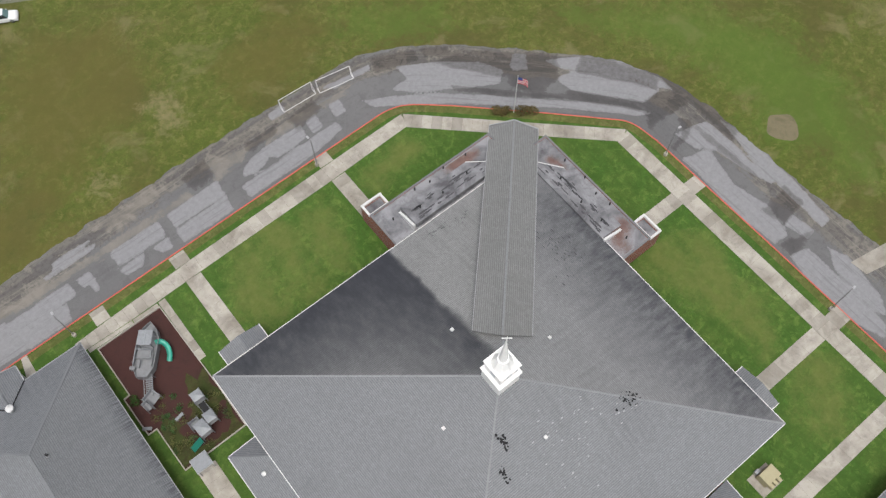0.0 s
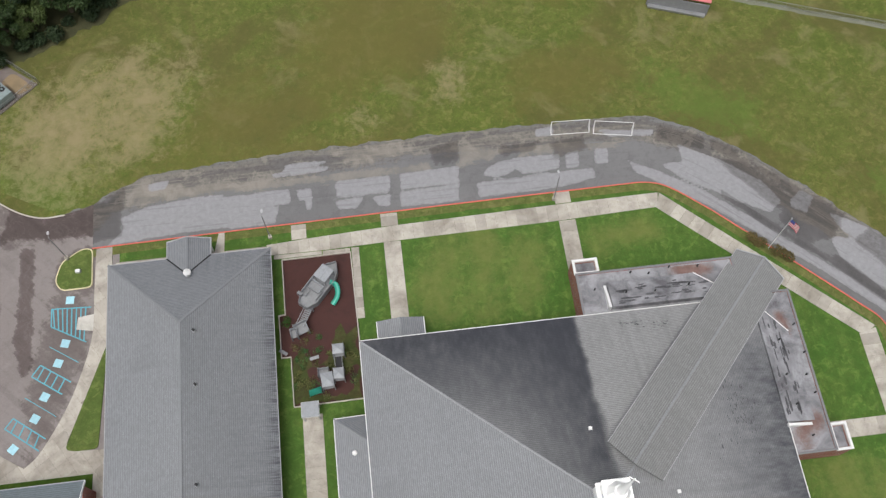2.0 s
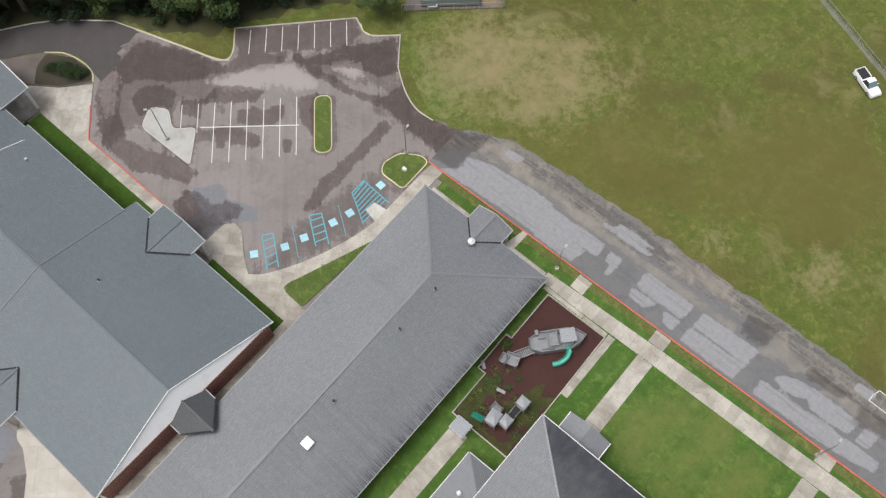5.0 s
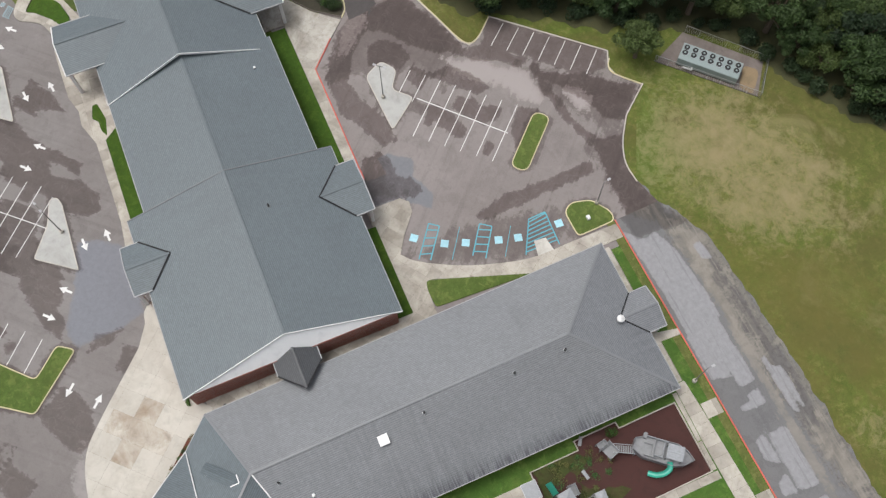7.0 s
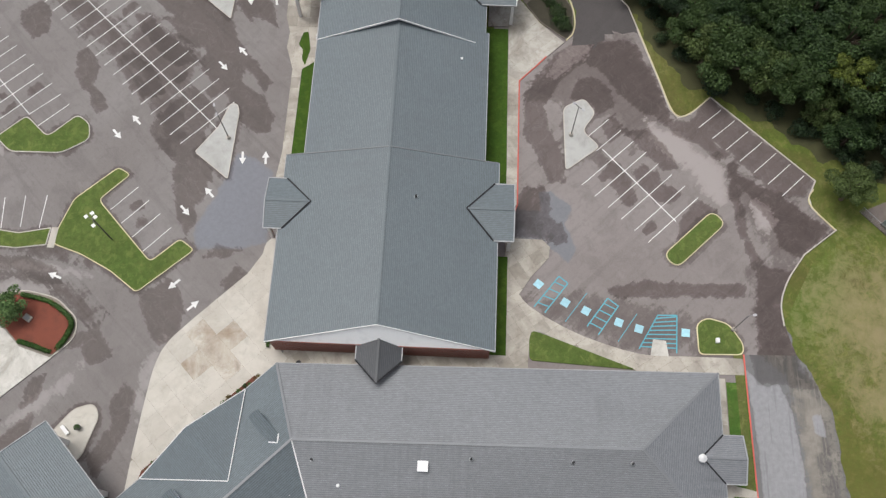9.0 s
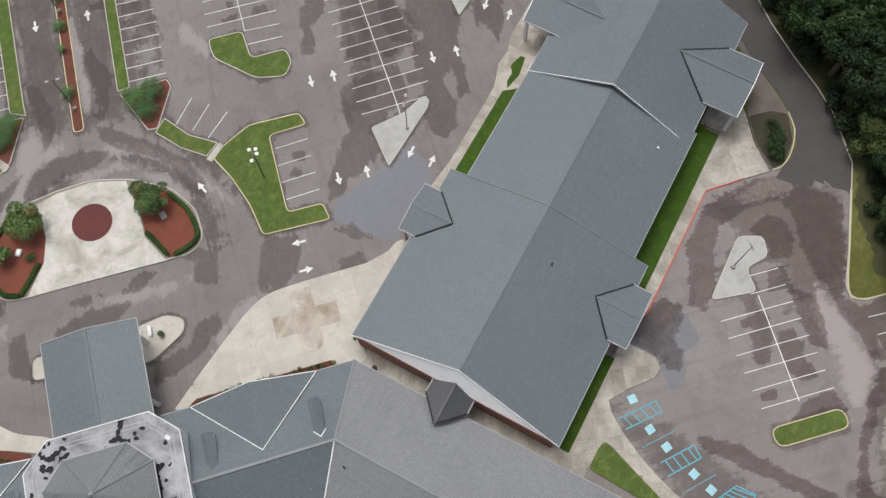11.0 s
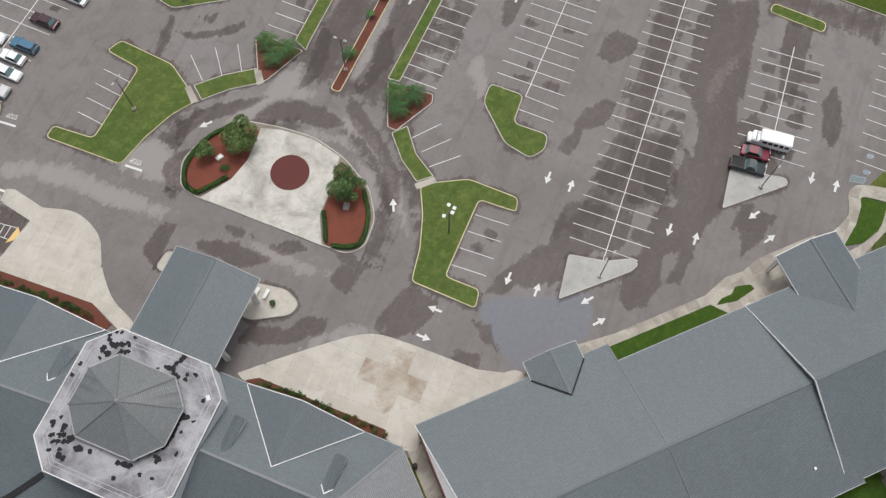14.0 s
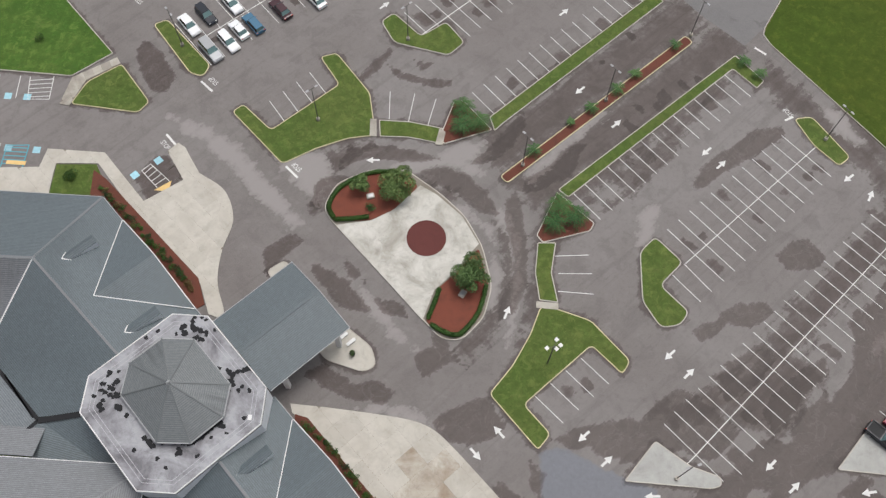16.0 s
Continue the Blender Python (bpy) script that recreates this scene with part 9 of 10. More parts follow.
tagged(prism("concrete_pad", [(-66.0, 92.4), (-55.9, 101.4), (-50.6, 97.2), (-62.8, 85.6)], -0.2, 0.08, M_DIRTPAD), "dark dirty concrete pad under the chiller", "concrete pad", kind="structure")
tagged(prism("bare_dirt", ragged(rounded([(-54.6, 99.8), (-51.2, 96.8), (-53.6, 95.2), (-56.6, 98.2)], 0.8), 0.4), -0.2, 0.1, M_DIRT), "bare tan dirt beside the chiller", "dirt patch", kind="structure")
fence([(-62.9, 85.5), (-50.3, 97.3), (-55.6, 101.8), (-66.0, 92.8)], 1.6, "grey mesh fence round the chiller yard", None, 2.0)

# generator behind the church
gen = thing("generator", (46.0, -9.0, 0.1, 0, 0, 0), "tan steel generator cabinet on a concrete pad", "generator")
part("pad", box_bm(3.6, 3.0, 0.12, (-0.2, 0, 0.02)), M_CONC, gen)
part("cabinet", box_bm(2.4, 1.7, 1.7, (0.2, 0.2, 0.95), 0.05), M_GENSET, gen)
for k in range(3):
    part("vent_hood", box_bm(0.5, 0.6, 0.8, (-0.5 + 0.7 * k, -1.0, 0.9), 0.05), M_GENSET, gen)
part("meter_box", box_bm(0.7, 0.5, 0.8, (-0.4, 1.4, 0.5), 0.03), M_GALV, gen)


# ---- vehicles ----
def car(m, paint, label, L=4.6, W=1.8, H=1.5, suv=False, pickup=False, category="car"):
    t = thing("car" if not pickup else "pickup_truck", m, label, category, "parked cars")
    h0 = H * 0.58
    prof = [(-L / 2, 0.3), (-L / 2 + 0.05, h0 * 0.95), (-L / 2 + 0.25, h0), (L * 0.2, h0 * 1.0), (L / 2 - 0.25, h0 * 0.86), (L / 2, h0 * 0.6), (L / 2, 0.3)]
    n, v = len(prof), []
    for y, k in ((-W / 2, 1), (-W / 2 + 0.12, 0), (W / 2 - 0.12, 0), (W / 2, 1)):
        v += [(x * (0.985 if k else 1), y, z if not k or z < 0.4 else z - 0.08) for x, z in prof]
    f = [[r * n + i, r * n + (i + 1) % n, (r + 1) * n + (i + 1) % n, (r + 1) * n + i] for r in range(3) for i in range(n)] + [list(range(n)), list(range(3 * n, 4 * n))[::-1]]
    mesh_ob("body", v, f, paint, t)
    xr, xf = (-L * 0.47, L * 0.2) if suv else ((-L * 0.08, L * 0.24) if pickup else (-L * 0.36, L * 0.2))
    ti = 0.12 if suv else 0.4
    y0, y1 = W / 2 - 0.1, W / 2 - 0.28
    c = [(xr, -y0, h0 - 0.02), (xf, -y0, h0 - 0.02), (xf, y0, h0 - 0.02), (xr, y0, h0 - 0.02), (xr + ti, -y1, H - 0.04), (xf - 0.65, -y1, H - 0.04), (xf - 0.65, y1, H - 0.04), (xr + ti, y1, H - 0.04)]
    mesh_ob("side_window", [c[0], c[1], c[5], c[4]], [[0, 1, 2, 3]], M_GLASS, t)
    mesh_ob("side_window", [c[2], c[3], c[7], c[6]], [[0, 1, 2, 3]], M_GLASS, t)
    mesh_ob("windscreen", [c[1], c[2], c[6], c[5]], [[0, 1, 2, 3]], M_WINDSHIELD, t)
    mesh_ob("rear_window", [c[0], c[3], c[7], c[4]], [[0, 3, 2, 1]], M_WINDSHIELD, t)
    part("roof", box_bm(xf - 0.65 - xr - ti + 0.1, y1 * 2 + 0.06, 0.07, ((xf - 0.65 + xr + ti) / 2, 0, H - 0.02), 0.03), paint, t)
    if pickup:
        part("cargo_bed", box_bm(L * 0.36, W - 0.3, 0.06, (-L * 0.29, 0, h0 + 0.02), 0.02), M_BLACK, t)
        for s in (-1, 1):
            part("bed_side", box_bm(L * 0.37, 0.12, 0.22, (-L * 0.29, s * (W / 2 - 0.1), h0 + 0.1), 0.03), paint, t)
        part("tailgate", box_bm(0.1, W - 0.1, 0.24, (-L / 2 + 0.08, 0, h0 + 0.08), 0.03), paint, t)
    for sx in (-0.31, 0.31):
        for sy in (-1, 1):
            wh = part("wheel", tube_bm(0.33, 0.33, 0.22, (L * sx, sy * (W / 2 - 0.1), 0.33), Matrix.Rotation(radians(90), 4, "X"), 14), M_BLACK, t)
            part("rim", tube_bm(0.2, 0.2, 0.24, (L * sx, sy * (W / 2 - 0.1), 0.33), Matrix.Rotation(radians(90), 4, "X"), 10), M_GALV, wh)
    for sy in (-1, 1):
        part("headlight", box_bm(0.16, 0.34, 0.14, (L / 2 - 0.1, sy * (W / 2 - 0.3), h0 * 0.74), 0.03), M_TRIM, t)
        part("tail_light", box_bm(0.08, 0.26, 0.2, (-L / 2 + 0.04, sy * (W / 2 - 0.22), h0 * 0.84), 0.02), M_RED, t)
        part("mirror", box_bm(0.14, 0.2, 0.14, (xf - 0.35, sy * (W / 2 + 0.08), h0 + 0.08), 0.03), paint, t)
    return t


P_WHITE = plain("paint_white", (0.75, 0.76, 0.77), 0.25, vary=0.03)
P_BLACK = plain("paint_black", (0.02, 0.024, 0.032), 0.2, vary=0.05)
P_SILVER = plain("paint_silver", (0.38, 0.39, 0.4), 0.3, 0.4, vary=0.03)
P_BLUE = plain("paint_blue", (0.06, 0.15, 0.24), 0.25, vary=0.03)
P_MAROON = plain("paint_maroon", (0.05, 0.02, 0.025), 0.25, vary=0.03)
P_RED = plain("paint_red", (0.17, 0.018, 0.035), 0.25, vary=0.03)
CA = -47
car((6.7, -78.4, 0, 0, 0, CA + 180), P_WHITE, "white saloon car parked in a bay", 4.8)
car((4.3, -80.8, 0, 0, 0, CA + 180), P_BLACK, "black estate car parked in a bay", 4.6, suv=True)
car((2.2, -73.5, 0, 0, 0, CA + 180), P_SILVER, "long silver people carrier parked in a bay", 5.1, 1.95, 1.75, True)
car((-0.4, -75.5, 0, 0, 0, CA + 180), P_WHITE, "white estate car parked in a bay", 4.6, suv=True)
car((-1.7, -78.0, 0, 0, 0, CA), P_WHITE, "white compact car parked in a bay", 4.3)
car((-3.9, -79.5, 0, 0, 0, CA), P_BLUE, "blue estate car parked in a bay", 4.7, suv=True)
car((0.4, -83.4, 0, 0, 0, CA + 180), P_WHITE, "white saloon car parked in a bay", 4.7)
car((-8.0, -82.8, 0, 0, 0, CA), P_MAROON, "dark maroon saloon car parked in a bay", 4.9)
car((-13.6, -85.4, 0, 0, 0, CA), P_WHITE, "white saloon car parked in a bay", 4.6)
car((-101.6, -17.5, 0, 0, 0, 140), P_RED, "dark red saloon car parked beside a minibus", 4.4)
car((-99.3, -16.0, 0, 0, 0, 140), P_BLACK, "black pickup truck parked beside a red car", 5.4, 1.95, 1.85, pickup=True, category="pickup truck")
car((3.3, 123.4, 0, 0, 0, 332), P_WHITE, "white pickup truck parked on the grass by the fence", 5.4, 1.95, 1.85, pickup=True, category="pickup truck")

bus = thing("minibus", (-104.2, -18.3, 0, 0, 0, 140 + 180), "white shuttle minibus with dark square windows", "minibus", "parked cars")
bus.scale = (0.88, 0.94, 0.94)
part("body", box_bm(5.4, 2.2, 2.1, (-0.9, 0, 1.75), 0.12), P_WHITE, bus)
part("cab", box_bm(1.6, 2.0, 1.4, (2.2, 0, 1.25), 0.16), P_WHITE, bus)
part("bonnet", box_bm(1.0, 1.8, 0.7, (3.2, 0, 0.9), 0.14), P_WHITE, bus)
mesh_ob("windscreen", [(3.0, -0.9, 1.35), (3.0, 0.9, 1.35), (2.3, 0.8, 2.05), (2.3, -0.8, 2.05)], [[0, 1, 2, 3]], M_GLASS, bus)
for k in range(5):
    for s in (-1, 1):
        part("window", box_bm(0.72, 0.04, 0.7, (-2.9 + 0.95 * k, s * 1.1, 2.1), 0.01), M_GLASS, bus)
for x in (-2.2, 2.4):
    for s in (-1, 1):
        wh = part("wheel", tube_bm(0.4, 0.4, 0.25, (x, s * 0.95, 0.4), Matrix.Rotation(radians(90), 4, "X"), 14), M_BLACK, bus)
        part("rim", tube_bm(0.22, 0.22, 0.27, (x, s * 0.95, 0.4), Matrix.Rotation(radians(90), 4, "X"), 10), M_GALV, wh)


# ---- playground ----
fence_play = [(-13.0, 61.5), (-3.05, 61.6), (-2.75, 46.6)]
PLAY_EDGE = ring("play_border", offset(ccw(PLAY), -0.1), 0.14, -0.1, 0.42, M_KERB)
tagged(PLAY_EDGE, "pale timber border round the play surface", "border", kind="structure")
ship = thing("play_ship", pose(-7.7, 56.6, 0.12, 0, 0, 50) @ Matrix.Diagonal((0.87, 0.87, 0.9, 1)), "grey climbing frame shaped like a ship with a green slide", "climbing frame")
hull = [(-4.6, -0.9), (-3.0, -1.7), (1.8, -1.75), (3.4, -1.1), (4.7, 0.1), (3.4, 1.2), (1.8, 1.75), (-3.0, 1.7), (-4.6, 0.9)]
part_hull = prism("deck", hull, 1.0, 1.15, M_PLAYGREY, ship)
ring("bulwark", hull, 0.1, 0.3, 1.75, M_PLAYGREY, ship, soft=0.02)
cab = part("cabin_roof", box_bm(2.5, 2.3, 0.14, (1.4, 0.0, 3.1), 0.04), M_PLAYLIGHT, ship, "pale cabin roof")
part("roof_ridge", box_bm(2.5, 0.2, 0.1, (1.4, 0.0, 3.2), 0.02), M_PLAYLIGHT, cab)
for x in (0.3, 2.5):
    for y in (-1.0, 1.0):
        part("cabin_post", box_bm(0.12, 0.12, 2.0, (x, y, 2.1)), M_PLAYGREY, ship)
for k, (x, y, sx, sy, z) in enumerate(((-1.6, 0, 0.14, 3.0, 1.9), (-0.2, 0.3, 0.14, 2.4, 2.0), (-2.6, 0.5, 1.2, 0.14, 1.9), (-0.9, -1.0, 1.5, 0.14, 1.9), (-2.0, -1.4, 1.9, 0.12, 2.0), (-1.2, 1.5, 3.0, 0.12, 2.0))):
    part("rail", box_bm(sx, sy, 0.5, (x, y, z), 0.03), M_PLAYLIGHT if k % 2 else M_PLAYGREY, ship)
part("upper_deck", box_bm(1.5, 2.0, 0.1, (-1.0, 0.2, 1.7), 0.02), M_PLAYGREY, ship)
part("stern_box", box_bm(0.5, 0.9, 0.9, (-3.2, 1.6, 1.4), 0.04), M_PLAYGREY, ship)
pts = curve([(1.0, -1.3), (1.3, -2.2), (0.7, -3.1), (-0.4, -3.6), (-1.5, -3.6)], 4)
v, f = [], []
for i, (x, y) in enumerate(pts):
    z = 1.7 - 1.35 * i / (len(pts) - 1)
    along = (Vector(pts[min(i + 1, len(pts) - 1)]) - Vector(pts[max(0, i - 1)])).normalized()
    for w, dz in ((-0.42, 0.28), (-0.34, 0.0), (0.34, 0.0), (0.42, 0.28)):
        v.append((x - along.y * w, y + along.x * w, z + dz))
f = [[4 * i + k, 4 * i + 4 + k, 4 * i + 5 + k, 4 * i + 1 + k] for i in range(len(pts) - 1) for k in range(3)]
mesh_ob("slide", v + [(x, y, z - 0.05) for x, y, z in v], f + [[len(v) + k for k in q][::-1] for q in f], M_GREENSLIDE, ship, "curved green plastic slide", smooth=True)
bridge = thing("rope_bridge", (-10.1, 52.0, 0.12, 0, 0, 62), "short plank bridge between two play platforms", "bridge")
for k in range(9):
    part("plank", box_bm(0.2, 1.0, 0.06, (-1.2 + 0.3 * k, 0, 0.9)), M_PLAYGREY, bridge)
for s in (-1, 1):
    part("side_rail", bar_bm((-1.4, s * 0.55, 1.5), (1.4, s * 0.55, 1.5), 0.08, 0.08), M_PLAYLIGHT, bridge)
    for x in (-1.4, 1.4):
        part("rail_post", box_bm(0.09, 0.09, 1.5, (x, s * 0.55, 0.75)), M_PLAYLIGHT, bridge)


def play_tower(m, w, d, h, roof, label):
    t = thing("play_tower", m, label, "climbing frame")
    part("deck", box_bm(w, d, 0.1, (0, 0, 1.0), 0.02), M_PLAYGREY, t)
    for x in (-w / 2, w / 2):
        for y in (-d / 2, d / 2):
            part("post", box_bm(0.12, 0.12, h, (x, y, h / 2)), M_PLAYGREY, t)
        part("panel", box_bm(0.07, d - 0.15, 0.7, (x, 0, 1.45), 0.01), M_PLAYLIGHT, t)
    part("panel", box_bm(w - 0.15, 0.07, 0.7, (0, d / 2, 1.45), 0.01), M_PLAYLIGHT, t)
    if roof:
        mesh_ob("roof", [(-w * 0.5, -d * 0.5, h), (w * 0.5, -d * 0.5, h), (w * 0.5, d * 0.5, h), (-w * 0.5, d * 0.5, h), (0, 0, h + 0.3), (-w * 0.5, -d * 0.5, h - 0.06), (w * 0.5, -d * 0.5, h - 0.06), (w * 0.5, d * 0.5, h - 0.06), (-w * 0.5, d * 0.5, h - 0.06)],
                [[0, 1, 4], [1, 2, 4], [2, 3, 4], [3, 0, 4], [8, 7, 6, 5], [0, 5, 6, 1], [1, 6, 7, 2], [2, 7, 8, 3], [3, 8, 5, 0]], M_PLAYLIGHT, t)
    return t


play_tower((-10.7, 50.2, 0.12, 0, 0, 20), 1.8, 1.5, 2.0, False, "open grey play platform with panels")
play_tower((-11.7, 49.6, 0.12, 0, 0, 10), 0.9, 1.2, 1.7, False, "low grey climbing panel with a step")
play_tower((-5.75, 46.3, 0.12), 1.5, 1.4, 2.4, True, "grey play tower with a pale pyramid roof")
play_tower((-5.9, 42.9, 0.12), 1.4, 1.5, 2.2, True, "grey play tower with a pale pyramid roof")
play_tower((-7.5, 42.2, 0.12, 0, 0, 5), 1.6, 2.0, 2.2, True, "grey play tower with a pale roof and slide")
play_tower((-8.0, 43.5, 0.12), 1.4, 1.0, 2.0, False, "open grey play platform with panels")
net = thing("climbing_net", (-5.85, 44.6, 0.12), "black rubber bridge between two play towers", "bridge")
part("mat", box_bm(0.8, 1.9, 0.08, (0, 0, 1.1), 0.02), M_BLACK, net)
for s in (-1, 1):
    part("side_rail", bar_bm((s * 0.5, -1, 1.7), (s * 0.5, 1, 1.7), 0.07, 0.07), M_PLAYGREY, net)
    part("rail_post", box_bm(0.08, 0.08, 1.7, (s * 0.5, 0, 0.85)), M_PLAYGREY, net)
sl = thing("slide", (-9.3, 41.1, 0.12, 0, 0, 5), "short straight green plastic slide", "slide")
mesh_ob("chute", [(0.9, -0.4, 1.1), (0.9, 0.4, 1.1), (-0.9, 0.4, 0.2), (-0.9, -0.4, 0.2), (0.9, -0.45, 1.3), (0.9, 0.45, 1.3), (-0.9, 0.45, 0.4), (-0.9, -0.45, 0.4)], [[0, 1, 2, 3], [0, 3, 7, 4], [1, 5, 6, 2], [3, 2, 1, 0]], M_GREENSLIDE, sl)
part("leg", box_bm(0.1, 0.6, 1.0, (0.8, 0, 0.5)), M_PLAYGREY, sl)
for m, lab in (((-9.2, 46.0, 0.12, 0, 0, 12), "small curved grey play bench"), ((-13.4, 47.3, 0.12, 0, 0, -35), "small pale concrete bench")):
    t = thing("bench", m, lab, "bench")
    part("seat", box_bm(1.3, 0.45, 0.08, (0, 0, 0.42), 0.02), M_PLAYLIGHT, t)
    for x in (-0.45, 0.45):
        part("leg", box_bm(0.12, 0.4, 0.4, (x, 0, 0.2)), M_PLAYGREY, t)
shed = thing("gate_canopy", (-9.95, 38.3, 0.1), "small flat pale canopy over the play yard gate", "canopy")
part("roof", box_bm(2.25, 2.0, 0.14, (0, 0, 2.5), 0.05), M_PLAYLIGHT, shed)
part("roof_edge", box_bm(2.38, 2.13, 0.08, (0, 0, 2.42), 0.02), M_GALV, shed)
for x in (-1.0, 1.0):
    for y in (-0.85, 0.85):
        part("post", box_bm(0.12, 0.12, 2.4, (x, y, 1.2)), M_GALV, shed)

# stones and small things on the turning circle and islands
for x, y, r in ((-26.5, -48.4, 20), (-41.3, -33.4, 60)):
    st = thing("marker_stone", (x, y, 0.2, 0, 0, r), "pale grey carved marker stone in the mulch", "stone")
    part("slab", box_bm(1.2, 0.9, 0.35, (0, 0, 0.16), 0.06), M_CONC, st)
    part("plaque", box_bm(0.8, 0.55, 0.06, (0, 0, 0.36), 0.02), M_GALV, st)
pot = thing("plant_pot", (-26.4, -23.3, 0.15), "round dark pot with a small plant", "plant pot")
part("pot", tube_bm(0.3, 0.42, 0.6, (0, 0, 0.3), seg=14), M_POLE, pot)
v, f = cards([(0, 0, 0.8)], [0.4], 120, 0.1, 9)
mesh_ob("plant", v, f, M_HEDGE, pot)
for x, y in ((-26.0, -25.0), (-24.8, -25.8)):
    bn = thing("bench", (x, y, 0.15, 0, 0, 45), "white bench on the concrete island", "bench")
    part("seat", box_bm(1.5, 0.5, 0.08, (0, 0, 0.45), 0.02), M_TRIM, bn)
    for k in (-0.55, 0.55):
        part("leg", box_bm(0.1, 0.45, 0.43, (k, 0, 0.22)), M_TRIM, bn)
bin_ = thing("litter_bin", (-36.4, 5.4, 0.15), "round black litter bin by the wall", "litter bin")
part("body", tube_bm(0.3, 0.34, 0.9, (0, 0, 0.45), seg=14), M_BLACK, bin_)
part("lid", tube_bm(0.36, 0.25, 0.15, (0, 0, 0.97), seg=14), M_BLACK, bin_)
for x, y in ((-42.3, 63.2),):
    b = thing("utility_box", (x, y, 0.1), "small white utility box in the grass", "utility box")
    part("body", box_bm(0.7, 0.5, 0.5, (0, 0, 0.25), 0.05), M_TRIM, b)


# ---- pavements, last: each cast panel is its own piece ----
paving("pavement", [(-15.2, 62.5), (-7.2, 62.4), (4.7, 62.7), (27.7, 63.05), (43.1, 63.6), (43.9, 66.0), (31.9, 65.85), (4.4, 65.2), (-8.4, 64.6), (-15.2, 64.2)], (1.55, 3.4), 1.3, M_CONC, "long concrete walk with stained panels along the road")
paving("pavement", [(43.0, 63.5), (44.0, 65.9), (69.6, 41.4), (67.3, 40.4), (57.0, 50.2)], (1.6, 3.2), -44, M_CONC, "diagonal concrete walk past the church front")
paving("pavement", [(66.9, 40.6), (69.5, 41.2), (69.5, -14), (66.9, -14)], (2.7, 1.6), 0, M_CONC, "long concrete walk with stained panels along the road")
paving("pavement", [(-7.2, 61.75), (-14.2, 61.75), (-14.2, 62.4), (-7.2, 62.3)], (1.6, 1.6), 0, M_CONC, "concrete walk beside the classroom wing")
for x0, x1, y0, y1 in ((-11.5, -9.3, 64.6, 67.0), (1.8, 4.3, 65.2, 67.3), (28.1, 30.5, 65.9, 67.8), (-37.0, -15.3, 62.3, 64.0), (1.9, 4.4, 49.0, 62.6), (28.1, 30.6, 54.8, 63.0), (-2.9, -1.8, 51.2, 62.3), (-11.3, -8.6, 20, 38.2), (-7.1, -3.1, 61.7, 62.3)):
    paving("pavement", [(x0, y0), (x1, y0), (x1, y1), (x0, y1)], (max(1.3, x1 - x0 if x1 - x0 < 3.5 else 1.6), 1.6), 0, M_CONC, "narrow concrete path across the lawn")
for x0, x1, y0, y1 in ((69.5, 71.8, 26.5, 28.9), (58.9, 66.9, 26.5, 28.9), (69.5, 72.0, -1.4, 1.2), (54.0, 66.9, -1.2, 1.2), (45.5, 66.9, -14.4, -12.0)):
    paving("pavement", [(x0, y0), (x1, y0), (x1, y1), (x0, y1)], (1.6, max(1.3, y1 - y0)), 0, M_CONC, "narrow concrete path across the lawn")
paving("pavement", [(-22.9, 63.4), (-22.1, 67.1), (-21.2, 67.1), (-21.4, 63.4)], 1.6, 0, M_CONC, "short concrete path to the kerb")
# west side of the hall
paving("pavement", [(-84.0, 33.3), (-64.0, 33.4), (-60.5, 33.5), (-61.8, 35.0), (-83.0, 35.0)], (1.8, 1.8), 0, M_CONC, "concrete walk along the hall")
paving("pavement", [(-84.0, 33.3), (-83.0, 35.0), (-86.0, 37.8), (-90.4, 42.2), (-94.0, 38.2), (-97.6, 35.6), (-100.5, 33), (-100.5, 30), (-93, 30), (-93, 33.3)], (2.0, 2.0), 40, M_APRON, "broad worn concrete apron at the side entrance")
W_WALK = [(-56.4, 33.4), (-56.4, 38.8), (-55.3, 39.9), (-53.6, 39.7), (-50.7, 37.3), (-47.9, 35.5)] + curve([(-47.9, 35.5), (-46, 37.3), (-43.3, 42), (-41.4, 46.8), (-39.9, 53), (-39.9, 60.4)])[1:] \
    + [(-39.9, 66.6), (-37.6, 66.6), (-37.3, 52.4)] + curve([(-37.3, 52.4), (-39.4, 47.0), (-41.5, 41.0), (-42.5, 38.2), (-41.6, 37.1)])[1:] + [(-38.2, 36.9), (-36.6, 36.9), (-36.2, 3), (-38.9, 3), (-39.2, 33.6)]
paving("pavement", W_WALK, (1.8, 1.8), 35, M_CONC, "curving concrete walk beside the accessible bays")
# plazas at the front
PLAZA_N = [(-18.6, -15.8), (-23.6, -15.6)] + curve([(-23.6, -15.6), (-30.4, -15.1), (-35.5, -14.5), (-38.8, -13.2), (-42.2, -10.3)])[1:] + [(-49.3, -3.4), (-52.4, -1.6)] + \
    curve([(-52.4, -1.6), (-54.2, -1.2), (-55.3, 0.2), (-55.0, 1.9)])[1:] + [(-39.0, 1.9), (-37.2, 3.6), (-35.0, 2.4), (-34.0, -0.2), (-22.6, -11.8), (-19, -14.6)]
paving("plaza", PLAZA_N, (3.1, 3.1), 45, M_PLAZA, "pale concrete plaza with rust-stained cast panels before the entrance", joint=0.018, worn=(-37.9, -6.2, 3.7))
tagged(prism("planting_bed", [(-34.6, -0.6), (-21.2, -14.0), (-19.4, -14.4), (-20, -11), (-32.2, 1.2), (-33.4, 1.0)], -0.1, 0.17, M_BEDSOIL), "strip of red mulch along the wall", "planting bed", kind="structure")
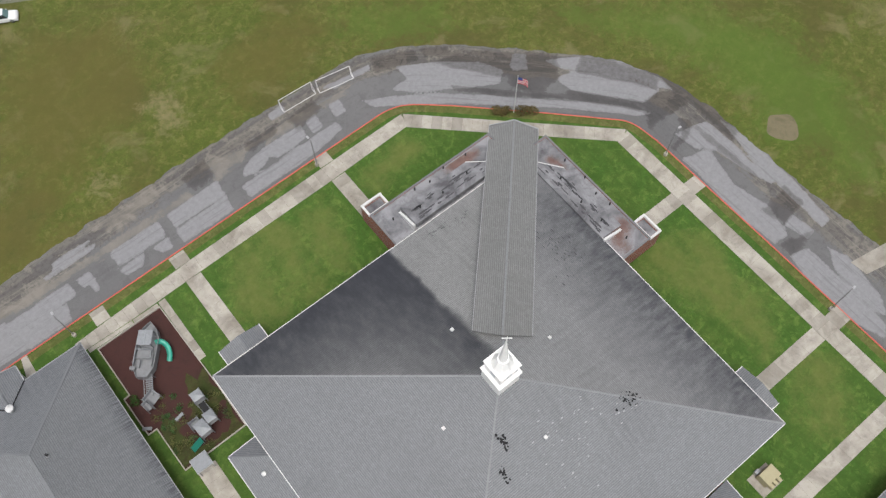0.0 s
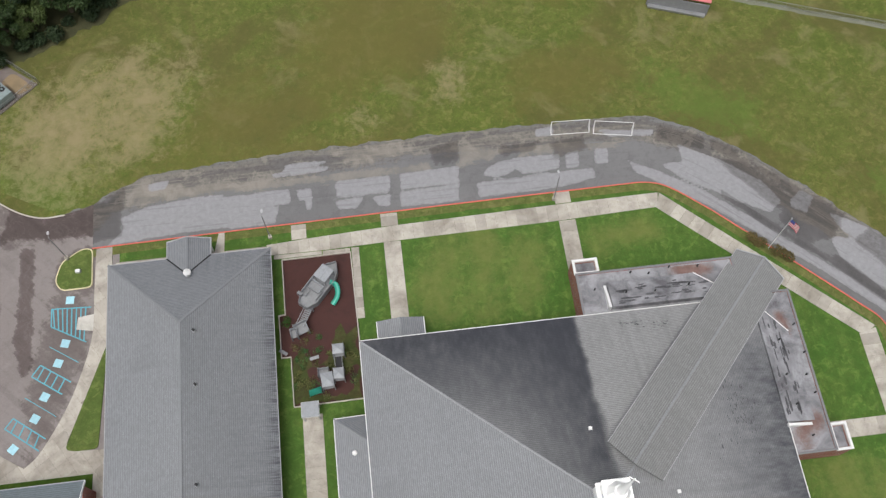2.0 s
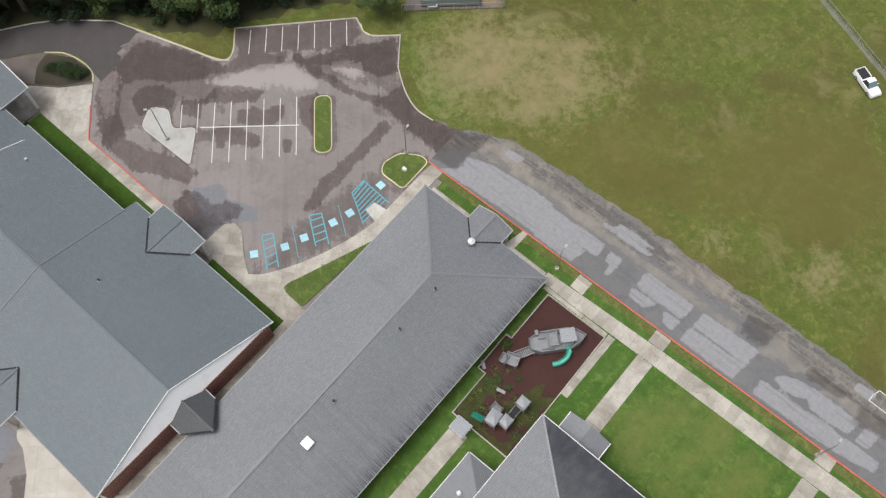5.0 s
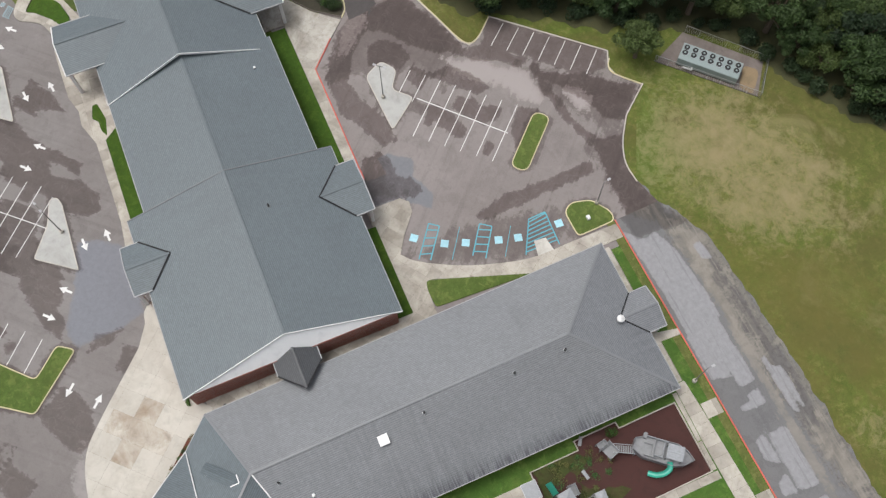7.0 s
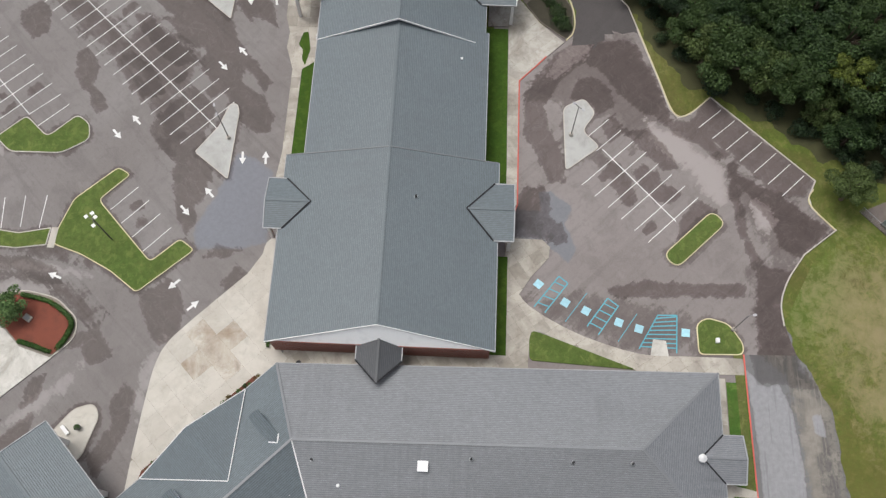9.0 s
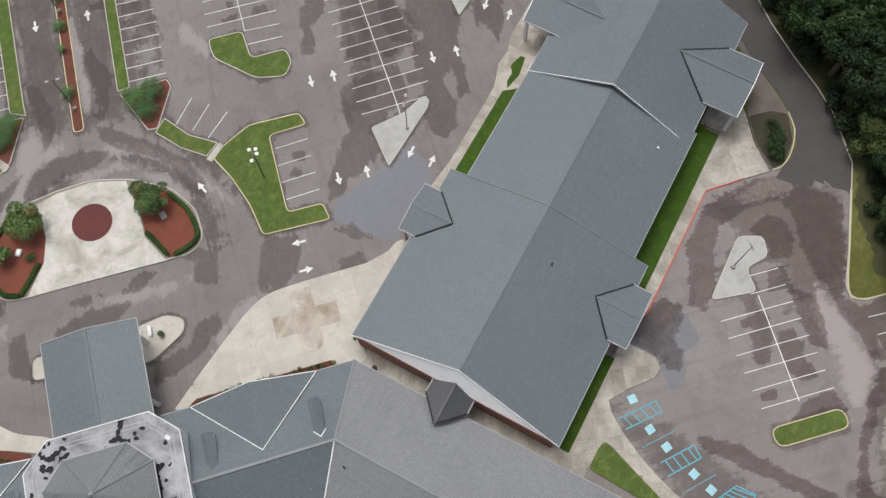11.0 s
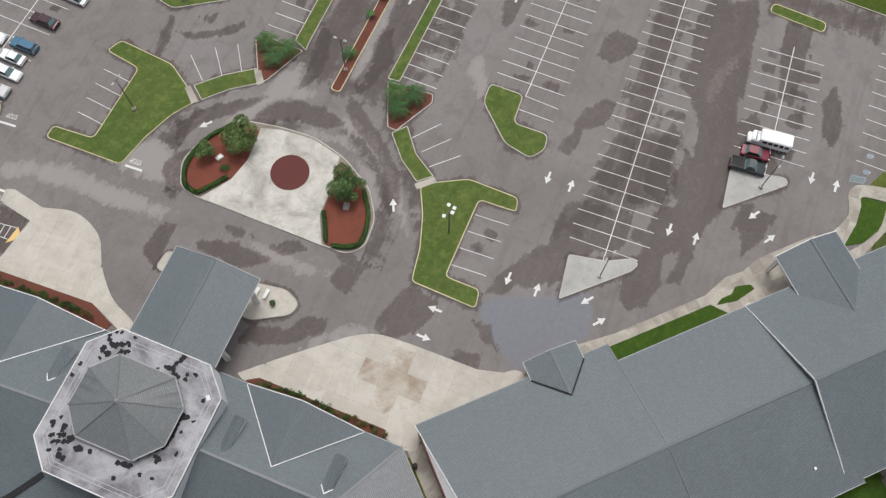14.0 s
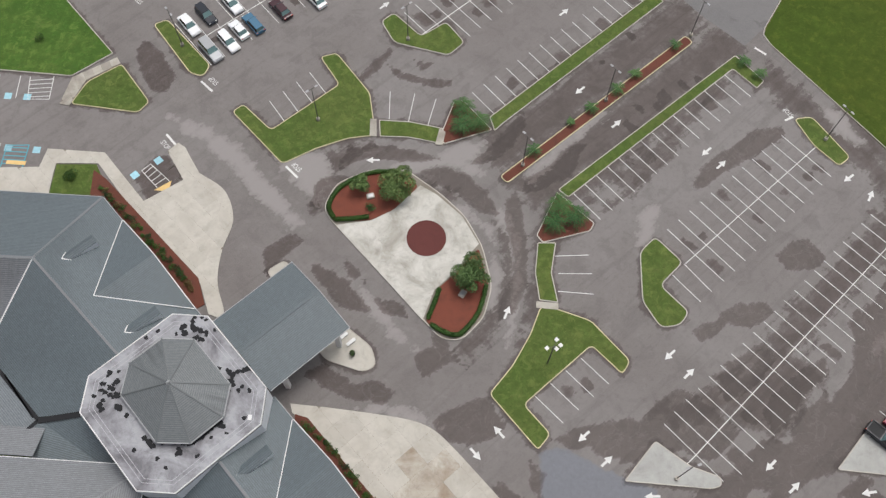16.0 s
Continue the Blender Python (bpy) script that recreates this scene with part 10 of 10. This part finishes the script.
PLAZA_W = [(-7.6, -27.2)] + curve([(-7.2, -29.0), (-5.6, -33.2), (-5.5, -38.2), (-6.3, -43.2), (-4.2, -48.0), (0.2, -50.8)]) + [(3.2, -55.2), (4.4, -55.9), (5.8, -54.3), (2.4, -49.4), (7.7, -45.4), (15.4, -53.4), (24.4, -53.5), (24.9, -50.2),
           (34, -49.4), (34, -45.5), (22.3, -45.6), (22.5, -51), (16, -51.4), (11.2, -46.1), (-3.2, -32.6), (-5.2, -28)]
paving("plaza", PLAZA_W, (2.3, 2.3), -42, M_PLAZA, "pale concrete plaza with cast panels before the entrance", joint=0.014)
tagged(prism("planting_bed", [(16.4, -50.2), (14.2, -48.8), (-2.8, -33.4), (-4.4, -29.4), (-3.2, -28.6), (12.6, -42.8), (16, -46)], -0.1, 0.17, M_BEDSOIL), "strip of red mulch along the wall", "planting bed", kind="structure")
tagged(prism("lawn", [(16.2, -51.2), (22.3, -50.8), (22.2, -43), (13.5, -43), (14, -47.5)], -0.1, 0.16, M_TURF), "small square of lawn by the wall", "lawn", kind="structure")
paving("pavement", [(17.4, -71.4), (16.6, -70.2), (21.4, -66.6), (23.0, -61.6), (24.6, -61.8), (23.8, -67.0)], (1.5, 1.5), 30, M_CONC, "concrete path between two grass islands")
# east side of the hall
paving("pavement", [(-63.6, -1.2), (-83.2, 0.9), (-66.8, 0.9), (-64, 2), (-62.6, 1.0)], (1.8, 1.8), 0, M_CONC, "concrete walk along the hall")
paving("pavement", [(-62.6, -0.6), (-83.6, -0.6), (-87.6, -1.9), (-90.4, -1.7), (-93.4, -2.6), (-103.0, -2.6), (-103, 4.5), (-86.6, 4.5), (-83.6, 0.9), (-62.6, 0.9)], (1.9, 1.9), 0, M_CONC, "concrete walk and apron along the hall")
EW = curve([(-104.6, 4.0), (-107.6, 3.0), (-111.5, 1.6), (-114.6, 0.2), (-117.0, -2.0), (-120.9, -6.3)]) + curve([(-119.8, -7.2), (-117.4, -4.7), (-115.6, -2.6), (-112.4, 0.3), (-108.9, 1.3), (-104.6, 1.8)])
paving("pavement", EW, (1.9, 1.9), 40, M_CONC, "curving concrete path beside the lawn")
EW2 = curve([(-104.6, 1.0), (-106.0, 0.6), (-109.5, -1.6), (-111.7, -3.7), (-112.8, -5.0), (-115.7, -2.9)]) + curve([(-117.3, -4.6), (-114.9, -6.2), (-112.9, -7.0), (-111.2, -6.4), (-110.2, -4.6), (-108.8, -3.1), (-105.4, -1.8), (-104.6, -1.2)])
paving("pavement", EW2, (1.9, 1.9), 40, M_CONC, "curving concrete path beside the lawn")
# turning circle
INNER_C = [(-21.8, -43.3), (-27.0, -44.4), (-30.4, -46.6), (-33.9, -50.9), (-36.6, -49.4), (-40.6, -46.0), (-43.3, -41.6), (-39.4, -36.2), (-37.2, -33.8), (-35.8, -29.0)]
paving("circle_paving", INNER_C, (6.0, 6.0), 45, M_CIRCLE, "pale stained concrete of the turning circle", 0.165, 0.016)
for p in ([(-25.1, -62.4), (-26.1, -62.4), (-26.4, -59.1), (-25.3, -59.2)], [(-36.2, -61.4), (-37.2, -60.7), (-36.9, -58.3), (-35.7, -58.3)], [(-52.0, -33.0), (-55.2, -32.9), (-55.2, -31.9), (-52.0, -32.0)]):
    paving("pavement", p, (3.4, 3.4), 0, M_CONC, "short concrete crossing between grass islands", 0.165)
